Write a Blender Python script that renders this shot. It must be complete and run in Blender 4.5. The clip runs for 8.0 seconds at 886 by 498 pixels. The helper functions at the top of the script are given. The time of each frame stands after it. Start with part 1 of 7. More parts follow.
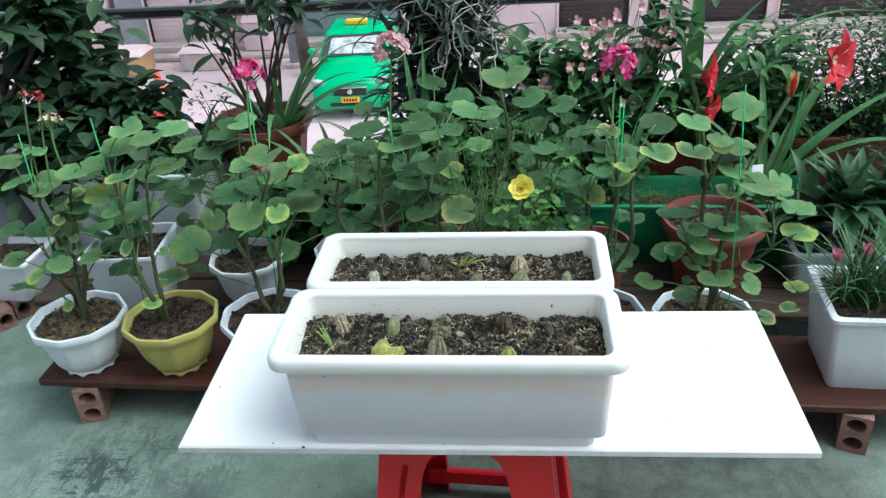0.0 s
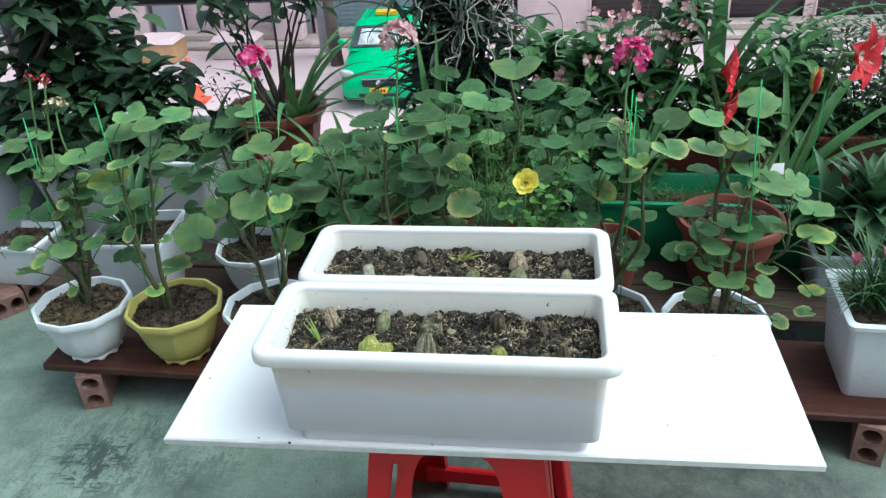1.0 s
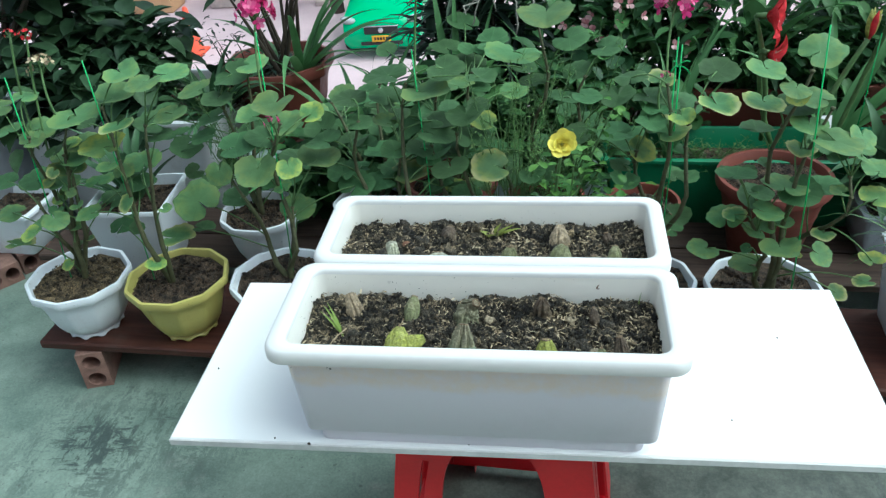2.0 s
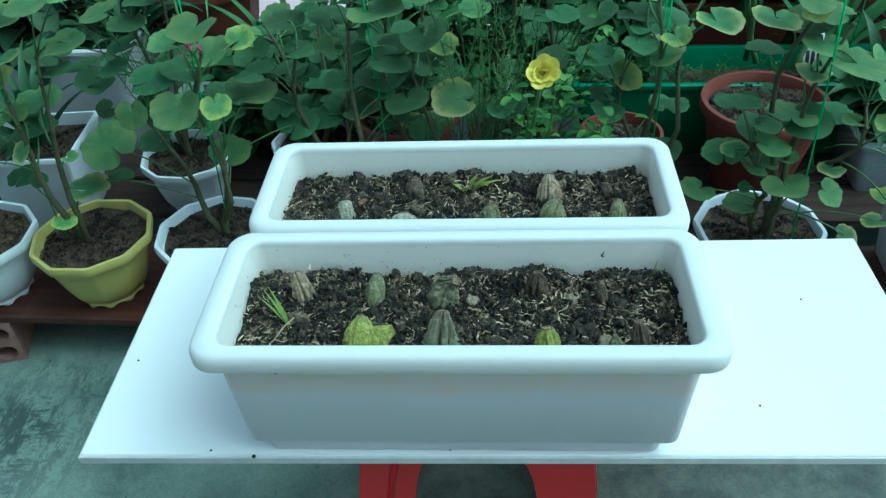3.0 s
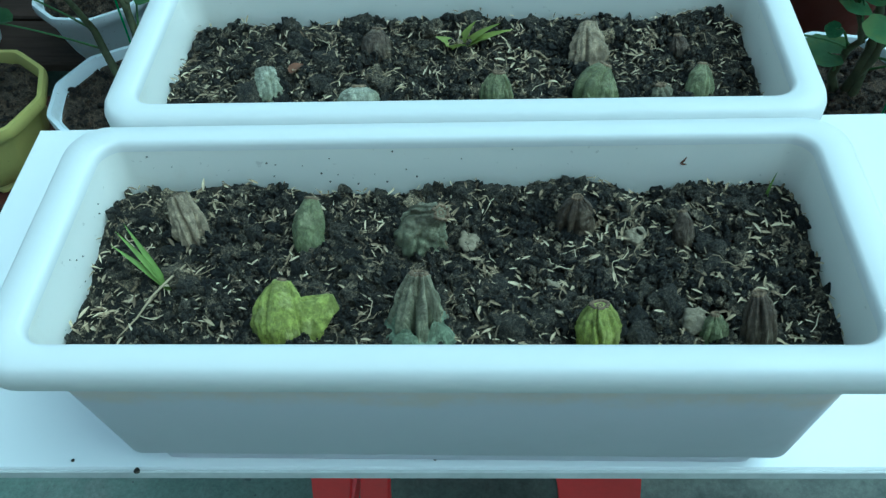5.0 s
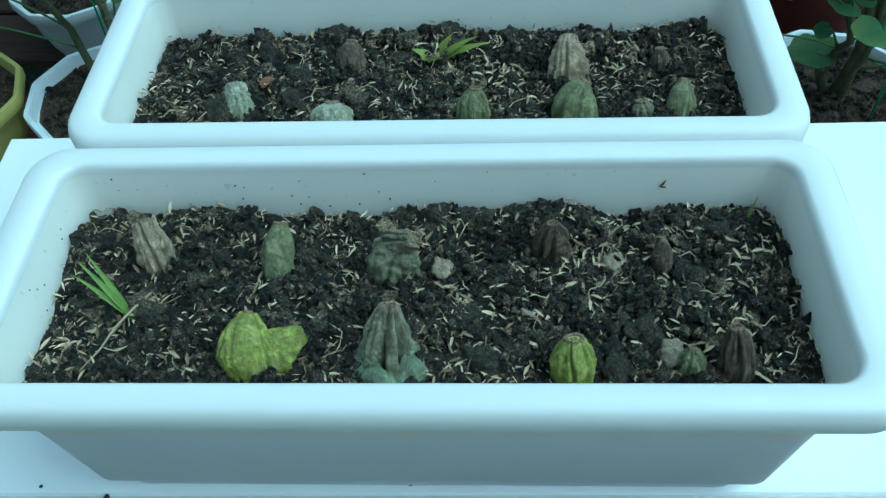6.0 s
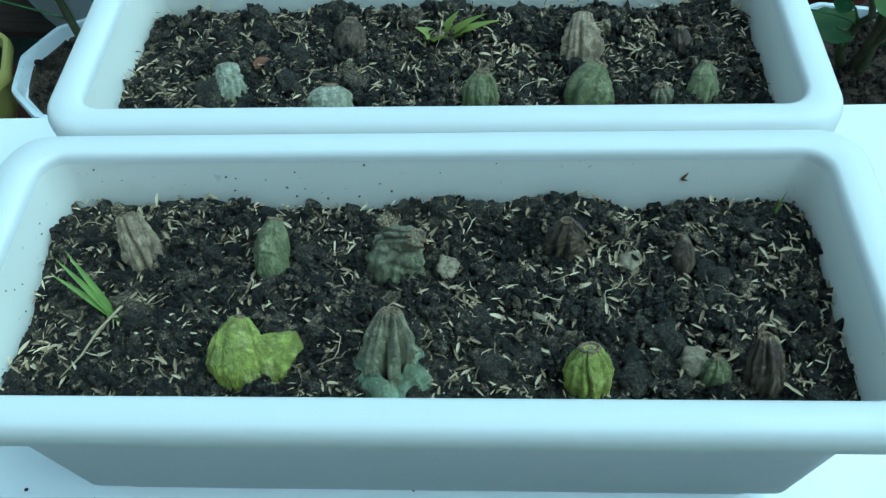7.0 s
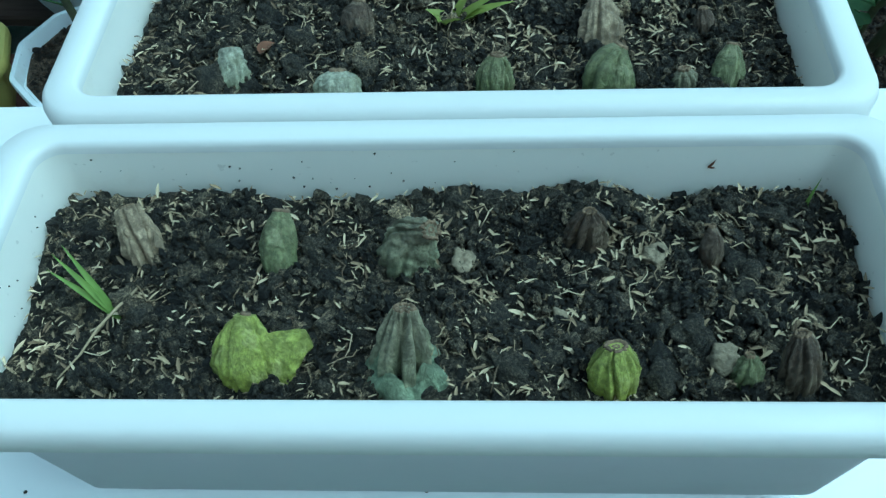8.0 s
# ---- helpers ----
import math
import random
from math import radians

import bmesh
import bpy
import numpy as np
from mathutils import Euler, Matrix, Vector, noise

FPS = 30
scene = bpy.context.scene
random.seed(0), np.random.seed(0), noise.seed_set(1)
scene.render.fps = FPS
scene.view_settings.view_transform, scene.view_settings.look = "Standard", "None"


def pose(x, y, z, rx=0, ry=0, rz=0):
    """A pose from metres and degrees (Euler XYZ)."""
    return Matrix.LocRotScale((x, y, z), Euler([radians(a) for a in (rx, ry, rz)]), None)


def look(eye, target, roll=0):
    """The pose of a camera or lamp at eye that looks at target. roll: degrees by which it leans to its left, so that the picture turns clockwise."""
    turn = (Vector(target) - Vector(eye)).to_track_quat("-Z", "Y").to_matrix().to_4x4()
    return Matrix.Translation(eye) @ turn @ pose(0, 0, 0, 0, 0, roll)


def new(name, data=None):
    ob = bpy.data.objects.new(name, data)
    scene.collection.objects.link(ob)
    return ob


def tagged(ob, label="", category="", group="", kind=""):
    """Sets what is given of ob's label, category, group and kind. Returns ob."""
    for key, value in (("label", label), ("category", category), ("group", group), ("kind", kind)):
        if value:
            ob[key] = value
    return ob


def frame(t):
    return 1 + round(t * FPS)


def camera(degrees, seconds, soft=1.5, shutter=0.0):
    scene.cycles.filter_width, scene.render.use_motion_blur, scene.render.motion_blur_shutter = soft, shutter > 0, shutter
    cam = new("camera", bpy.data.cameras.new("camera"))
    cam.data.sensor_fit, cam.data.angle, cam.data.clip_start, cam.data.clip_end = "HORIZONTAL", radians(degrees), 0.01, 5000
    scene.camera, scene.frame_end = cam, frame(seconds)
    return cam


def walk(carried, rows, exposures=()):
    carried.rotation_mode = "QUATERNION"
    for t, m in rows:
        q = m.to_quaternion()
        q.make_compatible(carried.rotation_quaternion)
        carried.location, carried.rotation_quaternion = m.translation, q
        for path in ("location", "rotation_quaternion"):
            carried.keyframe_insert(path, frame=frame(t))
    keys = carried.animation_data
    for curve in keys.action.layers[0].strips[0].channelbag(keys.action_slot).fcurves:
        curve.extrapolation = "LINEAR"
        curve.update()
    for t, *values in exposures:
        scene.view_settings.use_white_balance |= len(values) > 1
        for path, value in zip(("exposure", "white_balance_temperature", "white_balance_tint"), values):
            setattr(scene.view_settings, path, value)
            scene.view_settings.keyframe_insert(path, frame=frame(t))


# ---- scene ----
# ------------------------------------------------------------------ camera
cam = camera(57.5, 8.0, 1.35)
PATH = [
    (0, (0.112, 0.080, 1.338), (-0.063, 1.814, 0.356), -3.6),
    (0.5, (0.133, 0.099, 1.336), (-0.059, 1.826, 0.346), -3.4),
    (1, (0.160, 0.119, 1.319), (-0.083, 1.838, 0.325), -3.4),
    (1.5, (0.160, 0.163, 1.303), (-0.132, 1.858, 0.281), -3.9),
    (1.7, (0.141, 0.196, 1.291), (-0.149, 1.876, 0.246), -4.2),
    (2.8, (0.041, 0.429, 1.234), (-0.074, 1.989, -0.013), -3.5),
    (3, (0.048, 0.462, 1.200), (-0.070, 2.008, -0.063), -3.6),
    (3.5, (0.062, 0.597, 1.147), (-0.078, 2.048, -0.222), -4.1),
    (4, (0.049, 0.695, 1.074), (-0.090, 2.051, -0.389), -4.9),
    (4.5, (0.039, 0.744, 1.025), (-0.079, 2.040, -0.494), -5.0),
    (4.7, (0.036, 0.753, 1.011), (-0.068, 2.033, -0.523), -4.3),
    (5.8, (0.042, 0.781, 1.029), (-0.044, 2.016, -0.542), -4.1),
    (6, (0.049, 0.791, 1.020), (-0.033, 2.021, -0.555), -3.8),
    (6.5, (0.058, 0.818, 1.008), (-0.035, 2.014, -0.592), -3.6),
    (7, (0.045, 0.825, 1.004), (-0.040, 1.993, -0.617), -3.9),
    (7.5, (0.039, 0.827, 0.997), (-0.047, 1.981, -0.635), -4.3),
    (8, (0.037, 0.840, 0.987), (-0.055, 1.985, -0.650), -4.5),
]
EXPOSURES = [(0, 0.65, 5680, -3), (1.7, 0.63, 5680, -4), (2.8, 0.26, 4840, -23), (3.5, 0.09, 4500, -29), (4.5, 0.03, 4420, -29), (8, 0.01, 4410, -28)]
walk(cam, [(t, look(eye, target, roll)) for t, eye, target, roll in PATH], EXPOSURES)

# ------------------------------------------------------------------ light: overcast day, open to the street
SUN_ELEVATION, SUN_AZIMUTH = 58, 95
world = bpy.data.worlds.new("sky")
scene.world = world
world.use_nodes = True
wn = world.node_tree.nodes
sky = wn.new("ShaderNodeTexSky")
sky.sky_type = "NISHITA"
sky.sun_disc = False
sky.sun_elevation = radians(SUN_ELEVATION)
sky.sun_rotation = radians(SUN_AZIMUTH)
sky.dust_density = 4.0
sky.air_density = 1.0
hsv = wn.new("ShaderNodeHueSaturation")
hsv.inputs["Saturation"].default_value = 0.36
world.node_tree.links.new(sky.outputs[0], hsv.inputs["Color"])
world.node_tree.links.new(hsv.outputs[0], wn["Background"].inputs["Color"])
wn["Background"].inputs["Strength"].default_value = 0.15
sun_data = bpy.data.lights.new("sun", "SUN")
sun_data.energy = 1.5
sun_data.angle = radians(60)
sun_data.color = (1.0, 0.97, 0.93)
sun = new("sun", sun_data)
d = Vector((math.sin(radians(SUN_AZIMUTH)) * math.cos(radians(SUN_ELEVATION)), math.cos(radians(SUN_AZIMUTH)) * math.cos(radians(SUN_ELEVATION)), math.sin(radians(SUN_ELEVATION))))
sun.matrix_world = look(d * 20, (0, 0, 0))


# ------------------------------------------------------------------ materials
def nodes_of(name):
    m = bpy.data.materials.new(name)
    m.use_nodes = True
    nt = m.node_tree
    return m, nt, nt.nodes["Principled BSDF"]


def ramp(nt, fac, stops):
    r = nt.nodes.new("ShaderNodeValToRGB")
    while len(r.color_ramp.elements) < len(stops):
        r.color_ramp.elements.new(0.5)
    for e, (p, c) in zip(r.color_ramp.elements, stops):
        e.position, e.color = p, (*c, 1)
    nt.links.new(fac, r.inputs[0])
    return r.outputs[0]


def noise_tex(nt, scale, detail=4, rough=0.55, coord="Object", distort=0.0, stretch=None):
    tc = nt.nodes.new("ShaderNodeTexCoord")
    n = nt.nodes.new("ShaderNodeTexNoise")
    n.inputs["Scale"].default_value, n.inputs["Detail"].default_value = scale, detail
    n.inputs["Roughness"].default_value, n.inputs["Distortion"].default_value = rough, distort
    src = tc.outputs[coord]
    if stretch:
        mp = nt.nodes.new("ShaderNodeMapping")
        mp.inputs["Scale"].default_value = stretch
        nt.links.new(src, mp.inputs[0])
        src = mp.outputs[0]
    nt.links.new(src, n.inputs["Vector"])
    return n.outputs["Fac"]


def mix(nt, fac, a, b, mode="MIX"):
    n = nt.nodes.new("ShaderNodeMix")
    n.data_type, n.blend_type = "RGBA", mode
    for sock, v in ((n.inputs[0], fac), (n.inputs[6], a), (n.inputs[7], b)):
        if hasattr(v, "links"):
            nt.links.new(v, sock)
        elif isinstance(v, (int, float)):
            sock.default_value = v
        else:
            sock.default_value = (*v, 1)
    return n.outputs[2]


def maths(nt, op, a, b=0.0, c=0.0):
    n = nt.nodes.new("ShaderNodeMath")
    n.operation = op
    for sock, v in zip(n.inputs, (a, b, c)):
        if hasattr(v, "links"):
            nt.links.new(v, sock)
        else:
            sock.default_value = v
    return n.outputs[0]


def bump(nt, bsdf, height, strength=0.3, distance=0.002):
    b = nt.nodes.new("ShaderNodeBump")
    b.inputs["Strength"].default_value, b.inputs["Distance"].default_value = strength, distance
    nt.links.new(height, b.inputs["Height"])
    nt.links.new(b.outputs[0], bsdf.inputs["Normal"])


def plain(name, colour, rough=0.5, metal=0.0, vary=0.15, scale=12.0, bumps=0.0, fine=150.0, spread=0.0, transmit=0.0):
    """A surface of one material: two scales of variation, gloss and fine relief."""
    m, nt, b = nodes_of(name)
    dark = tuple(c * (1 - vary) for c in colour)
    light = tuple(min(1, c * (1 + vary)) for c in colour)
    c1 = ramp(nt, noise_tex(nt, scale), [(0.3, dark), (0.7, light)])
    c2 = ramp(nt, noise_tex(nt, fine, 3), [(0.3, (1 - vary * 0.7,) * 3), (0.7, (1, 1, 1))])
    col = mix(nt, 1.0, c1, c2, "MULTIPLY")
    if spread:
        oi = nt.nodes.new("ShaderNodeObjectInfo")
        v = maths(nt, "MULTIPLY_ADD", oi.outputs["Random"], spread, 1 - spread / 2)
        h = nt.nodes.new("ShaderNodeHueSaturation")
        nt.links.new(v, h.inputs["Value"])
        nt.links.new(col, h.inputs["Color"])
        col = h.outputs[0]
    nt.links.new(col, b.inputs["Base Color"])
    b.inputs["Roughness"].default_value, b.inputs["Metallic"].default_value = rough, metal
    if bumps:
        bump(nt, b, noise_tex(nt, fine, 4), bumps)
    return m


def white_plastic(name, colour, dirt, rough=0.38, amount=0.5, speck=0.5):
    m, nt, b = nodes_of(name)
    smear = ramp(nt, noise_tex(nt, 9, 6, 0.7), [(0.55, (0, 0, 0)), (0.8, (1, 1, 1))])
    specks = ramp(nt, noise_tex(nt, 190, 2, 0.5), [(0.70, (0, 0, 0)), (0.75, (1, 1, 1))])
    col = mix(nt, maths(nt, "MULTIPLY", smear, amount), colour, dirt)
    col = mix(nt, maths(nt, "MULTIPLY", specks, speck), col, tuple(c * 0.25 for c in dirt))
    nt.links.new(col, b.inputs["Base Color"])
    rr = ramp(nt, noise_tex(nt, 30, 4), [(0.3, (rough - 0.08,) * 3), (0.7, (rough + 0.12,) * 3)])
    nt.links.new(rr, b.inputs["Roughness"])
    b.inputs["Subsurface Weight"].default_value = 0.12
    b.inputs["Subsurface Radius"].default_value = (0.01, 0.01, 0.01)
    bump(nt, b, noise_tex(nt, 60, 3), 0.06)
    return m


def translucent_white(name, dirt=(0.45, 0.40, 0.31), amount=0.10, speck=0.0, base=(0.91, 0.91, 0.90)):
    """Thin white plastic that lets some daylight through."""
    m = white_plastic(name, base, dirt, 0.4, amount, speck)
    nt = m.node_tree
    tr = nt.nodes.new("ShaderNodeBsdfTranslucent")
    tr.inputs["Color"].default_value = (0.88, 0.84, 0.78, 1)
    ms = nt.nodes.new("ShaderNodeMixShader")
    ms.inputs[0].default_value = 0.22
    nt.links.new(nt.nodes["Principled BSDF"].outputs[0], ms.inputs[1])
    nt.links.new(tr.outputs[0], ms.inputs[2])
    nt.links.new(ms.outputs[0], nt.nodes["Material Output"].inputs["Surface"])
    return m


def glow_and_dust_wall(name, base, dust_or_glow, z0, z1):
    """Thin plastic; an uneven band high on the wall paints dried splashes and light shining through."""
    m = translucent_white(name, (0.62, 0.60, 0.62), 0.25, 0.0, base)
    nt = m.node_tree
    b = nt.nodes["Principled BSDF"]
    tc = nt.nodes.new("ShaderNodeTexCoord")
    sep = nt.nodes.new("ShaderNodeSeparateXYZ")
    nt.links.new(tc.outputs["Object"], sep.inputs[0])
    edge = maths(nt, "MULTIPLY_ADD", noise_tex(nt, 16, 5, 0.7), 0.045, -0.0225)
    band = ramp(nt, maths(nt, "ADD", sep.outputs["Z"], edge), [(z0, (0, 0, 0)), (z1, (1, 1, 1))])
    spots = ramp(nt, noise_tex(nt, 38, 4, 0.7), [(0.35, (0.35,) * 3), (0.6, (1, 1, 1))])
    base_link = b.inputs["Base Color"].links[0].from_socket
    nt.links.new(mix(nt, maths(nt, "MULTIPLY", band, spots), base_link, dust_or_glow), b.inputs["Base Color"])
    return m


def soil_material(name, base, pale):
    m, nt, b = nodes_of(name)
    g = nt.nodes.new("ShaderNodeNewGeometry")
    island = ramp(nt, g.outputs["Random Per Island"], [(0.0, tuple(c * 0.10 for c in base)), (0.35, tuple(c * 0.40 for c in base)), (0.72, tuple(c * 1.2 for c in base)), (0.93, tuple((c + d) / 2.4 for c, d in zip(base, pale))), (1.0, pale)])
    grit = ramp(nt, noise_tex(nt, 620, 6, 0.85), [(0.40, (0.12,) * 3), (0.52, (0.8, 0.79, 0.76)), (0.66, (2.7, 2.6, 2.3))])
    col = mix(nt, 1.0, island, grit, "MULTIPLY")
    patch = ramp(nt, noise_tex(nt, 55, 5, 0.7), [(0.38, (0.32,) * 3), (0.65, (1.7, 1.62, 1.46))])
    col = mix(nt, 1.0, col, patch, "MULTIPLY")
    nt.links.new(col, b.inputs["Base Color"])
    b.inputs["Roughness"].default_value = 0.8
    bump(nt, b, noise_tex(nt, 650, 7, 0.85), 1.0, 0.006)
    return m


def leaf_material(name, inner, zone, edge, yellow=0.0, vein=(0.16, 0.30, 0.12), gloss=0.55, spread=0.6):
    """A lobed round leaf: veins from the stalk, a darker zone, a paler or yellowed margin."""
    m, nt, b = nodes_of(name)
    tc = nt.nodes.new("ShaderNodeTexCoord")
    sep = nt.nodes.new("ShaderNodeSeparateXYZ")
    nt.links.new(tc.outputs["Object"], sep.inputs[0])
    x, y = sep.outputs[0], sep.outputs[1]
    rad = maths(nt, "SQRT", maths(nt, "ADD", maths(nt, "MULTIPLY", x, x), maths(nt, "MULTIPLY", y, y)))
    wob = maths(nt, "MULTIPLY_ADD", noise_tex(nt, 2.0, 2), 0.3, -0.15)
    col = ramp(nt, maths(nt, "ADD", rad, wob), [(0.15, inner), (0.55, zone), (0.75, inner), (1.0, edge)])
    ang = maths(nt, "ARCTAN2", y, x)
    v = maths(nt, "ABSOLUTE", maths(nt, "SINE", maths(nt, "MULTIPLY", ang, 3.5)))
    vein_w = ramp(nt, v, [(0.0, (1, 1, 1)), (0.16, (0, 0, 0))])
    col = mix(nt, maths(nt, "MULTIPLY", vein_w, 0.22), col, vein)
    mott = ramp(nt, noise_tex(nt, 2.5, 2, 0.5), [(0.34, (0.90,) * 3), (0.66, (1.08,) * 3)])
    col = mix(nt, 1.0, col, mott, "MULTIPLY")
    oi = nt.nodes.new("ShaderNodeObjectInfo")
    if yellow:
        blot = ramp(nt, noise_tex(nt, 1.7, 3), [(0.42, (0, 0, 0)), (0.58, (1, 1, 1))])
        far = ramp(nt, rad, [(0.35, (0, 0, 0)), (0.9, (1, 1, 1))])
        col = mix(nt, maths(nt, "MULTIPLY", maths(nt, "MULTIPLY", blot, far), yellow), col, (0.38, 0.42, 0.08))
    h = nt.nodes.new("ShaderNodeHueSaturation")
    nt.links.new(maths(nt, "MULTIPLY_ADD", oi.outputs["Random"], spread, 1 - spread * 0.5), h.inputs["Value"])
    nt.links.new(maths(nt, "MULTIPLY_ADD", oi.outputs["Random"], 0.03, 0.485), h.inputs["Hue"])
    nt.links.new(col, h.inputs["Color"])
    nt.links.new(h.outputs[0], b.inputs["Base Color"])
    b.inputs["Roughness"].default_value = gloss
    b.inputs["Specular IOR Level"].default_value = 0.2
    tr = nt.nodes.new("ShaderNodeBsdfTranslucent")
    nt.links.new(h.outputs[0], tr.inputs["Color"])
    ms = nt.nodes.new("ShaderNodeMixShader")
    ms.inputs[0].default_value = 0.22
    nt.links.new(b.outputs[0], ms.inputs[1])
    nt.links.new(tr.outputs[0], ms.inputs[2])
    nt.links.new(ms.outputs[0], nt.nodes["Material Output"].inputs["Surface"])
    bump(nt, b, noise_tex(nt, 4, 3, 0.5), 0.4, 0.0015)
    return m


def foliage(name, colours, rough=0.5, translucent=0.2, patch=40.0):
    """Joined leaves of a crown: every leaf its own tone."""
    m, nt, b = nodes_of(name)
    g = nt.nodes.new("ShaderNodeNewGeometry")
    n = len(colours) - 1
    col = ramp(nt, g.outputs["Random Per Island"], [(i / n, c) for i, c in enumerate(colours)])
    tone = ramp(nt, noise_tex(nt, patch, 3), [(0.3, (0.7,) * 3), (0.7, (1.15,) * 3)])
    col = mix(nt, 1.0, col, tone, "MULTIPLY")
    nt.links.new(col, b.inputs["Base Color"])
    b.inputs["Roughness"].default_value = rough
    b.inputs["Specular IOR Level"].default_value = 0.3
    tr = nt.nodes.new("ShaderNodeBsdfTranslucent")
    nt.links.new(col, tr.inputs["Color"])
    ms = nt.nodes.new("ShaderNodeMixShader")
    ms.inputs[0].default_value = translucent
    nt.links.new(b.outputs[0], ms.inputs[1])
    nt.links.new(tr.outputs[0], ms.inputs[2])
    nt.links.new(ms.outputs[0], nt.nodes["Material Output"].inputs["Surface"])
    return m


def cutting_material(name, low, high, vein, wrinkle=30.0):
    """Skin of a rooted cactus or leaf cutting, drying towards its cut top."""
    m, nt, b = nodes_of(name)
    tc = nt.nodes.new("ShaderNodeTexCoord")
    sep = nt.nodes.new("ShaderNodeSeparateXYZ")
    nt.links.new(tc.outputs["Generated"], sep.inputs[0])
    wob = maths(nt, "MULTIPLY_ADD", noise_tex(nt, 90, 4), 0.5, -0.25)
    col = ramp(nt, maths(nt, "ADD", sep.outputs[2], wob), [(0.1, low), (0.85, high)])
    blot = ramp(nt, noise_tex(nt, 160, 5, 0.7), [(0.45, (0.6,) * 3), (0.68, (1.25,) * 3)])
    col = mix(nt, 1.0, col, blot, "MULTIPLY")
    thin = ramp(nt, noise_tex(nt, wrinkle * 4, 4, 0.6, stretch=(1, 1, 0.18)), [(0.56, (0, 0, 0)), (0.66, (1, 1, 1))])
    col = mix(nt, maths(nt, "MULTIPLY", thin, 0.5), col, vein)
    nt.links.new(col, b.inputs["Base Color"])
    b.inputs["Roughness"].default_value = 0.55
    bump(nt, b, noise_tex(nt, wrinkle * 5, 6, 0.7, stretch=(1, 1, 0.22), distort=0.6), 1.0, 0.006)
    return m


def concrete_floor(name):
    m, nt, b = nodes_of(name)
    paint = ramp(nt, noise_tex(nt, 5, 8, 0.65), [(0.3, (0.100, 0.146, 0.120)), (0.62, (0.222, 0.288, 0.236))])
    worn = ramp(nt, noise_tex(nt, 3.1, 10, 0.78), [(0.54, (0, 0, 0)), (0.64, (1, 1, 1))])
    where = ramp(nt, noise_tex(nt, 1.7, 4), [(0.55, (0, 0, 0)), (0.68, (1, 1, 1))])
    s1 = ramp(nt, noise_tex(nt, 24, 10, 0.82, stretch=(1.0, 0.30, 1)), [(0.505, (0, 0, 0)), (0.55, (1, 1, 1))])
    s2 = ramp(nt, noise_tex(nt, 21, 10, 0.82, stretch=(0.35, 1.0, 1)), [(0.525, (0, 0, 0)), (0.57, (1, 1, 1))])
    fine = maths(nt, "MAXIMUM", s1, s2)
    dots = ramp(nt, noise_tex(nt, 75, 2, 0.4), [(0.715, (0, 0, 0)), (0.74, (1, 1, 1))])
    tc = nt.nodes.new("ShaderNodeTexCoord")
    far = nt.nodes.new("ShaderNodeVectorMath")
    far.operation = "DISTANCE"
    nt.links.new(tc.outputs["Object"], far.inputs[0])
    far.inputs[1].default_value = (-0.89, 1.40, 0)
    spill = ramp(nt, maths(nt, "ADD", far.outputs["Value"], maths(nt, "MULTIPLY", noise_tex(nt, 7, 4), 0.2)), [(0.16, (1, 1, 1)), (0.34, (0, 0, 0))])
    streak = maths(nt, "MULTIPLY", maths(nt, "MAXIMUM", where, spill), fine)
    col = mix(nt, maths(nt, "MULTIPLY", worn, 0.45), paint, (0.29, 0.29, 0.26))
    # Mottled bare concrete, darkened further to paint in shade beneath the board.
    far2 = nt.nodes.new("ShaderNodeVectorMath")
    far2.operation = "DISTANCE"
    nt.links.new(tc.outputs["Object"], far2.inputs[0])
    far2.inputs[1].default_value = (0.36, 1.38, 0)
    bare_and_shade = ramp(nt, maths(nt, "ADD", far2.outputs["Value"], maths(nt, "MULTIPLY_ADD", noise_tex(nt, 4, 6, 0.7), 0.6, -0.3)), [(0.38, (1, 1, 1)), (0.62, (0, 0, 0))])
    col = mix(nt, maths(nt, "MULTIPLY", bare_and_shade, 0.9), col, mix(nt, ramp(nt, noise_tex(nt, 14, 9, 0.78), [(0.36, (0, 0, 0)), (0.64, (1, 1, 1))]), (0.026, 0.032, 0.028), (0.115, 0.128, 0.110)))
    col = mix(nt, maths(nt, "MULTIPLY", streak, 0.85), col, (0.022, 0.036, 0.036))
    col = mix(nt, maths(nt, "MULTIPLY", dots, 0.6), col, (0.06, 0.07, 0.065))
    grain = ramp(nt, noise_tex(nt, 220, 4, 0.7), [(0.3, (0.72,) * 3), (0.7, (1.15,) * 3)])
    col = mix(nt, 1.0, col, grain, "MULTIPLY")
    nt.links.new(col, b.inputs["Base Color"])
    nt.links.new(ramp(nt, noise_tex(nt, 8, 5), [(0.3, (0.42,) * 3), (0.7, (0.7,) * 3)]), b.inputs["Roughness"])
    bump(nt, b, noise_tex(nt, 60, 8, 0.7), 0.25, 0.003)
    return m


def wood(name, dark, light, along=(1, 14, 14), rough=0.4):
    m, nt, b = nodes_of(name)
    col = ramp(nt, noise_tex(nt, 4, 7, 0.65, distort=0.8, stretch=along), [(0.3, dark), (0.7, light)])
    dust_or_glow = ramp(nt, noise_tex(nt, 7, 6, 0.7), [(0.52, (0, 0, 0)), (0.75, (1, 1, 1))])
    col = mix(nt, maths(nt, "MULTIPLY", dust_or_glow, 0.3), col, (0.12, 0.10, 0.085))
    nt.links.new(col, b.inputs["Base Color"])
    b.inputs["Roughness"].default_value = rough
    b.inputs["Specular IOR Level"].default_value = 0.25
    bump(nt, b, noise_tex(nt, 9, 7, 0.7, stretch=along), 0.3, 0.002)
    return m


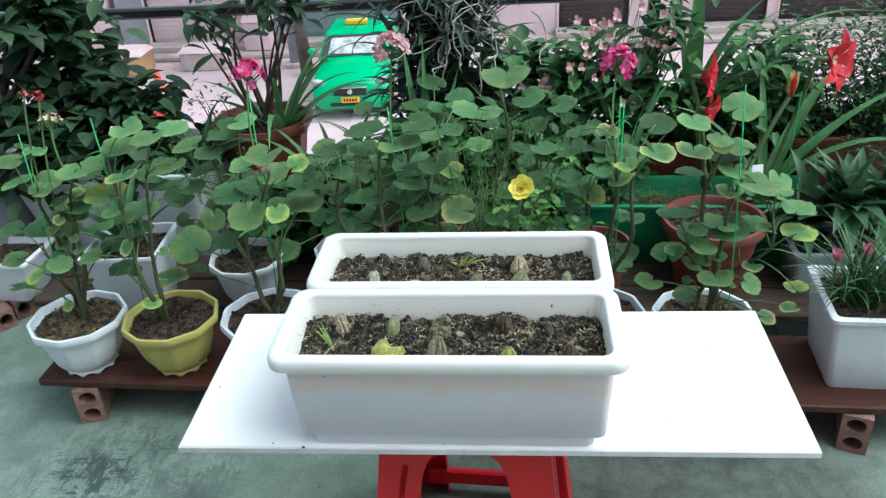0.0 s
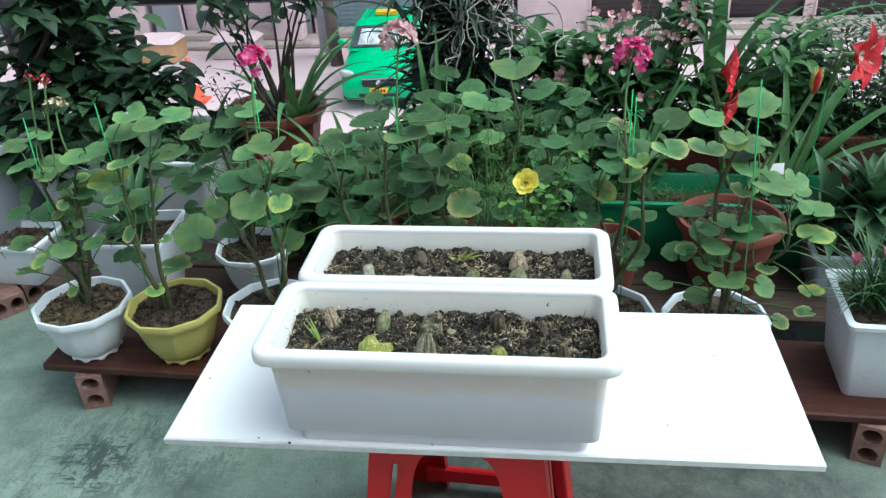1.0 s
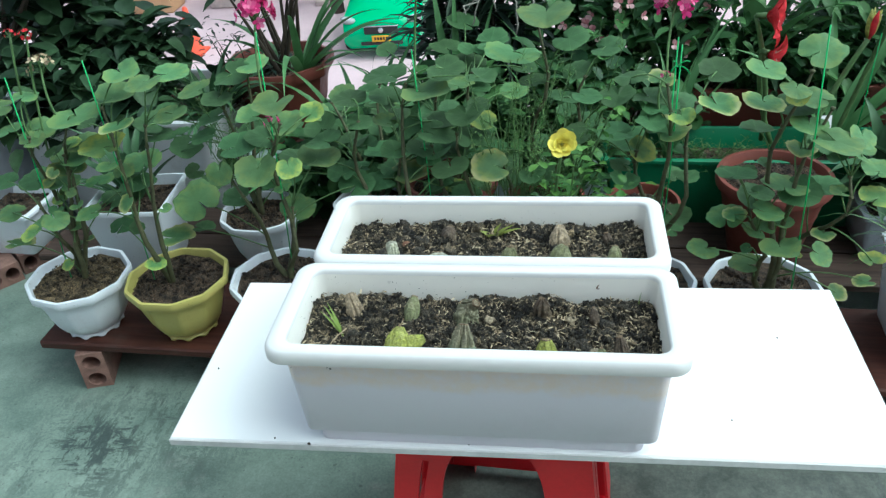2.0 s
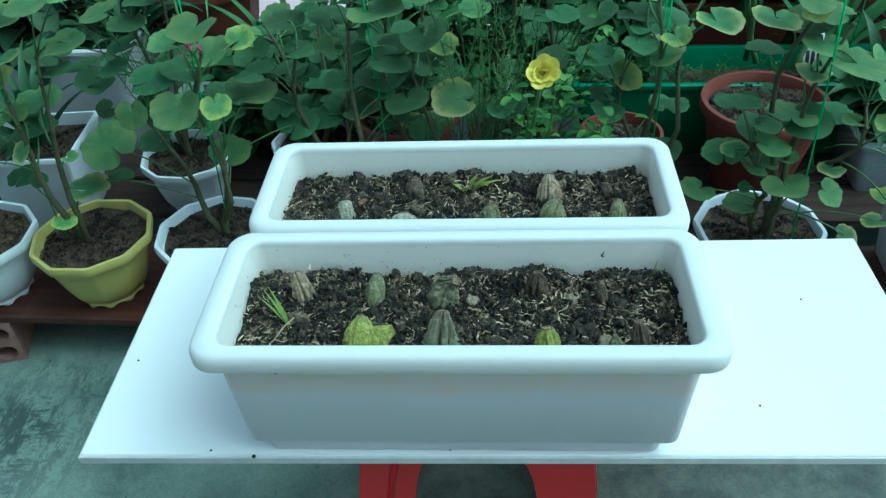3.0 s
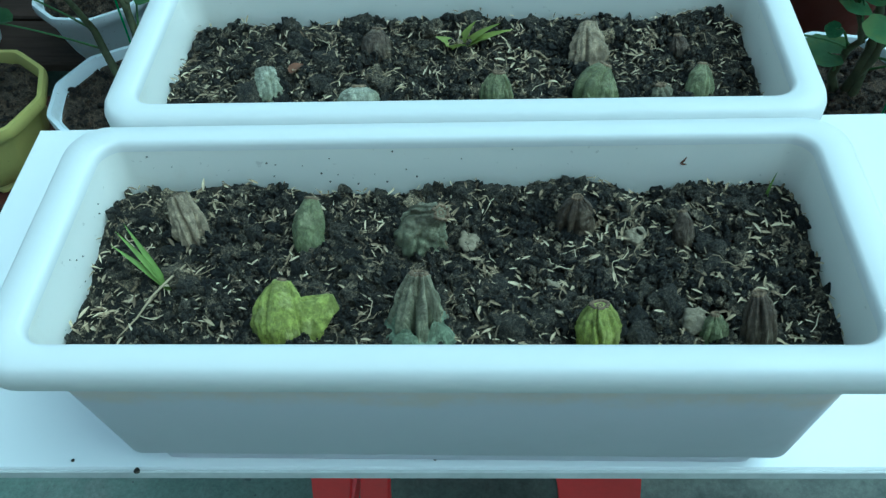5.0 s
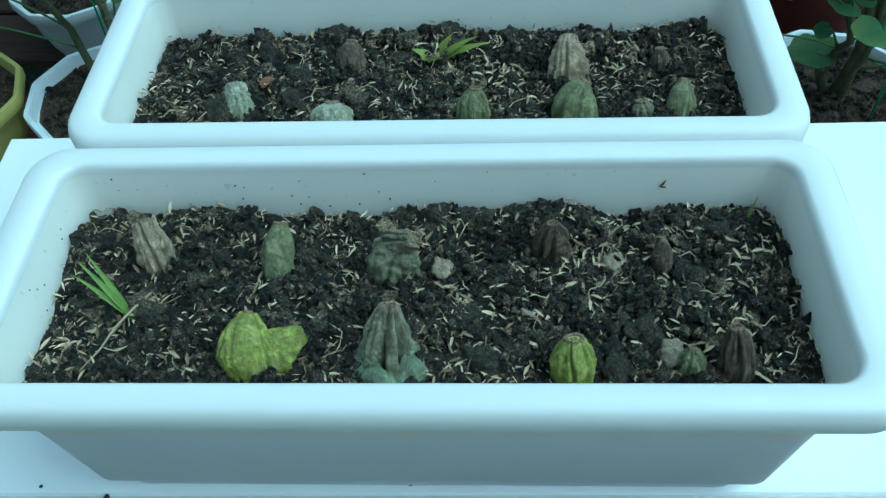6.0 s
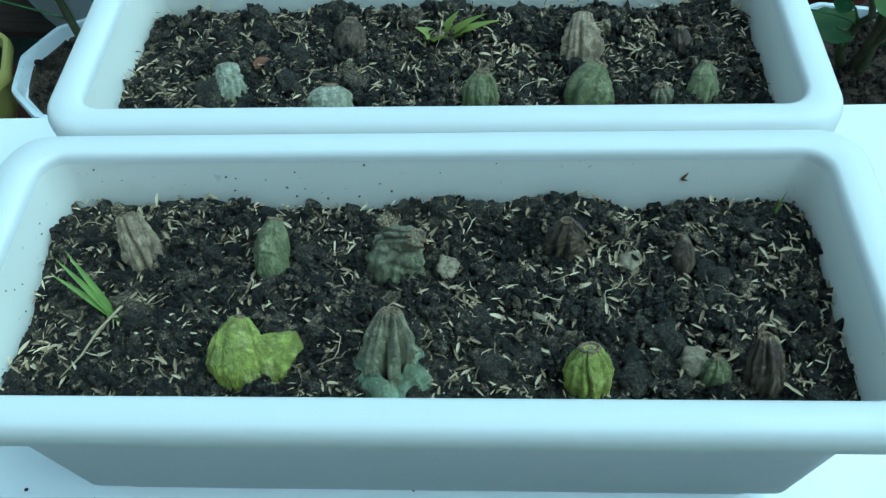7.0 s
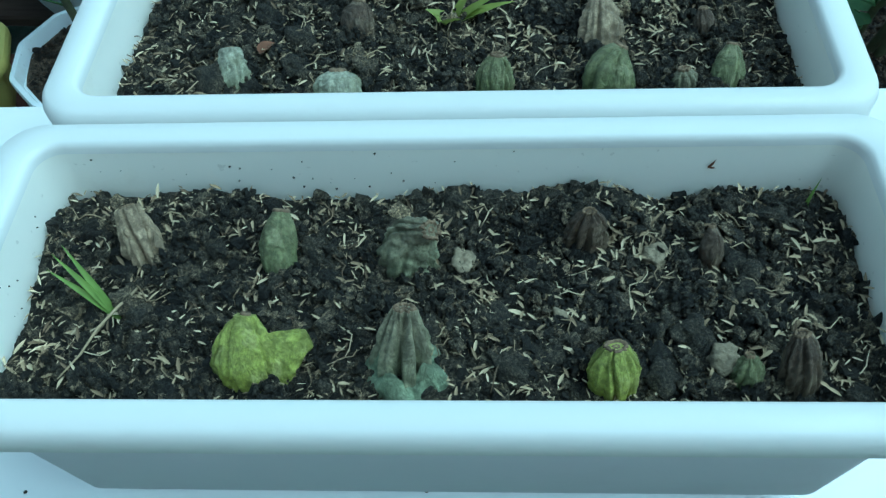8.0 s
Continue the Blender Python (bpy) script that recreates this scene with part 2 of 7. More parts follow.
def scattering(m, weight, radius):
    """More light carried inside thin pale plastic."""
    b = m.node_tree.nodes["Principled BSDF"]
    b.inputs["Subsurface Weight"].default_value = weight
    b.inputs["Subsurface Radius"].default_value = (radius, radius, radius)
    b.inputs["Subsurface Scale"].default_value = 1.0
    return m


M = {
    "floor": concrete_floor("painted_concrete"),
    "planter": translucent_white("white_planter_plastic", base=(0.80, 0.81, 0.81)),
    # Lavender base paints the front's shade; peach band paints light shining through.
    "outer": glow_and_dust_wall("light_tinted_planter_plastic", (0.88, 0.855, 0.945), (0.90, 0.78, 0.71), 0.108, 0.122),
    # Soil smears over a base lighter than the rim, which paints in bounced daylight.
    "liner": scattering(translucent_white("soil_stained_brightened_planter_plastic", (0.55, 0.46, 0.33), 0.35, 0.25, (0.94, 0.93, 0.86)), 0.5, 0.03),
    "potwhite": white_plastic("white_pot_plastic", (0.72, 0.765, 0.81), (0.38, 0.35, 0.30), 0.42, 0.4),
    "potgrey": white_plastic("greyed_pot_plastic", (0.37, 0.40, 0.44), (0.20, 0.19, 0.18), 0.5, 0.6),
    "yellow": white_plastic("yellow_pot_plastic", (0.47, 0.43, 0.13), (0.22, 0.18, 0.06), 0.42, 0.5),
    "terra": white_plastic("terracotta_plastic", (0.165, 0.046, 0.032), (0.07, 0.036, 0.028), 0.5, 0.6),
    "potpale": white_plastic("pale_tub_plastic", (0.56, 0.58, 0.60), (0.30, 0.28, 0.25), 0.45, 0.5),
    "green_tray": white_plastic("green_trough_plastic", (0.018, 0.19, 0.08), (0.03, 0.07, 0.045), 0.4, 0.5),
    "board": white_plastic("white_laminate", (0.77, 0.78, 0.78), (0.6, 0.6, 0.58), 0.45, 0.05, 0.0),
    "board_edge": plain("board_edge", (0.62, 0.63, 0.62), 0.6, vary=0.1, scale=40),
    "red": plain("red_stool_plastic", (0.55, 0.005, 0.014), 0.35, vary=0.12, scale=9, bumps=0.05),
    "plank": wood("dark_stained_wood", (0.034, 0.012, 0.009), (0.085, 0.030, 0.020), rough=0.5),
    "plank_old": wood("weathered_wood", (0.032, 0.022, 0.018), (0.085, 0.056, 0.044), rough=0.7),
    "brick": plain("hollow_clay_brick", (0.245, 0.14, 0.11), 0.85, vary=0.35, scale=25, bumps=0.6, fine=260, spread=0.3),
    "soil": soil_material("planter_soil", (0.088, 0.079, 0.062), (0.46, 0.39, 0.28)),
    "soil_brown": soil_material("pot_soil", (0.078, 0.050, 0.034), (0.20, 0.15, 0.105)),
    "soil_husk": soil_material("husk_covered_soil", (0.16, 0.125, 0.075), (0.34, 0.26, 0.15)),
    "husk": foliage("rice_husk", [(0.13, 0.095, 0.06), (0.32, 0.25, 0.155), (0.50, 0.41, 0.26), (0.66, 0.57, 0.39)], 0.75, 0.15),
    "stone": plain("pale_stone", (0.27, 0.225, 0.15), 0.85, vary=0.4, scale=90, bumps=0.8, fine=500),
    "leaf": leaf_material("pelargonium_leaf", (0.108, 0.212, 0.086), (0.098, 0.196, 0.080), (0.130, 0.235, 0.098), 0.2, spread=0.45),
    # darker copy of the leaf colour: the deep shade of inner leaves painted in
    "leaf_dark": leaf_material("pelargonium_leaf_painted_shade", (0.064, 0.134, 0.053), (0.057, 0.120, 0.048), (0.076, 0.15, 0.060)),
    "leaf_yellow": leaf_material("pelargonium_leaf_yellowing", (0.125, 0.235, 0.085), (0.110, 0.212, 0.078), (0.28, 0.37, 0.11), 0.7),
    "leaf_edge": leaf_material("pelargonium_leaf_pale_margin", (0.090, 0.188, 0.078), (0.080, 0.168, 0.070), (0.36, 0.38, 0.18), 0.35),
    "stem": plain("green_brown_stem", (0.078, 0.085, 0.036), 0.7, vary=0.4, scale=30, bumps=0.4, fine=200),
    "stalk": plain("pale_green_stalk", (0.10, 0.19, 0.06), 0.6, vary=0.3, scale=30),
    "bark": plain("dark_bark", (0.06, 0.045, 0.03), 0.85, vary=0.4, scale=20, bumps=0.7, fine=120),
    "stake": plain("green_stake", (0.03, 0.42, 0.10), 0.4, vary=0.2, scale=60),
    "shrub_dark": foliage("dark_shrub_leaves", [(0.018, 0.040, 0.021), (0.034, 0.072, 0.033), (0.062, 0.122, 0.050)], 0.5, 0.2),
    "shrub_fine": foliage("hedge_leaves", [(0.020, 0.052, 0.022), (0.042, 0.105, 0.036), (0.095, 0.20, 0.062)], 0.45, 0.2),
    "shrub_mid": foliage("thorn_shrub_leaves", [(0.024, 0.066, 0.026), (0.050, 0.13, 0.042), (0.10, 0.23, 0.068)], 0.5, 0.2),
    "fern": foliage("feathery_weed", [(0.05, 0.12, 0.03), (0.10, 0.20, 0.05), (0.16, 0.26, 0.09)], 0.6, 0.25),
    "rose_leaf": foliage("rose_leaves", [(0.035, 0.10, 0.022), (0.07, 0.18, 0.034), (0.14, 0.29, 0.055)], 0.45, 0.25),
    "orchid": foliage("orchid_leaves", [(0.014, 0.028, 0.02), (0.028, 0.052, 0.036), (0.05, 0.085, 0.05)], 0.45, 0.08),
    "root": plain("aerial_root", (0.28, 0.27, 0.23), 0.8, vary=0.35, scale=30),
    "strap": foliage("strap_leaves", [(0.055, 0.15, 0.052), (0.10, 0.235, 0.085), (0.17, 0.33, 0.13)], 0.4, 0.2, 14),
    "lance": foliage("lance_leaves", [(0.026, 0.07, 0.034), (0.052, 0.12, 0.052), (0.11, 0.20, 0.095)], 0.42, 0.18, 20),
    "grass": foliage("grass_leaves", [(0.02, 0.065, 0.025), (0.045, 0.12, 0.04), (0.09, 0.17, 0.06)], 0.5, 0.2),
    "sprout": foliage("grass_sprout", [(0.20, 0.31, 0.06), (0.30, 0.40, 0.10)], 0.5, 0.3),
    "pink": foliage("pale_pink_petals", [(0.60, 0.22, 0.26), (0.75, 0.38, 0.40), (0.80, 0.55, 0.55)], 0.6, 0.3),
    "magenta": foliage("magenta_petals", [(0.55, 0.02, 0.16), (0.70, 0.06, 0.26), (0.78, 0.25, 0.42)], 0.55, 0.3),
    "blush": foliage("blush_petals", [(0.62, 0.36, 0.38), (0.72, 0.50, 0.50), (0.60, 0.25, 0.30)], 0.6, 0.3),
    "scarlet": foliage("scarlet_petals", [(0.52, 0.012, 0.024), (0.64, 0.026, 0.04), (0.70, 0.09, 0.10)], 0.45, 0.3, 60),
    "pale_stripe": plain("pale_petal_stripe", (0.62, 0.50, 0.40), 0.55, vary=0.15, scale=60),
    "rose": foliage("yellow_petals", [(0.78, 0.64, 0.05), (0.84, 0.75, 0.11), (0.87, 0.81, 0.24)], 0.55, 0.3),
    "curcuma": foliage("rose_pink_bracts", [(0.55, 0.10, 0.20), (0.70, 0.22, 0.35), (0.72, 0.40, 0.48)], 0.5, 0.3),
    "cut_green": cutting_material("green_cutting_skin", (0.25, 0.30, 0.125), (0.22, 0.23, 0.11), (0.34, 0.33, 0.19)),
    "cut_lime": cutting_material("yellow_green_cutting_skin", (0.44, 0.47, 0.075), (0.38, 0.41, 0.085), (0.55, 0.54, 0.20)),
    "cut_skirt": cutting_material("ruffled_cutting_foot", (0.32, 0.39, 0.26), (0.27, 0.32, 0.20), (0.12, 0.13, 0.08)),
    "cut_pale": cutting_material("bleached_cutting_skin", (0.38, 0.42, 0.20), (0.50, 0.50, 0.38), (0.28, 0.28, 0.17)),
    "cut_grey": cutting_material("dried_cutting_skin", (0.36, 0.285, 0.18), (0.43, 0.34, 0.22), (0.09, 0.07, 0.045)),
    "cut_teal": cutting_material("grey_green_cutting_skin", (0.31, 0.34, 0.20), (0.27, 0.25, 0.16), (0.08, 0.07, 0.04)),
    "cut_brown": cutting_material("brown_cutting_skin", (0.145, 0.115, 0.075), (0.105, 0.075, 0.05), (0.27, 0.22, 0.15)),
    "scar": plain("dried_cut_end", (0.20, 0.145, 0.09), 0.85, vary=0.5, scale=250, bumps=0.6, fine=700),
    "rail": plain("black_painted_steel", (0.02, 0.02, 0.022), 0.35, vary=0.2),
    # pinkish, so the added wall tints light on the planter fronts
    "wall": plain("light_shaping_wall", (0.40, 0.27, 0.285), 0.9, vary=0.1, scale=3, bumps=0.2, fine=90),
    "asphalt": plain("street_surface", (0.56, 0.42, 0.445), 0.85, vary=0.12, scale=0.8, bumps=0.3, fine=30),
    "pave": plain("pavement_tiles", (0.50, 0.41, 0.38), 0.8, vary=0.2, scale=2, fine=12),
    "facade_pink": plain("pinkish_render", (0.72, 0.54, 0.565), 0.85, vary=0.1, scale=1.5, fine=20),
    "facade_grey": plain("grey_render", (0.32, 0.33, 0.36), 0.85, vary=0.12, scale=1.5, fine=20),
    "shutter": plain("blue_grey_steel_shutter", (0.24, 0.32, 0.36), 0.45, 0.2, vary=0.12, scale=4, fine=30),
    "dark_gate": plain("dark_brown_gate", (0.045, 0.03, 0.032), 0.5, vary=0.25, scale=3, fine=30),
    "taxi": plain("green_car_paint", (0.012, 0.42, 0.16), 0.22, vary=0.04, scale=1),
    "glass": plain("car_glass", (0.05, 0.06, 0.065), 0.06, vary=0.05, scale=1),
    "shade": plain("silvery_sun_shade", (0.62, 0.64, 0.66), 0.35, 0.3, vary=0.45, scale=6, fine=25),
    "headlight": plain("clear_headlight", (0.36, 0.39, 0.40), 0.15, vary=0.1, scale=5),
    "rubber": plain("black_rubber", (0.015, 0.015, 0.015), 0.8, vary=0.2),
    "chrome": plain("chrome", (0.6, 0.6, 0.62), 0.2, 1.0, vary=0.05),
    "black": plain("black_grille", (0.012, 0.012, 0.013), 0.45, vary=0.2),
    "plate": plain("amber_plate", (0.75, 0.42, 0.02), 0.5, vary=0.05),
    "bark_street": plain("street_tree_bark", (0.13, 0.10, 0.085), 0.9, vary=0.3, scale=5, bumps=0.6, fine=40),
    "cone": plain("orange_red_cone_plastic", (0.75, 0.09, 0.04), 0.5, vary=0.1, scale=5),
    "sprout_yellow": foliage("yellow_green_sprout", [(0.22, 0.30, 0.05), (0.34, 0.40, 0.09), (0.20, 0.22, 0.06)], 0.5, 0.3),
    "paper": plain("white_paper_tag", (0.75, 0.75, 0.78), 0.7, vary=0.05),
    "tan": plain("tan_tarpaulin", (0.50, 0.30, 0.16), 0.7, vary=0.15, scale=3),
    "dry_leaf": plain("dry_leaf", (0.16, 0.075, 0.04), 0.8, vary=0.35, scale=60),
}


# ------------------------------------------------------------------ building helpers
TAU = 2 * math.pi


def mesh_of(name, verts, faces, smooth=True, sharp=None):
    me = bpy.data.meshes.new(name)
    me.from_pydata([tuple(v) for v in verts], [], faces)
    me.validate()
    if smooth:
        me.shade_smooth()
        if sharp:
            me.set_sharp_from_angle(angle=radians(sharp))
    return me


def part(name, me, material, parent=None, label="", at=None):
    """Links a mesh as one object under a thing or a part."""
    if not me.materials:
        me.materials.append(material)
    ob = new(name, me)
    if at is not None:
        ob.matrix_basis = at
    if parent is not None:
        ob.parent = parent
    if label:
        ob["label"] = label
    return ob


def thing(name, place, label, category, group="", kind=""):
    """An empty at the base of a thing, which carries its parts."""
    e = new(name)
    e.empty_display_size = 0.05
    e.location = place
    return tagged(e, label, category, group, kind)


def loft(rings, cap0=True, cap1=True):
    n = len(rings[0])
    verts = [v for r in rings for v in r]
    faces = []
    for k in range(len(rings) - 1):
        a, b = k * n, (k + 1) * n
        faces += [(a + i, a + (i + 1) % n, b + (i + 1) % n, b + i) for i in range(n)]
    if cap0:
        faces.append(tuple(reversed(range(n))))
    if cap1:
        faces.append(tuple(range((len(rings) - 1) * n, len(rings) * n)))
    return verts, faces


def join(*pieces):
    verts, faces = [], []
    for v, f in pieces:
        k = len(verts)
        verts += list(v)
        faces += [tuple(i + k for i in g) for g in f]
    return verts, faces


def moved(piece, m):
    return [m @ Vector(v) for v in piece[0]], piece[1]


def rrect(l, w, r, z, n=5, cx=0.0, cy=0.0):
    """A ring round a rectangle with rounded corners."""
    out = []
    for k, (sx, sy) in enumerate(((1, 1), (-1, 1), (-1, -1), (1, -1))):
        for i in range(n + 1):
            a = k * TAU / 4 + i / n * TAU / 4
            out.append(Vector((cx + sx * (l / 2 - r) + r * math.cos(a), cy + sy * (w / 2 - r) + r * math.sin(a), z)))
    return out


def polyring(sides, radius, z, soft=0.12, turn=0.0, rx=1.0, ry=1.0):
    """A ring round a regular polygon with softened corners."""
    pts = [Vector((math.cos(TAU * (i + 0.5) / sides + turn), math.sin(TAU * (i + 0.5) / sides + turn), 0)) * radius for i in range(sides)]
    out = []
    for i, p in enumerate(pts):
        a, b = pts[i - 1], pts[(i + 1) % sides]
        for q in (p.lerp(a, soft), p * (1 - soft * 0.06), p.lerp(b, soft)):
            out.append(Vector((q.x * rx, q.y * ry, z)))
    return out


def box(x0, x1, y0, y1, z0, z1, bev=0.003):
    """A box with rounded upright edges and softened top and bottom."""
    l, w, cx, cy = x1 - x0, y1 - y0, (x0 + x1) / 2, (y0 + y1) / 2
    r = min(bev, l / 3, w / 3, (z1 - z0) / 3)
    return loft([rrect(l - 2 * r, w - 2 * r, r * 0.5, z0, 2, cx, cy), rrect(l, w, r, z0 + r, 2, cx, cy),
                 rrect(l, w, r, z1 - r, 2, cx, cy), rrect(l - 2 * r, w - 2 * r, r * 0.5, z1, 2, cx, cy)])


def tube(points, radii, n=6, cap=True):
    """A tube along a line of points with a radius at each."""
    pts = [Vector(p) for p in points]
    if isinstance(radii, (int, float)):
        radii = [radii] * len(pts)
    rings = []
    side = None
    for i, p in enumerate(pts):
        d = (pts[min(i + 1, len(pts) - 1)] - pts[max(i - 1, 0)]).normalized()
        if side is None:
            side = d.orthogonal().normalized()
        side = (side - d * side.dot(d)).normalized()
        up = d.cross(side)
        rings.append([p + (side * math.cos(TAU * k / n) + up * math.sin(TAU * k / n)) * radii[i] for k in range(n)])
    return loft(rings, cap, cap)


def bend(a, b, sag=0.0, side=0.0, n=6):
    """Points on a curved line from a to b."""
    a, b = Vector(a), Vector(b)
    d = b - a
    s = Vector((-d.y, d.x, 0))
    s = s.normalized() if s.length > 1e-6 else Vector((1, 0, 0))
    out = []
    for i in range(n + 1):
        t = i / n
        k = 4 * t * (1 - t)
        out.append(a + d * t + Vector((0, 0, sag * k)) + s * side * k)
    return out


def blob(radius, seed, n=7, m=5, rough=0.25, squash=0.8):
    """A lump of earth or stone."""
    r = random.Random(seed)
    off = Vector((r.random() * 50, r.random() * 50, r.random() * 50))
    verts = [Vector((0, 0, radius * squash)), Vector((0, 0, -radius * squash))]
    for j in range(1, m):
        for i in range(n):
            a, b = TAU * (i + 0.5 * (j % 2)) / n, math.pi * j / m
            d = Vector((math.sin(b) * math.cos(a), math.sin(b) * math.sin(a), math.cos(b)))
            k = radius * (1 + rough * 2 * noise.noise(d * 1.3 + off))
            verts.append(Vector((d.x * k, d.y * k, d.z * k * squash)))
    faces = []
    for i in range(n):
        faces.append((0, 2 + i, 2 + (i + 1) % n))
        e = 2 + (m - 2) * n
        faces.append((1, e + (i + 1) % n, e + i))
        for j in range(m - 2):
            a, b = 2 + j * n, 2 + (j + 1) * n
            faces.append((a + i, b + i, b + (i + 1) % n, a + (i + 1) % n))
    return verts, faces


def facing(normal, spin=0.0):
    """A turn that sets z along the normal, spun about it."""
    return Vector(normal).to_track_quat("Z", "Y").to_matrix().to_4x4() @ Matrix.Rotation(spin, 4, "Z")


# ------------------------------------------------------------------ leaf and petal shapes
def round_leaf(seed, lobes=8, wave=0.07, notch=0.5, fold=0.1, droop=0.0):
    """A scalloped kidney-shaped leaf of radius 1; its stalk meets it at the origin, the notch points to -y."""
    r = random.Random(seed)
    ph, tilt = r.random() * TAU, r.uniform(-0.1, 0.1)
    n = 44
    verts, faces = [(0, 0, 0)], []
    for k, s in enumerate((0.38, 0.72, 1.0)):
        for i in range(n):
            a = -math.pi / 2 + TAU * (i + 0.5) / n
            gap = abs(((a + math.pi / 2 + math.pi) % TAU) - math.pi)
            cut = 1 - notch * math.exp(-(gap / 0.26) ** 2)
            rad = s * cut * (1 + (0.026 * math.cos(lobes * a + ph) + 0.035 * math.cos(5 * gap) + 0.022 * math.sin(3 * a + ph * 2)) * s ** 2)
            z = 0.10 * s * s - 0.05 + fold * abs(math.cos(a)) * s + wave * math.sin(3 * a + ph) * s * s + 0.022 * s ** 3 * math.cos(lobes * a + ph) + tilt * s * math.sin(a) - droop * s ** 3
            verts.append((rad * math.cos(a), rad * math.sin(a) + 0.12, z * 0.8))
    for i in range(n):
        j = (i + 1) % n
        if i != n - 1:
            faces.append((0, 1 + i, 1 + j))
        for k in range(2):
            a, b = 1 + k * n, 1 + (k + 1) * n
            if i != n - 1:
                faces.append((a + i, b + i, b + j, a + j))
    return mesh_of("round_leaf", verts, faces)


ROUND = {}
for kind in ("leaf", "leaf_dark", "leaf_yellow", "leaf_edge"):
    ROUND[kind] = [round_leaf(3 + 5 * i + len(kind), 11 + i % 3, 0.035 + 0.02 * (i % 5), 0.42 + 0.12 * (i % 3), (0.05, 0.18, 0.30)[i % 3], (0.0, 0.16)[i % 2]) for i in range(7)]
    for me in ROUND[kind]:
        me.materials.append(M[kind])


def blade(length, width, droop, fold=0.25, n=7, tip=0.12, wide_at=0.45, seed=0):
    """A lance or strap shaped leaf that rises along +y from the origin and bends over."""
    r = random.Random(seed)
    twist = r.uniform(-0.25, 0.25)
    verts, faces = [], []
    y = z = 0.0
    ang = 0.0
    for i in range(n + 1):
        t = i / n
        w = width * (math.sin(math.pi * min(1, 0.12 + 0.88 * t) ** (math.log(0.5) / math.log(wide_at))) * (1 - tip) + tip * (1 - t))
        w = max(w, width * 0.04)
        c, s = math.cos(twist * t), math.sin(twist * t)
        lift = fold * w
        nx, nz = -math.sin(ang), math.cos(ang)
        for x, h in ((-w / 2, lift), (0, 0), (w / 2, lift)):
            hh = h * c + x * s
            verts.append((x * c, y + nx * hh, z + nz * hh))
        ang = -droop * t * t
        y += math.cos(ang) * length / n
        z += math.sin(ang) * length / n
    for i in range(n):
        a = i * 3
        faces += [(a, a + 1, a + 4, a + 3), (a + 1, a + 2, a + 5, a + 4)]
    return [Vector(v) for v in verts], faces


def petal(length, width, cup=0.3, n=8):
    """A rounded petal that leaves the origin along +y, cupped upwards."""
    verts, faces = [Vector((0, 0, 0))], []
    for s in (0.55, 1.0):
        for i in range(n + 1):
            a = math.pi * (i / n) - math.pi / 2
            u, w = math.cos(a), math.sin(a)
            y = length * (0.42 + 0.58 * u) * s
            x = width / 2 * w * (0.72 + 0.28 * u) * s * (1 + 0.05 * math.cos(9 * a))
            verts.append(Vector((x, y, cup * length * ((y / length) ** 2 * 0.8 + (2 * x / width) ** 2 * 0.25))))
    m = n + 1
    for i in range(n):
        faces += [(0, 1 + i, 2 + i), (1 + i, 1 + m + i, 2 + m + i, 2 + i)]
    return verts, faces


def aim(place, heading, rise):
    """Pose of a leaf that starts at place and leaves towards heading (radians from +x), at that rise."""
    d = Vector((math.cos(heading) * math.cos(rise), math.sin(heading) * math.cos(rise), math.sin(rise)))
    x = Vector((-math.sin(heading), math.cos(heading), 0)) * -1
    z = x.cross(d)
    m = Matrix((x, d, z)).transposed().to_4x4()
    m.translation = Vector(place)
    return m


# ------------------------------------------------------------------ setting: terrace, street and houses across it
def structure(name, piece, material, label, sharp=35):
    return tagged(part(name, mesh_of(name, *piece, sharp=sharp), material), label, name.split("_")[0], kind="structure")


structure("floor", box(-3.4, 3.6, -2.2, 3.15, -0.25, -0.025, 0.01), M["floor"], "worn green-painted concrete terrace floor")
# Unseen wall, added to block low sky and throw pinkish light forward.
structure("wall_south", box(-3.4, 3.6, -2.4, -2.204, -0.25, 3.4), M["wall"], "plain unseen wall added behind the terrace to shape the light")
structure("ground", box(-160, 160, -60, 260, -4.9, -4.2, 0.05), M["asphalt"], "pale dusty street surface below the terrace")
structure("pavement", box(-40, 40, 19.6, 20.5, -4.2, -4.05, 0.04), M["pave"], "raised pavement before the houses across the street")


def railing():
    e = thing("railing", (0, 3.05, -0.025), "black painted steel terrace railing behind the plants", "railing")
    part("top_rail", mesh_of("top_rail", *box(-3.4, 3.6, -0.02, 0.02, 0.69, 0.73, 0.008), sharp=40), M["rail"], e)
    part("bottom_rail", mesh_of("bottom_rail", *box(-3.4, 3.6, -0.015, 0.015, 0.09, 0.12, 0.005), sharp=40), M["rail"], e)
    for x in (-3.3, -1.9, 0.62, 2.1, 3.5):
        part("post", mesh_of("post", *box(x - 0.02, x + 0.02, -0.019, 0.019, 0, 0.69, 0.004), sharp=40), M["rail"], e)


railing()


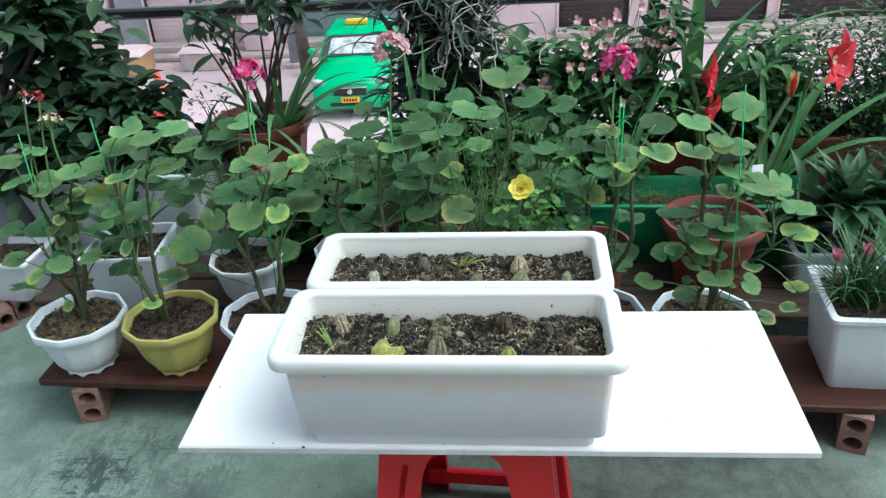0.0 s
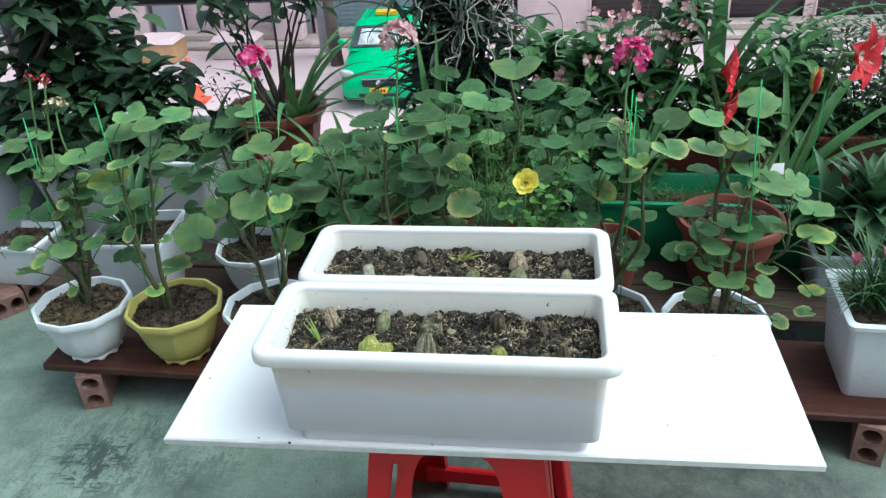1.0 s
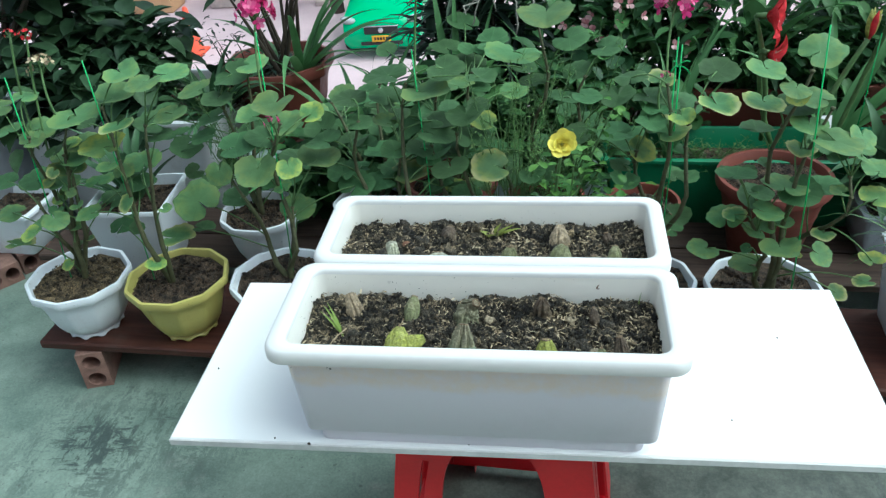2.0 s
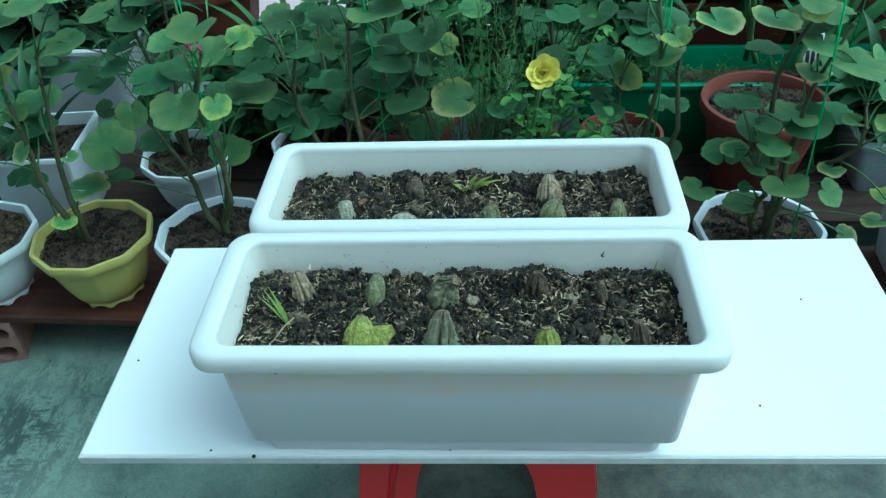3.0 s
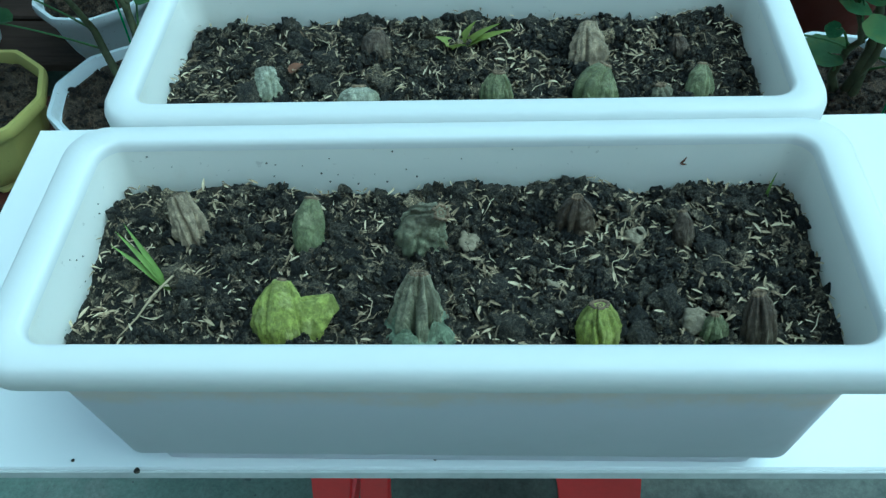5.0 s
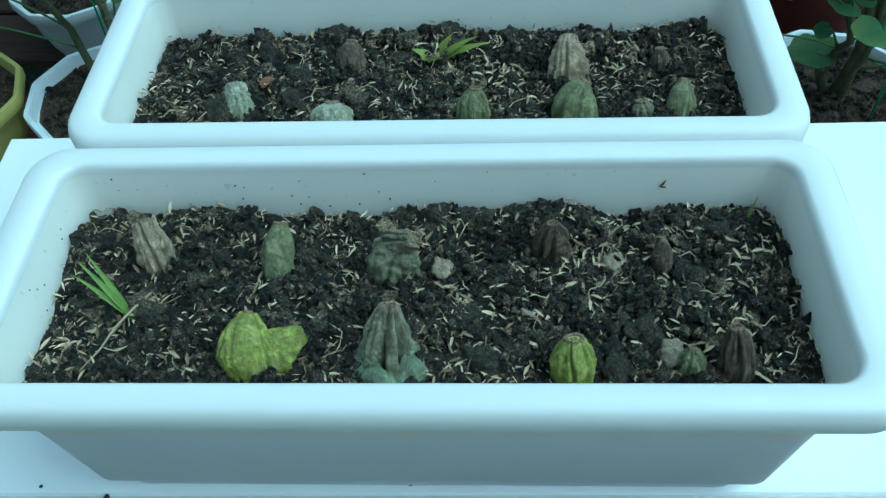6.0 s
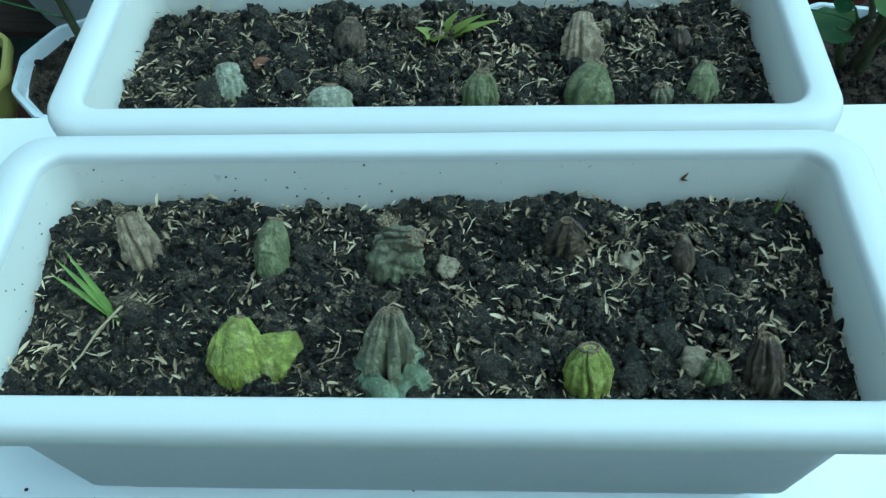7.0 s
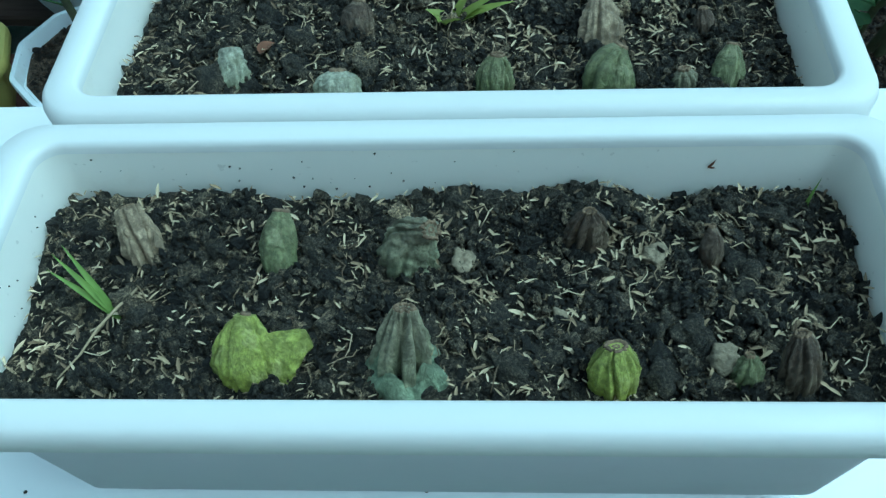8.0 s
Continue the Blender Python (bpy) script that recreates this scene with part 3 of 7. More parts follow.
def house(x0, x1, wall_mat, door_mat, doors, label, y=20.5):
    """A shophouse front: wall with door openings, roll shutters, steps and a canopy."""
    e = thing("house", ((x0 + x1) / 2, y, -4.2), label, "house")
    cx = (x0 + x1) / 2
    edges = [x0] + [v for d in doors for v in d] + [x1]
    pieces = [box(edges[i] - cx, edges[i + 1] - cx, 0, 0.25, 0, 3.1, 0.01) for i in range(0, len(edges), 2)]
    pieces.append(box(x0 - cx, x1 - cx, -0.002, 0.25, 3.1, 4.3, 0.01))
    part("wall", mesh_of("wall", *join(*pieces), sharp=30), wall_mat, e)
    part("roof", mesh_of("roof", *box(x0 - cx - 0.1, x1 - cx + 0.1, -0.3, 8, 4.3, 4.5, 0.02), sharp=30), M["facade_grey"], e)
    part("rear_wall", mesh_of("rear_wall", *box(x0 - cx, x1 - cx, 7.7, 7.95, 0, 4.3, 0.02), sharp=30), wall_mat, e)
    for a, b in doors:
        a, b = a - cx, b - cx
        sh = part("shutter", mesh_of("shutter", *box(a + 0.02, b - 0.02, 0.13, 0.15, 0.02, 3.1, 0.004), sharp=30), door_mat, e)
        slat = mesh_of("slat", *box(a + 0.02, b - 0.02, 0.10, 0.128, 0.0, 0.105, 0.004), sharp=30)
        slat.materials.append(door_mat)
        for k in range(28):
            sl = new("slat", slat)
            sl.parent = sh
            sl.location = (0, -0.006 * (k % 2), 0.02 + k * 0.11)
        for x in (a - 0.06, b):
            part("door_jamb", mesh_of("door_jamb", *box(x, x + 0.06, -0.03, 0.12, 0.15, 3.1, 0.01), sharp=30), M["facade_pink"], e)
        part("step", mesh_of("step", *box(a - 0.1, b + 0.1, -0.55, -0.01, 0.15, 0.30, 0.02), sharp=30), M["pave"], e)
    part("canopy", mesh_of("canopy", *box(x0 - cx, x1 - cx, -0.5, -0.004, 3.2, 3.38, 0.02), sharp=30), wall_mat, e)


house(-16.0, -10.2, M["facade_pink"], M["shutter"], [(-15.2, -11.2)], "pinkish rendered shophouse with a closed roll shutter")
house(-10.0, -5.8, M["facade_grey"], M["facade_pink"], [(-9.2, -6.7)], "grey rendered shophouse with a pale shutter")
house(-5.7, -0.6, M["facade_pink"], M["shutter"], [(-5.3, -2.6)], "pinkish shophouse with a blue-grey steel roll shutter")
house(-0.5, 4.2, M["facade_pink"], M["dark_gate"], [(1.3, 3.0)], "pinkish shophouse with a dark brown gate")
house(4.3, 9.6, M["facade_pink"], M["dark_gate"], [(4.6, 6.3), (6.6, 9.2)], "shophouse with two dark panelled gates")
house(9.7, 16.0, M["facade_grey"], M["shutter"], [(10.4, 14.6)], "grey shophouse with a steel shutter")


def street_tree(x, y, r, h, lean, label):
    e = thing("street_tree", (x, y, -4.2), label, "tree")
    pts = [(0, 0, 0), (lean * 0.3, 0.05, h * 0.3), (lean * 0.55, -0.04, h * 0.6), (lean, 0, h)]
    limbs = [tube(pts, [r * 1.2, r, r * 0.9, r * 0.6], 9)]
    for k in range(5):
        a = k * 1.3
        limbs.append(tube(bend(pts[3], (lean + math.cos(a) * 1.3, math.sin(a) * 1.3, h + 1.2), 0.2), [r * 0.5, r * 0.45, r * 0.4, r * 0.3, r * 0.25, r * 0.2, r * 0.1], 6))
    part("trunk", mesh_of("trunk", *join(*limbs)), M["bark_street"], e)
    r2 = random.Random(int(x * 10) + 40)
    lv = []
    for k in range(900):
        p = Vector((r2.gauss(lean, 0.9), r2.gauss(0, 0.9), r2.gauss(h + 1.4, 0.55)))
        lv.append(moved(blade(0.22, 0.1, 0.5, n=3, seed=k), aim(p, r2.random() * TAU, r2.uniform(-0.8, 0.5))))
    part("crown", mesh_of("crown", *join(*lv)), M["shrub_mid"], e)


street_tree(-4.62, 18.2, 0.13, 4.4, -0.2, "slim brown street tree beside the parked taxi")
pole = thing("utility_pole", (-5.05, 18.9, -4.2), "pale concrete utility pole on the street", "pole")
part("shaft", mesh_of("shaft", *tube([(0, 0, 0), (0, 0, 3), (0, 0, 7.5)], [0.13, 0.12, 0.09], 12)), M["facade_grey"], pole)
part("base", mesh_of("base", *box(-0.22, 0.22, -0.22, 0.22, 0, 0.12, 0.02), sharp=30), M["pave"], pole)


def taxi():
    """A saloon car seen from its front; its nose points to -y."""
    e = thing("taxi", (-3.13, 17.0, -4.2), "bright green saloon taxi parked facing the terrace", "car")
    e.rotation_euler = (0, 0, radians(3))
    e.scale = (0.90, 0.86, 0.97)
    # body lofted from nose to tail: (y, half width, bottom, side height, middle height)
    sec = [(-2.20, 0.70, 0.30, 0.54, 0.58), (-2.13, 0.82, 0.22, 0.68, 0.73), (-1.9, 0.855, 0.2, 0.80, 0.85), (-1.3, 0.85, 0.2, 0.86, 0.96),
           (-0.95, 0.85, 0.2, 0.90, 1.02), (0.0, 0.86, 0.2, 0.93, 1.03), (1.2, 0.85, 0.2, 0.96, 1.04), (1.95, 0.80, 0.22, 0.95, 1.0), (2.2, 0.66, 0.3, 0.86, 0.9)]
    rings = []
    for y, w, z0, zs, zm in sec:
        prof = [(-w * 0.85, z0), (-w, z0 + 0.12), (-w, (z0 + zs) / 2), (-w * 0.985, zs - 0.06), (-w * 0.88, zs), (-w * 0.45, zm - 0.015), (0, zm),
                (w * 0.45, zm - 0.015), (w * 0.88, zs), (w * 0.985, zs - 0.06), (w, (z0 + zs) / 2), (w, z0 + 0.12), (w * 0.85, z0)]
        rings.append([Vector((x, y, z)) for x, z in prof])
    part("body", mesh_of("body", *loft(rings), sharp=50), M["taxi"], e)
    cabin = [(0.96, 0.83, -1.02, 1.6), (1.30, 0.72, -0.46, 1.2), (1.39, 0.67, -0.28, 1.05), (1.43, 0.55, -0.10, 0.9)]
    part("cabin", mesh_of("cabin", *loft([rrect(2 * w, y1 - y0, 0.12, z, 4, 0, (y0 + y1) / 2) for z, w, y0, y1 in cabin]), sharp=50), M["taxi"], e)
    ws = [Vector((-0.755, -0.95, 1.01)), Vector((0.755, -0.95, 1.01)), Vector((0.655, -0.42, 1.335)), Vector((-0.655, -0.42, 1.335))]
    off = Vector((0, -0.02, 0.015))
    part("windscreen", mesh_of("windscreen", [v + off for v in ws] + [v + off * 0.2 for v in ws], [(0, 1, 2, 3), (4, 7, 6, 5), (0, 4, 5, 1), (1, 5, 6, 2), (2, 6, 7, 3), (3, 7, 4, 0)], False), M["glass"], e)
    for s in (-1, 1):
        part("side_window", mesh_of("side_window", [(s * 0.775, -0.6, 1.06), (s * 0.78, 1.0, 1.06), (s * 0.65, 0.8, 1.40), (s * 0.65, -0.18, 1.40), (s * 0.76, -0.6, 1.06), (s * 0.76, 1.0, 1.06), (s * 0.63, 0.8, 1.40), (s * 0.63, -0.18, 1.40)],
             [(0, 1, 2, 3), (4, 7, 6, 5), (0, 4, 5, 1), (1, 5, 6, 2), (2, 6, 7, 3), (3, 7, 4, 0)], False), M["glass"], e)
        part("headlight", mesh_of("headlight", *moved(blob(0.16, 5 + s, 12, 8, 0.02, 0.7), pose(s * 0.67, -1.93, 0.70, -26, 0, s * 24) @ Matrix.Diagonal((1.05, 2.1, 0.8, 1)))), M["headlight"], e)
        part("mirror", mesh_of("mirror", *moved(blob(0.11, 3, 8, 6, 0.02, 0.8), pose(s * 0.98, -0.7, 1.08) @ Matrix.Diagonal((1.1, 0.6, 0.8, 1)))), M["taxi"], e)
        part("fog_lamp", mesh_of("fog_lamp", *moved(blob(0.07, 9, 8, 6, 0.0, 1), pose(s * 0.62, -2.13, 0.36))), M["black"], e)
        for y in (-1.4, 1.35):
            w = part("wheel", mesh_of("wheel", *moved(loft([polyring(14, 0.31, 0), polyring(14, 0.33, 0.03), polyring(14, 0.33, 0.17), polyring(14, 0.31, 0.2)]), pose(s * 0.70 + (0 if s > 0 else 0.2) - (0.0 if s > 0 else 0.2), y, 0.33, 0, s * 90, 0)), sharp=40), M["rubber"], e)
            part("rim", mesh_of("rim", *moved(loft([polyring(14, 0.2, 0.19), polyring(14, 0.17, 0.205)]), pose(s * 0.70, y, 0.33, 0, s * 90, 0)), sharp=40), M["chrome"], w)
    off2 = Vector((0, -0.032, 0.024))
    sh = [ws[0].lerp(ws[1], 0.12).lerp(ws[3], 0.10), ws[0].lerp(ws[1], 0.95).lerp(ws[2], 0.06), ws[1].lerp(ws[2], 0.92).lerp(ws[0], 0.06), ws[0].lerp(ws[3], 0.93).lerp(ws[1], 0.10)]
    part("sun_shade", mesh_of("sun_shade", [v + off2 for v in sh] + [v + off for v in sh], [(0, 1, 2, 3), (0, 4, 5, 1), (1, 5, 6, 2), (2, 6, 7, 3), (3, 7, 4, 0)], False), M["shade"], e, "pale crinkled sun shade")
    part("grille", mesh_of("grille", *box(-0.36, 0.36, -2.235, -2.13, 0.52, 0.67, 0.02), sharp=30), M["black"], e)
    part("grille_bar", mesh_of("grille_bar", *box(-0.38, 0.38, -2.245, -2.2, 0.665, 0.69, 0.008)), M["chrome"], e)
    part("badge", mesh_of("badge", *moved(loft([polyring(12, 0.06, 0), polyring(12, 0.055, 0.02)]), pose(0, -2.235, 0.60, 90, 0, 0))), M["chrome"], e)
    part("lower_intake", mesh_of("lower_intake", *box(-0.45, 0.45, -2.225, -2.12, 0.30, 0.37, 0.015), sharp=30), M["black"], e)
    pl = part("number_plate", mesh_of("number_plate", *box(-0.2, 0.2, -2.262, -2.24, 0.38, 0.50, 0.006), sharp=30), M["plate"], e)
    for k in range(5):
        part("plate_bar", mesh_of("plate_bar", *box(-0.15 + k * 0.062, -0.11 + k * 0.062, -2.266, -2.262, 0.41, 0.47, 0.001)), M["black"], pl)
    part("roof_sign", mesh_of("roof_sign", *box(-0.26, 0.26, 0.05, 0.23, 1.425, 1.55, 0.03), sharp=30), M["plate"], e)


taxi()
for x, y, l, w, h, mt, lab in ((-7.3, 19.1, 1.1, 0.7, 0.55, "pave", "pale covered handcart at the kerb"), (-9.2, 18.9, 1.0, 0.8, 0.6, "tan", "tan crate stack at the kerb"), (-6.2, 20.05, 0.7, 0.5, 0.9, "facade_pink", "pale street stall box on the pavement")):
    st = thing("street_stall", (x, y, -4.2 + (0.15 if y > 19.6 else 0)), lab, "stall")
    part("body", mesh_of("body", *box(-l / 2, l / 2, -w / 2, w / 2, 0.0, h * 0.8, 0.03), sharp=30), M[mt], st)
    part("cover", mesh_of("cover", *loft([rrect(l * 1.06, w * 1.1, 0.05, h * 0.8, 3), rrect(l * 0.9, w * 0.7, 0.1, h, 3)]), sharp=30), M["facade_pink"], st)
cone = thing("traffic_cone", (-7.12, 15.75, -4.2), "orange-red plastic traffic cone standing on the street", "cone")
part("base", mesh_of("base", *box(-0.26, 0.26, -0.26, 0.26, 0, 0.05, 0.015), sharp=30), M["cone"], cone)
part("body", mesh_of("body", *loft([polyring(18, 0.22, 0.05), polyring(18, 0.20, 0.09), polyring(18, 0.05, 0.92), polyring(18, 0.03, 0.95)]), sharp=40), M["cone"], cone)
part("band", mesh_of("band", *loft([polyring(18, 0.148, 0.40), polyring(18, 0.119, 0.56)], False, False)), M["paper"], cone, "pale reflective band")


# ------------------------------------------------------------------ benches of planks on hollow bricks
def hollow_brick(m, label, length=0.19, w=0.063, h=0.103):
    """A clay brick with two round holes from end to end; it lies along y, front end at the origin."""
    n, pieces = 16, []
    for c in (0, 1):
        z0, z1 = c * h / 2, (c + 1) * h / 2
        sq = []
        for i in range(n):
            a = TAU * i / n + TAU / 8
            k = max(abs(math.cos(a)), abs(math.sin(a)))
            sq.append((math.cos(a) / k * w / 2, (z0 + z1) / 2 + math.sin(a) / k * h / 4))
        ci = [(math.cos(TAU * i / n + TAU / 8) * 0.021, (z0 + z1) / 2 + math.sin(TAU * i / n + TAU / 8) * 0.019) for i in range(n)]
        v = [Vector((x, y, z)) for y in (0, length) for ring in (sq, ci) for x, z in ring]
        f = []
        for i in range(n):
            j = (i + 1) % n
            f += [(i, n + i, n + j, j), (2 * n + i, 2 * n + j, 3 * n + j, 3 * n + i), (n + i, 3 * n + i, 3 * n + j, n + j), (i, j, 2 * n + j, 2 * n + i)]
        pieces.append((v, f))
    ob = part("hollow_brick", mesh_of("hollow_brick", *join(*pieces), sharp=30), M["brick"], None, at=m)
    return tagged(ob, label, "brick", "bricks under the planks")


def plank(m, l, w, t, material, label):
    v, f = loft([[Vector((x, y * k, z * k)) for y, z in ((-w / 2 + 0.004, 0), (w / 2 - 0.004, 0), (w / 2, 0.004), (w / 2, t - 0.004), (w / 2 - 0.004, t), (-w / 2 + 0.004, t), (-w / 2, t - 0.004), (-w / 2, 0.004))] for x, k in ((-l / 2, 0.99), (-l / 2 + 0.004, 1), (0, 1), (l / 2 - 0.004, 1), (l / 2, 0.99))])
    ob = part("plank", mesh_of("plank", v, f, sharp=30), material, None, at=m)
    return tagged(ob, label, "plank", "planks that carry the pots")


SK = -2.7
T1 = pose(0.08, 1.70, 0.078, 0, 0, SK)
plank(T1, 2.34, 0.27, 0.022, M["plank"], "dark stained wooden plank on hollow bricks")
for x, turn in ((-1.045, 18), (0.80, -17)):
    hollow_brick(T1 @ pose(x, -0.145, -0.103, 0, 0, turn), "red clay hollow brick under the front plank")
T2 = pose(-0.05, 2.07, 0.078, 0, 0, SK)
plank(T2 @ pose(0, -0.072, 0), 2.5, 0.135, 0.022, M["plank_old"], "weathered brown plank under the second row of pots")
plank(T2 @ pose(0.02, 0.072, 0), 2.5, 0.135, 0.022, M["plank_old"], "weathered brown plank under the second row of pots")
for x in (-1.18, -0.3, 0.55, 1.15):
    hollow_brick(T2 @ pose(x, -0.1, -0.103), "red clay hollow brick under the second row of pots")
hollow_brick(pose(-1.455, 2.005, 0.0065, 0, 0, 50) @ pose(-0.0515, 0, 0, 0, 90, 0), "red clay hollow brick lying under a box planter")
hollow_brick(pose(-1.40, 2.105, 0.0065, 0, 0, 50) @ pose(-0.0515, 0, 0, 0, 90, 0), "red clay hollow brick lying under a box planter")
T3 = pose(0.05, 2.58, 0.178, 0, 0, SK)
plank(T3 @ pose(0, 0, 0), 3.2, 0.30, 0.022, M["plank_old"], "weathered plank under the back row of pots")
for x in (-1.45, -0.5, 0.45, 1.45):
    hollow_brick(T3 @ pose(x, -0.1, -0.203, 0, 0, 0), "red clay hollow brick stacked under the back plank")
    hollow_brick(T3 @ pose(x, -0.095, -0.1, 0, 0, 0) @ Matrix.Diagonal((1, 1, 0.97, 1)), "red clay hollow brick stacked under the back plank")


# ------------------------------------------------------------------ stool and board
BOARD_TOP = 0.462


def stool():
    e = thing("plastic_stool", (0.035, 1.215, -0.025), "red plastic stool under the white board", "stool")
    e.rotation_euler = (0, 0, radians(-4))
    H, top, bot = 0.471, 0.137, 0.186
    part("seat", mesh_of("seat", *loft([rrect(0.27, 0.27, 0.035, H - 0.03), rrect(0.28, 0.28, 0.04, H - 0.02), rrect(0.28, 0.28, 0.04, H - 0.006), rrect(0.27, 0.27, 0.036, H)]), sharp=40), M["red"], e)
    n = 26
    for k in range(4):
        outer, inner = [], []
        for i in range(n + 1):
            t = i / n
            # outline: up one leg, across under the seat, down the other leg
            if t < 0.36:
                z = H - 0.025 if t >= 0.36 else (H - 0.025) * t / 0.36
                x = -(bot + (top - bot) * z / H)
            elif t > 0.64:
                z = (H - 0.025) * (1 - t) / 0.36
                x = bot + (top - bot) * z / H
            else:
                z = H - 0.025
                x = (-1 + 2 * (t - 0.36) / 0.28) * (bot + (top - bot) * z / H)
            outer.append((x, z))
            # arch between the legs
            a = math.pi * (1 - t)
            zi = 0.0 if i in (0, n) else (H - 0.055) * min(1.0, math.sin(a) ** 0.45 * 1.0)
            xi = 0.087 * (abs(math.cos(a)) ** 0.5) * (1 if math.cos(a) > 0 else -1)
            inner.append((xi, zi))
        loops = [outer] + [[(o[0] + (p[0] - o[0]) * c, o[1] + (p[1] - o[1]) * c) for o, p in zip(outer, inner)] for c in (0.50, 0.64)] + [inner]
        verts, faces = [], []
        q = n + 1
        for shrink, back in ((1.0, 0.0), (0.985, 0.004)):
            for x, z in (p for ring in loops for p in ring):
                verts.append(Vector((x * shrink, -(bot + (top - bot) * z / H) + back, z)))
        far = 4 * q
        for i in range(n):
            for c in range(3):
                o, p = c * q + i, (c + 1) * q + i
                if c == 1 and 4 <= i <= 7:  # moulded slot in one leg
                    faces += [(o, o + far, o + far + 1, o + 1), (p, p + 1, p + far + 1, p + far)]
                    if i == 4:
                        faces.append((o, p, p + far, o + far))
                    if i == 7:
                        faces.append((o + 1, o + far + 1, p + far + 1, p + 1))
                else:
                    faces += [(o, o + 1, p + 1, p), (o + far, p + far, p + far + 1, o + far + 1)]
            faces += [(3 * q + i, 3 * q + i + 1, 3 * q + far + i + 1, 3 * q + far + i), (i, far + i, far + i + 1, i + 1)]
        # turned-in lip along the arch
        m0 = len(verts)
        verts += [Vector((v.x, v.y + 0.022, v.z)) for v in verts[3 * q:4 * q]]
        faces += [(3 * q + far + i, 3 * q + far + i + 1, m0 + i + 1, m0 + i) for i in range(n)]
        m = Matrix.Rotation(k * TAU / 4, 4, "Z")
        part("leg_panel", mesh_of("leg_panel", [m @ v for v in verts], faces, sharp=40), M["red"], e)
        zb = 0.045
        hb = bot + (top - bot) * zb / H
        part("stretcher", mesh_of("stretcher", *moved(box(-hb + 0.05, hb - 0.05, -hb + 0.006, -hb + 0.022, zb - 0.02, zb + 0.02, 0.004), m), sharp=40), M["red"], e)


stool()
board = thing("display_board", (0.07, 1.1915, BOARD_TOP - 0.015), "white laminated board lying on a red stool", "board")
part("panel", mesh_of("panel", *box(-0.4905, 0.4905, -0.1855, 0.1855, 0.0, 0.015, 0.0015), sharp=30), M["board"], board)
part("edge_band", mesh_of("edge_band", *box(-0.4925, 0.4925, -0.1875, 0.1875, 0.0015, 0.0128, 0.001), sharp=30), M["board_edge"], board, "worn grey edge")


# ------------------------------------------------------------------ the two long planters
RIM = 0.65


def planter(x, y, turn, ol, ow, il, iw, label):
    """A long trough: foot, tapered wall, broad flat rim with a turned-down lip, and a smooth steep liner."""
    e = thing("planter", (x, y, BOARD_TOP), label, "planter", "long white planters")
    e.rotation_euler = (0, 0, radians(turn))
    H, k = RIM - BOARD_TOP, ol / 0.522
    foot = [(0.436, 0.118, 0.014, 0.0), (0.438, 0.121, 0.014, 0.002), (0.440, 0.122, 0.014, 0.025)]
    wall = [(0.438, 0.120, 0.014, 0.0225), (0.466, 0.130, 0.014, 0.0227), (0.472, 0.136, 0.015, 0.0255), (0.486, 0.160, 0.018, H - 0.022), (0.486, 0.160, 0.018, H - 0.0195)]
    rim = [(0.485 * k, 0.159, 0.018, H - 0.020), (ol - 0.004, ow - 0.004, 0.024, H - 0.0215), (ol, ow, 0.026, H - 0.019), (ol, ow, 0.026, H - 0.008), (ol - 0.003, ow - 0.003, 0.026, H - 0.003),
           (ol - 0.009, ow - 0.009, 0.024, H), (il + 0.007, iw + 0.007, 0.018, H), (il + 0.003, iw + 0.003, 0.017, H - 0.0012), (il + 0.0008, iw + 0.0008, 0.016, H - 0.0040), (il, iw, 0.015, H - 0.008)]
    inside = [(il, iw, 0.015, H - 0.008), (il - 0.006, iw - 0.013, 0.015, H - 0.05), (0.440, 0.118, 0.016, 0.030)]
    for nm, prof, c0, c1 in (("foot", foot, True, False), ("outer_wall", wall, False, False), ("rim", rim, False, False), ("liner", inside, False, True)):
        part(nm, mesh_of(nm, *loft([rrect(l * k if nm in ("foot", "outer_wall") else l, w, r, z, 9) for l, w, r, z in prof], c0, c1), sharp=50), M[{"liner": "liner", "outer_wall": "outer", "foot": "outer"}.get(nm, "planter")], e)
    return e


planter(0.0135, 1.0725, -0.5, 0.518, 0.197, 0.468, 0.156, "long white plastic planter of soil with cuttings, front")
planter(0.0205, 1.2665, -0.7, 0.504, 0.187, 0.459, 0.149, "long white plastic planter of soil with cuttings, rear")
SOIL = 0.606


def crumbly(size, seed, squash=0.7):
    """A rough clod made of smaller crumbs."""
    v, f = blob(size, seed, 22, 16, 0.3, squash)
    off = Vector((seed * 0.37, seed * 0.11, 0))
    return [p * (1 + 0.22 * noise.noise(p / size * 3.1 + off) + 0.13 * noise.noise(p / size * 8 + off)) for p in v], f


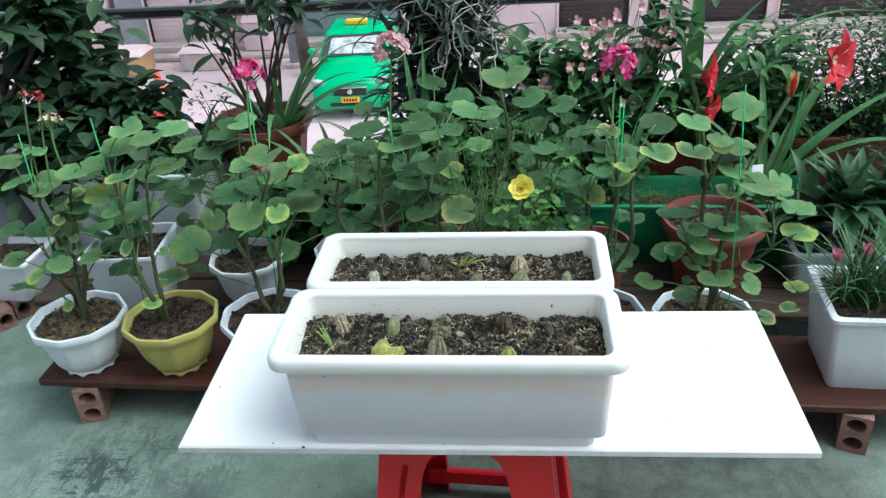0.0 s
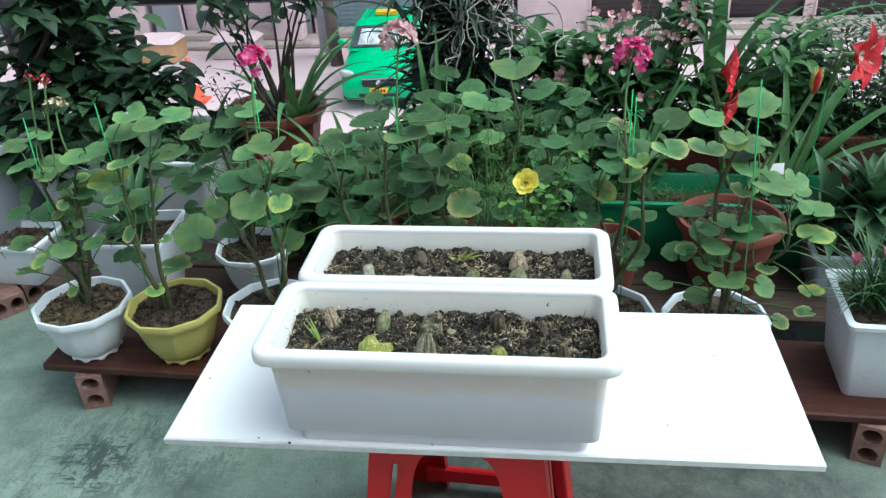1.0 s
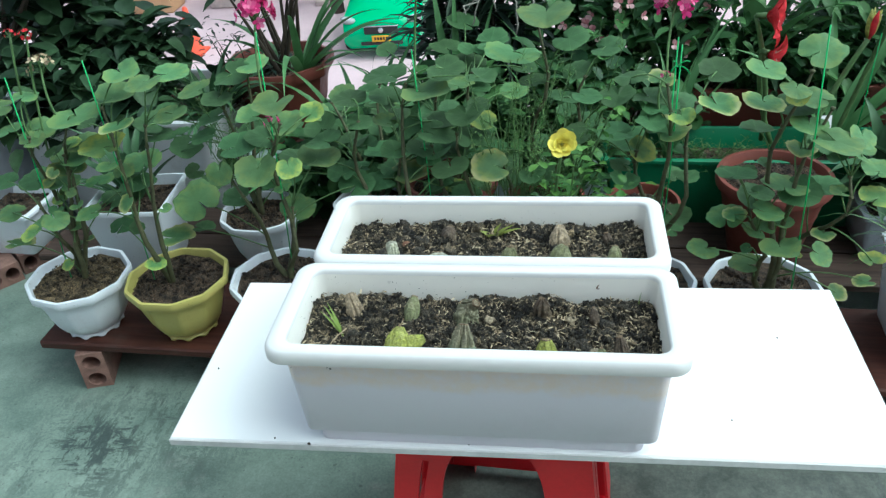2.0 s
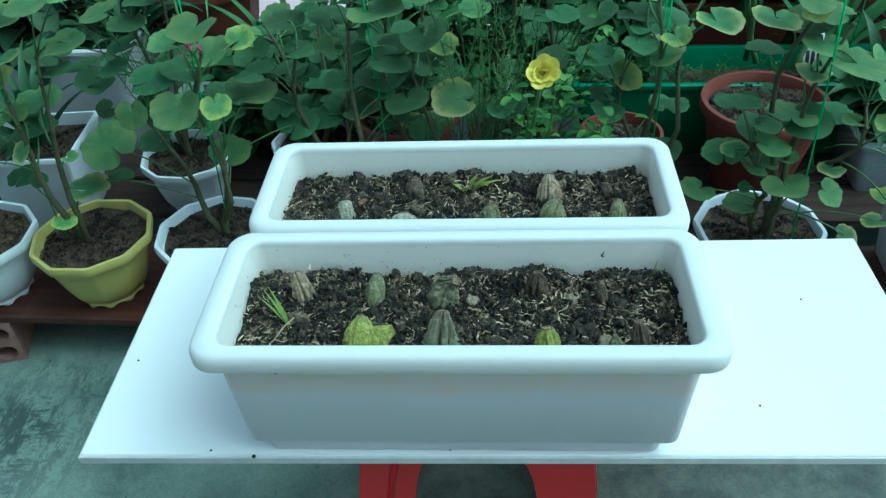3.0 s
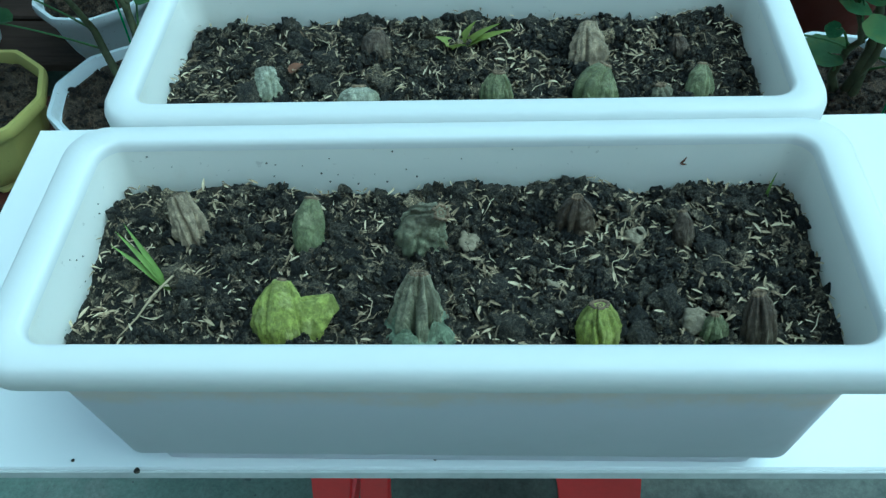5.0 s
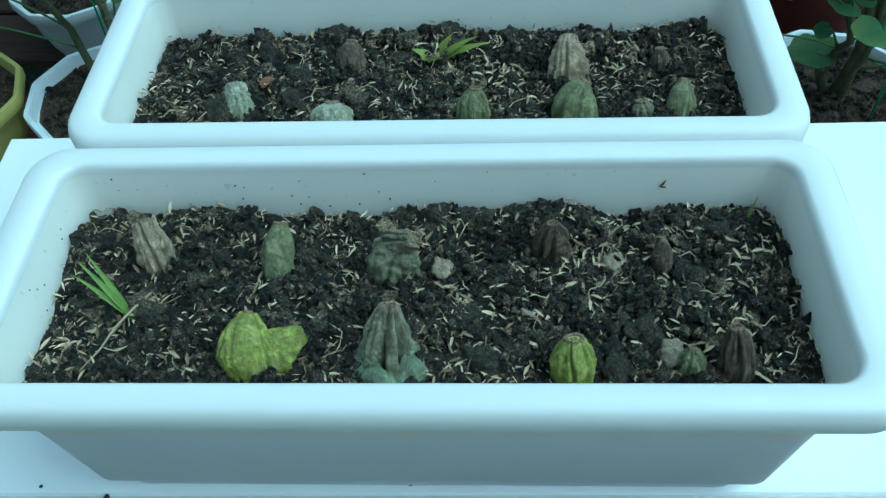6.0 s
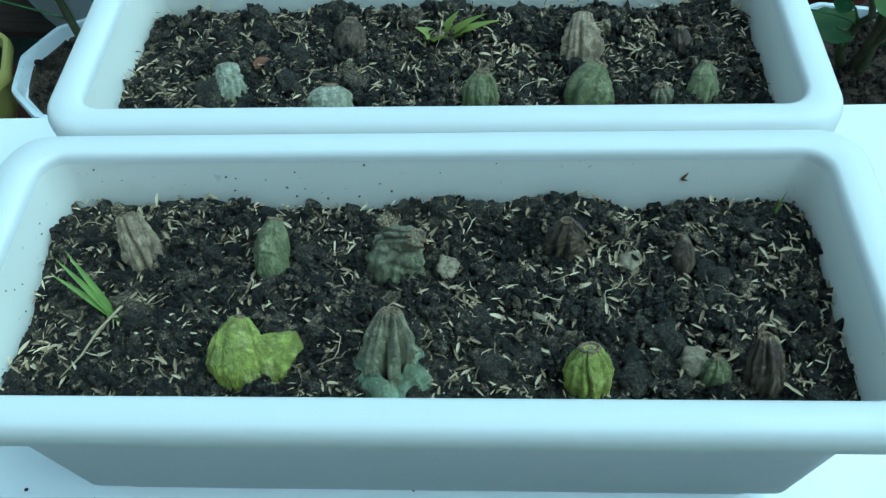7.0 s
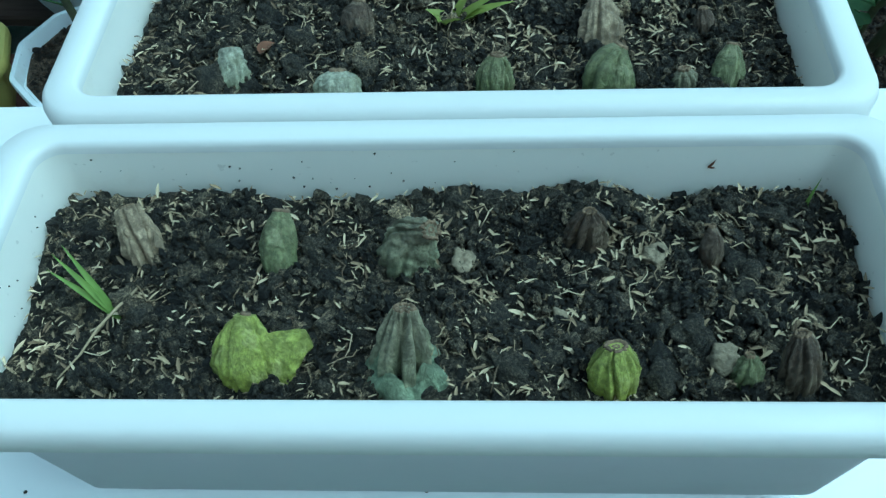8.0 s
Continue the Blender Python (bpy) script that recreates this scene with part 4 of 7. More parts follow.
def soil_bed(x, y, lx, ly, seed, crumbs, mounds, heaps, name_label):
    """Crumbly dark soil: an uneven bed, thousands of crumbs, some gathered in clods. mounds: (x, y, rise, reach); heaps of husks: (x, y, spread, count)."""
    r = random.Random(seed)
    off = Vector((seed * 3.1, 0, 0))
    nx, ny = 240, 80
    verts, faces = [], []

    def height(px, py):
        p = Vector((px, py, 0))
        h = 0.005 * noise.noise(p * 13 + off) + 0.0045 * noise.noise(p * 42 + off)
        h += 0.0034 * abs(noise.noise(p * 120 + off)) + 0.0024 * abs(noise.noise(p * 290 + off))
        for mx, my, up, reach in mounds:
            h += up * math.exp(-((px - mx) ** 2 + (py - my) ** 2) / reach ** 2)
        return h

    for j in range(ny + 1):
        for i in range(nx + 1):
            px, py = (i / nx - 0.5) * lx, (j / ny - 0.5) * ly
            verts.append(Vector((px, py, height(px, py))))
    faces = [(j * (nx + 1) + i, j * (nx + 1) + i + 1, (j + 1) * (nx + 1) + i + 1, (j + 1) * (nx + 1) + i) for j in range(ny) for i in range(nx)]
    pieces = [(verts, faces)]
    small = [blob(1.0, seed * 50 + k, 6, 5, 0.6, 0.8) for k in range(24)]
    large = [crumbly(1.0, seed * 90 + k, 0.8) for k in range(10)]
    spots = [(r.uniform(-0.5, 0.5) * (lx - 0.02), r.uniform(-0.5, 0.5) * (ly - 0.02), r.uniform(0.005, 0.012)) for _ in range(130)]
    for k in range(crumbs):
        lift = 0.0
        if k % 2:  # crumbs heaped into clods
            cx, cy, cr = spots[(k // 2) % 130]
            a, rr = r.random() * TAU, cr * math.sqrt(r.random())
            px, py = cx + rr * math.cos(a), cy + rr * math.sin(a)
            if abs(px) > lx / 2 - 0.003 or abs(py) > ly / 2 - 0.003:
                continue
            lift = 0.85 * math.sqrt(max(0.0, cr * cr - rr * rr)) * r.uniform(0.5, 1.0)
            size = r.uniform(0.0010, 0.0034)
        else:
            px, py = (r.random() - 0.5) * (lx - 0.006), (r.random() - 0.5) * (ly - 0.006)
            size = min(0.0055, 0.0008 + r.expovariate(1 / 0.0011))
        m = pose(px, py, height(px, py) + lift + size * r.uniform(-0.1, 0.5), r.uniform(0, 360), r.uniform(0, 360), r.uniform(0, 360)) @ Matrix.Diagonal((size * r.uniform(0.8, 1.4), size * r.uniform(0.4, 1), size, 1))
        pieces.append(moved(small[k % 24], m))
    for k in range(150):
        px, py = (r.random() - 0.5) * (lx - 0.02), (r.random() - 0.5) * (ly - 0.02)
        size = min(0.009, 0.0028 + r.expovariate(1 / 0.0019))
        pieces.append(moved(large[k % 10], pose(px, py, height(px, py) + size * 0.3, r.uniform(-30, 30), r.uniform(-30, 30), r.uniform(0, 360)) @ Matrix.Diagonal((size, size * r.uniform(0.7, 1), size, 1))))
    ob = part("potting_soil", mesh_of("potting_soil", *join(*pieces), smooth=False), M["soil"], None, at=pose(x, y, SOIL))
    tagged(ob, name_label, "soil", kind="stuff")
    # pale boat-shaped rice husks and straw bits lying on it
    bits = []

    def husk(px, py, l, up=0.5):
        px, py = max(-lx / 2 + 0.004, min(lx / 2 - 0.004, px)), max(-ly / 2 + 0.004, min(ly / 2 - 0.004, py))
        bits.append(moved(blade(l, l * r.uniform(0.17, 0.29), r.uniform(-0.3, 0.5), 0.45, 4, 0.05, 0.5, seed=len(bits)), aim((px, py, height(px, py) + r.uniform(0.0022, 0.0062)), r.random() * TAU, r.uniform(-0.35, up))))

    for k in range(820):
        husk((r.random() - 0.5) * lx, (r.random() - 0.5) * ly, r.uniform(0.0042, 0.0090))
    for hx, hy, spread, n in heaps:
        for k in range(n):
            husk(r.gauss(hx, spread), r.gauss(hy, spread), r.uniform(0.005, 0.011), 0.7)
    for k in range(3200):
        px, py = (r.random() - 0.5) * (lx - 0.008), (r.random() - 0.5) * (ly - 0.008)
        l = r.uniform(0.0015, 0.0060)
        bits.append(moved(blade(l, l * r.uniform(0.10, 0.4), r.uniform(-0.5, 0.8), 0.3, 2, seed=k), aim((px, py, height(px, py) + r.uniform(0.0015, 0.004)), r.random() * TAU, r.uniform(-0.3, 0.6))))
    for k in range(60):  # longer straws and root threads
        px, py = (r.random() - 0.5) * (lx - 0.04), (r.random() - 0.5) * (ly - 0.03)
        a, l = r.random() * TAU, r.uniform(0.010, 0.030)
        pts = []
        for i in range(6):
            qx = max(-lx / 2 + 0.004, min(lx / 2 - 0.004, px + math.cos(a) * l * i / 5))
            qy = max(-ly / 2 + 0.004, min(ly / 2 - 0.004, py + math.sin(a) * l * i / 5))
            pts.append(Vector((qx, qy, height(qx, qy) + r.uniform(0.003, 0.008))))
            a += r.uniform(-0.5, 0.5)
        bits.append(tube(pts, [0.0003, 0.0004, 0.0004, 0.0004, 0.0003, 0.0002], 4))
    ob = part("rice_husks", mesh_of("rice_husks", *join(*bits)), M["husk"], None, at=pose(x, y, SOIL))
    tagged(ob, "pale rice husks scattered over dark planter soil", "husks", kind="stuff")


soil_bed(0.0140, 1.0730, 0.466, 0.150, 3, 12000, ((-0.150, 0.066, 0.008, 0.028), (-0.045, 0.07, -0.005, 0.022), (0.015, 0.066, 0.006, 0.025), (0.085, 0.066, 0.006, 0.030), (0.135, 0.07, -0.006, 0.018), (0.205, 0.05, 0.003, 0.025), (-0.19, -0.04, -0.003, 0.03)),
         ((-0.210, -0.040, 0.012, 46), (-0.130, -0.056, 0.009, 22), (0.100, 0.038, 0.010, 40), (-0.165, 0.045, 0.012, 18), (0.02, 0.0, 0.012, 16), (0.19, 0.045, 0.009, 12)), "dark crumbly potting soil in the front planter")
soil_bed(0.0205, 1.2665, 0.456, 0.144, 4, 9000, ((-0.17, 0.05, 0.004, 0.03), (0.0, 0.06, 0.006, 0.03), (0.2, 0.055, 0.008, 0.022), (0.07, 0.06, 0.005, 0.02), (-0.08, 0.06, 0.004, 0.03)),
         ((-0.20, 0.0, 0.015, 26), (0.05, 0.01, 0.014, 34), (-0.12, 0.03, 0.012, 14), (0.14, 0.02, 0.012, 14)), "dark crumbly potting soil in the rear planter")


CUTTING_LABELS = {"cut_grey": "dried beige wrinkled cutting in dark soil", "cut_green": "green ribbed cutting planted in dark soil", "cut_lime": "yellow-green wrinkled cutting planted in dark soil",
                  "cut_teal": "grey-green pleated cutting with a dried tip", "cut_brown": "withered brown cutting in dark soil", "cut_pale": "bleached pale green cutting in dark soil"}


def along(points, t):
    """A point on a smooth curve through four points."""
    k = min(len(points) - 2, int(t * (len(points) - 1)))
    u = t * (len(points) - 1) - k
    q = [points[max(0, min(len(points) - 1, k + i))] for i in (-1, 0, 1, 2)]
    return 0.5 * (2 * q[1] + (q[2] - q[0]) * u + (2 * q[0] - 5 * q[1] + 4 * q[2] - q[3]) * u * u + (3 * q[1] - q[0] - 3 * q[2] + q[3]) * u ** 3)


def stub(axis, radii, seed, ribs, deep, wrinkle, flat):
    """Rings of a pleated, shrivelled stem round a bent axis, and the frame at its cut end."""
    r = random.Random(seed)
    axis = [Vector(p) for p in axis]
    n, m = 96, 34
    valleys = [TAU * (i + r.uniform(-0.35, 0.35)) / ribs for i in range(ribs)]
    depth = [deep * r.uniform(0.35, 1.2) for _ in valleys]
    sway = [r.uniform(-0.6, 0.6) for _ in valleys]
    wide = [r.uniform(0.07, 0.17) for _ in valleys]
    rings = []
    for k in range(m + 1):
        t = k / m
        c = along(axis, t)
        d = (along(axis, min(1, t + 0.02)) - along(axis, max(0, t - 0.02))).normalized()
        u = (Vector((1, 0, 0)) - d * d.x).normalized()
        v = d.cross(u)
        rad = along(radii, t)
        ring = []
        for i in range(n):
            a = TAU * i / n
            p = Vector((math.cos(a), math.sin(a), t * 2.2))
            q = 1.0
            for va, dp, sw, wd in zip(valleys, depth, sway, wide):
                g = abs((a - va - sw * t + math.pi) % TAU - math.pi)
                q -= dp * math.exp(-(g / wd) ** 2) * (1 - 0.25 * t) - dp * 0.35 * math.exp(-((g - 2 * wd) / wd) ** 2)
            q += 0.13 * noise.noise(p * 1.4 + Vector((seed * 1.7, 0, 0))) + wrinkle * 0.5 * noise.noise(Vector((p.x * 4, p.y * 4, p.z * 3 + seed)))
            q += wrinkle * (1 - abs(noise.noise(Vector((p.x * 1.6, p.y * 1.6, t * 9 + seed)))) * 4) * 0.28 + 0.018 * noise.noise(p * 12)
            ring.append(c + (u * math.cos(a) + v * math.sin(a) * flat) * rad * q)
        rings.append(ring)
    return rings, d


def cutting(x, y, axis, radii, skin, seed, ribs=6, deep=0.2, wrinkle=0.12, flat=0.85, scar=1.0, foot=0.0, lobe=None):
    """A stub of a cut stem, planted upright, with a dried cut end; some have a ruffled foot or a side lobe."""
    e = thing("cutting", (x, y, SOIL + 0.003), CUTTING_LABELS[skin], "cutting", "cuttings in the planters")
    rings, d = stub(axis, radii, seed, ribs, deep, wrinkle, flat)
    part("stub", mesh_of("stub", *loft(rings)), M[skin], e)
    tip = rings[-1]
    c = sum(tip, Vector()) / len(tip)
    out = [v - c for v in tip]
    part("cut_end", mesh_of("cut_end", *loft([[c + o * s * scar + d * (dz + 0.0004 * noise.noise((c + o * s) * 1400)) for o in out] for s, dz in ((1.06, -0.0012), (1.08, 0.0004), (0.92, 0.0014), (0.74, 0.0006), (0.60, -0.0008), (0.42, -0.0002), (0.25, 0.0006), (0.10, -0.0004))])), M["scar"], e)
    if foot:
        r = random.Random(seed)
        ph, edge = r.random() * TAU, []
        rad = radii[1]
        for t, s in ((0.0, 0.80), (0.25, 1.12), (0.6, 1.38), (1.0, 1.56)):
            ring = []
            for i in range(96):
                a = TAU * i / 96
                g = 1 + (0.12 * math.sin(5 * a + ph) + 0.10 * noise.noise(Vector((math.cos(a) * 3, math.sin(a) * 3, seed)))) * t
                ring.append(Vector((math.cos(a) * rad * s * g, math.sin(a) * rad * s * g * 0.9, foot * (1 - t ** 1.2) * (1 + 0.35 * math.sin(4 * a + ph)) + 0.0026 * math.sin(8 * a + ph) * t + 0.0016 * noise.noise(Vector((math.cos(a) * 7, math.sin(a) * 7, t * 3))))))
            edge.append(ring)
        part("ruffled_foot", mesh_of("ruffled_foot", *loft(edge, False, False)), M["cut_skirt"], e, "paler blue-green ruffled foot")
    if lobe:
        rings, d = stub(lobe[0], lobe[1], seed + 5, 4, 0.25, 0.2, 0.55)
        part("side_lobe", mesh_of("side_lobe", *loft(rings)), M[skin], e)


def upright(dx, dy, h, bow=0.0):
    return ((0, 0, -0.014), (dx * 0.25 + bow, dy * 0.2, h * 0.25), (dx * 0.65 + bow, dy * 0.6, h * 0.68), (dx, dy, h))


CUTTINGS = (
    # front planter
    (-0.150, 1.095, upright(-0.013, 0.024, 0.024), (0.0120, 0.0110, 0.0092, 0.0066), "cut_grey", 3, 9, 0.45, 0.2, 0.8, 0.6),
    (-0.077, 1.090, upright(0.003, 0.025, 0.024), (0.0095, 0.0102, 0.0098, 0.0046), "cut_green", 5, 4, 0.05, 0.04, 0.85),
    (0.002, 1.094, ((-0.004, 0.002, -0.014), (-0.005, 0.004, 0.006), (0.000, 0.007, 0.020), (0.009, 0.002, 0.030)), (0.0180, 0.0155, 0.0115, 0.0060), "cut_teal", 8, 7, 0.34, 0.30, 0.8),
    (0.096, 1.107, upright(0.000, 0.000, 0.030), (0.0115, 0.0115, 0.0095, 0.0035), "cut_brown", 9, 5, 0.36, 0.2, 0.7),
    (-0.080, 1.024, upright(-0.002, 0.021, 0.029, -0.002), (0.0165, 0.0160, 0.0120, 0.0050), "cut_lime", 14, 7, 0.42, 0.16, 0.62, 0.5, 0.0, (((0.002, -0.002, -0.012), (0.008, 0.004, 0.006), (0.017, 0.010, 0.013), (0.029, 0.014, 0.017)), (0.012, 0.0125, 0.0105, 0.0045))),
    (-0.003, 1.026, upright(0.002, 0.019, 0.034), (0.0145, 0.0142, 0.0114, 0.0062), "cut_teal", 17, 9, 0.42, 0.16, 0.9, 0.85, 0.014),
    (0.103, 1.018, upright(-0.001, 0.008, 0.028), (0.0110, 0.0116, 0.0108, 0.0058), "cut_lime", 21, 8, 0.34, 0.1, 0.8, 0.9),
    (0.196, 1.020, upright(-0.006, 0.010, 0.032), (0.0095, 0.0092, 0.0076, 0.0034), "cut_brown", 23, 9, 0.36, 0.16),
    (0.171, 1.022, upright(-0.002, 0.005, 0.016), (0.0078, 0.0076, 0.0058, 0.0024), "cut_green", 26, 6, 0.18, 0.2),
    (0.165, 1.094, upright(-0.002, 0.009, 0.020), (0.0064, 0.0068, 0.0054, 0.0020), "cut_brown", 29, 5, 0.14, 0.12),
    # rear planter
    (0.120, 1.276, upright(0.002, 0.025, 0.021), (0.0138, 0.0130, 0.0105, 0.0055), "cut_grey", 31, 8, 0.34, 0.24, 0.8, 0.6),
    (0.123, 1.236, upright(0.006, 0.010, 0.023, -0.002), (0.0180, 0.0165, 0.0125, 0.0045), "cut_green", 33, 9, 0.16, 0.06),
    (0.048, 1.234, upright(0.002, 0.007, 0.022), (0.0128, 0.0120, 0.0095, 0.0042), "cut_green", 35, 10, 0.32, 0.08),
    (-0.126, 1.240, upright(-0.003, 0.018, 0.018), (0.0095, 0.0098, 0.0090, 0.0066), "cut_pale", 38, 5, 0.22, 0.3, 0.75, 0.4),
    (-0.056, 1.236, upright(0.000, 0.006, 0.011), (0.0160, 0.0155, 0.0125, 0.0050), "cut_pale", 41, 7, 0.12, 0.16),
    (-0.048, 1.293, upright(0.003, 0.010, 0.019), (0.0125, 0.0120, 0.0095, 0.0040), "cut_brown", 43, 6, 0.12, 0.12),
    (0.198, 1.233, upright(0.003, 0.016, 0.019), (0.0110, 0.0108, 0.0085, 0.0035), "cut_green", 45, 6, 0.10, 0.08),
    (0.172, 1.232, upright(-0.002, 0.004, 0.011), (0.0085, 0.0085, 0.0070, 0.0040), "cut_teal", 47, 6, 0.2, 0.2),
    (0.193, 1.283, upright(-0.003, 0.006, 0.016), (0.0078, 0.0078, 0.0062, 0.0030), "cut_brown", 49, 6, 0.2, 0.16),
)
for c in CUTTINGS:
    cutting(*c)
for k, (p, s) in enumerate((((0.027, 1.094), 0.0078), ((0.079, 1.058), 0.0052), ((0.134, 1.096), 0.0078), ((0.161, 1.033), 0.0075))):
    tagged(part("pebble", mesh_of("pebble", *crumbly(s, 31 + k * 7, 0.8)), M["stone"], None, at=pose(*p, SOIL + s * 0.55)), "pale rough pebble lying on dark soil", "stone", "pebbles")
for k, (p, s) in enumerate((((0.024, 1.137), 0.011), ((0.044, 1.136), 0.010), ((0.079, 1.139), 0.010), ((0.092, 1.140), 0.008), ((0.042, 1.058), 0.010), ((0.052, 1.031), 0.012), ((0.070, 1.038), 0.010), ((0.147, 1.048), 0.011), ((0.128, 1.024), 0.010), ((0.183, 1.090), 0.011), ((0.178, 1.072), 0.009),
                             ((-0.028, 1.052), 0.008), ((-0.06, 1.33), 0.012), ((0.03, 1.330), 0.013), ((0.08, 1.325), 0.011), ((0.2, 1.318), 0.013), ((-0.088, 1.259), 0.009), ((-0.085, 1.285), 0.012), ((-0.14, 1.245), 0.015))):
    tagged(part("soil_clod", mesh_of("soil_clod", *crumbly(s, 70 + k, 0.7)), M["soil"], None, at=pose(*p, SOIL + s * 0.3, 0, 0, 40 * k)), "large dark clod of potting soil", "clod", "large clods")


def sprout(x, y, tips, label, material="sprout"):
    e = thing("grass_sprout", (x, y, SOIL), label, "grass")
    for k, (dx, dy, h, w) in enumerate(tips):
        l = math.sqrt(dx * dx + dy * dy + h * h)
        part("blade", mesh_of("blade", *moved(blade(l, w, 0.35, 0.3, 6, seed=k), aim((0, 0, -0.002), math.atan2(dy, dx), math.atan2(h, math.hypot(dx, dy)) + 0.12))), M[material], e)


sprout(-0.163, 1.062, ((-0.028, 0.018, 0.040, 0.0042), (-0.024, 0.024, 0.040, 0.0042), (-0.032, 0.012, 0.034, 0.0040), (-0.012, 0.006, 0.016, 0.003)), "bright green grass sprout in the front planter")
sprout(0.223, 1.128, ((0.004, 0.004, 0.030, 0.0022), (0.001, -0.003, 0.014, 0.0018)), "thin green seedling by the planter wall")
sprout(0.018, 1.30, ((0.030, -0.006, 0.020, 0.014), (-0.008, -0.018, 0.020, 0.020), (0.046, 0.004, 0.018, 0.012), (-0.018, 0.004, 0.014, 0.014), (0.016, 0.010, 0.024, 0.009), (0.036, 0.002, 0.026, 0.010)), "yellow-green leafy sprout in the rear planter", "sprout_yellow")
twig = part("twig", mesh_of("twig", *tube([(0, 0, 0.006), (-0.005, -0.014, 0.011), (-0.014, -0.028, 0.010), (-0.020, -0.042, 0.008), (-0.03, -0.055, 0.005)], [0.0009, 0.0009, 0.0008, 0.0007, 0.0004], 5)), M["husk"], None, at=pose(-0.155, 1.078, SOIL))
tagged(twig, "pale dry root curling over the soil", "twig")
dry = part("dry_leaf", mesh_of("dry_leaf", *moved(blade(0.014, 0.011, 0.8, 0.3, 5), aim((0, 0, 0.006), 0.6, 0.3))), M["dry_leaf"], None, at=pose(-0.114, 1.270, SOIL))
tagged(dry, "small dry brown leaf on planter soil", "leaf")
r = random.Random(21)
for k in range(46):
    low = r.random() ** 1.6
    px, pz = r.uniform(-0.20, 0.235), 0.612 + 0.030 * low
    if k % 5 == 4:  # on the end walls
        at = pose(r.choice((-0.2170, 0.2440)), r.uniform(1.02, 1.12), pz)
    else:
        at = pose(px, 1.1440 + (pz - 0.60) * 0.155, pz)
    tagged(part("soil_speck", mesh_of("soil_speck", *blob(r.uniform(0.0002, 0.0008), k, 6, 4)), M["soil"], None, at=at), "dark soil speck stuck to a white planter wall", "speck", "soil specks")
hk = part("rice_husk", mesh_of("rice_husk", *join(moved(blade(0.0065, 0.0020, 0.3, 0.5, 4), pose(0, 0, 0, 90, 0, 0) @ pose(0, 0, 0, 0, 0, -35)), moved(blade(0.006, 0.0018, 0.3, 0.5, 4), pose(0, 0, 0, 90, 0, 0) @ pose(0, 0, 0, 0, 0, -105)))), M["dry_leaf"], None, at=pose(0.168, 1.1468, 0.628))
tagged(hk, "brown split husk stuck to the planter wall", "husk")
for x, y in ((-0.219, 1.004), (0.352, 1.074), (0.0, 1.013), (-0.27, 1.012), (-0.4, 1.15), (0.45, 1.25)):
    tagged(part("soil_speck", mesh_of("soil_speck", *blob(0.0022 if y < 1.01 else 0.0014, int(x * 99) + 50, 7, 5)), M["soil"], None, at=pose(x, y, BOARD_TOP + 0.0008)), "dark soil speck on the white board", "speck", "soil specks")


# ------------------------------------------------------------------ pots
def soil_disc(outline, z, material, seed, label, place):
    """An uneven soil top that fills a pot's outline, with crumbs."""
    r = random.Random(seed)
    c = sum(outline, Vector()) / len(outline)
    steps = 12
    rings = []
    for k in range(steps):
        s = 1.0 - k / steps
        rings.append([Vector((c.x + (v.x - c.x) * s, c.y + (v.y - c.y) * s, z + 0.008 * noise.noise(Vector((v.x * s, v.y * s, seed)) * 25) + 0.007 * noise.noise(Vector((v.x * s, v.y * s, seed)) * 90) + 0.006 * (1 - s))) for v in outline])
    pieces = [loft(rings, False, True)]
    shapes = [blob(1.0, seed * 77 + k, 7, 5, 0.35, 0.8) for k in range(14)]
    m0 = len(outline)
    for k in range(1900):
        i, s, w = r.randrange(m0), math.sqrt(r.random()) * 0.95, r.random()
        v = outline[i].lerp(outline[(i + 1) % m0], w)
        size = min(0.006, 0.0009 + r.expovariate(1 / 0.0010))
        px, py = c.x + (v.x - c.x) * s, c.y + (v.y - c.y) * s
        pieces.append(moved(shapes[k % 14], pose(px, py, z + 0.008 * noise.noise(Vector((px, py, seed)) * 25) + 0.006 * (1 - s) + size * 0.4, r.uniform(0, 360), r.uniform(0, 360), r.uniform(0, 360)) @ Matrix.Diagonal((size, size * r.uniform(0.5, 1), size * 0.8, 1))))
    ob = part("pot_soil", mesh_of("pot_soil", *join(*pieces)), material, None, at=place)
    return tagged(ob, label, "soil", kind="stuff")


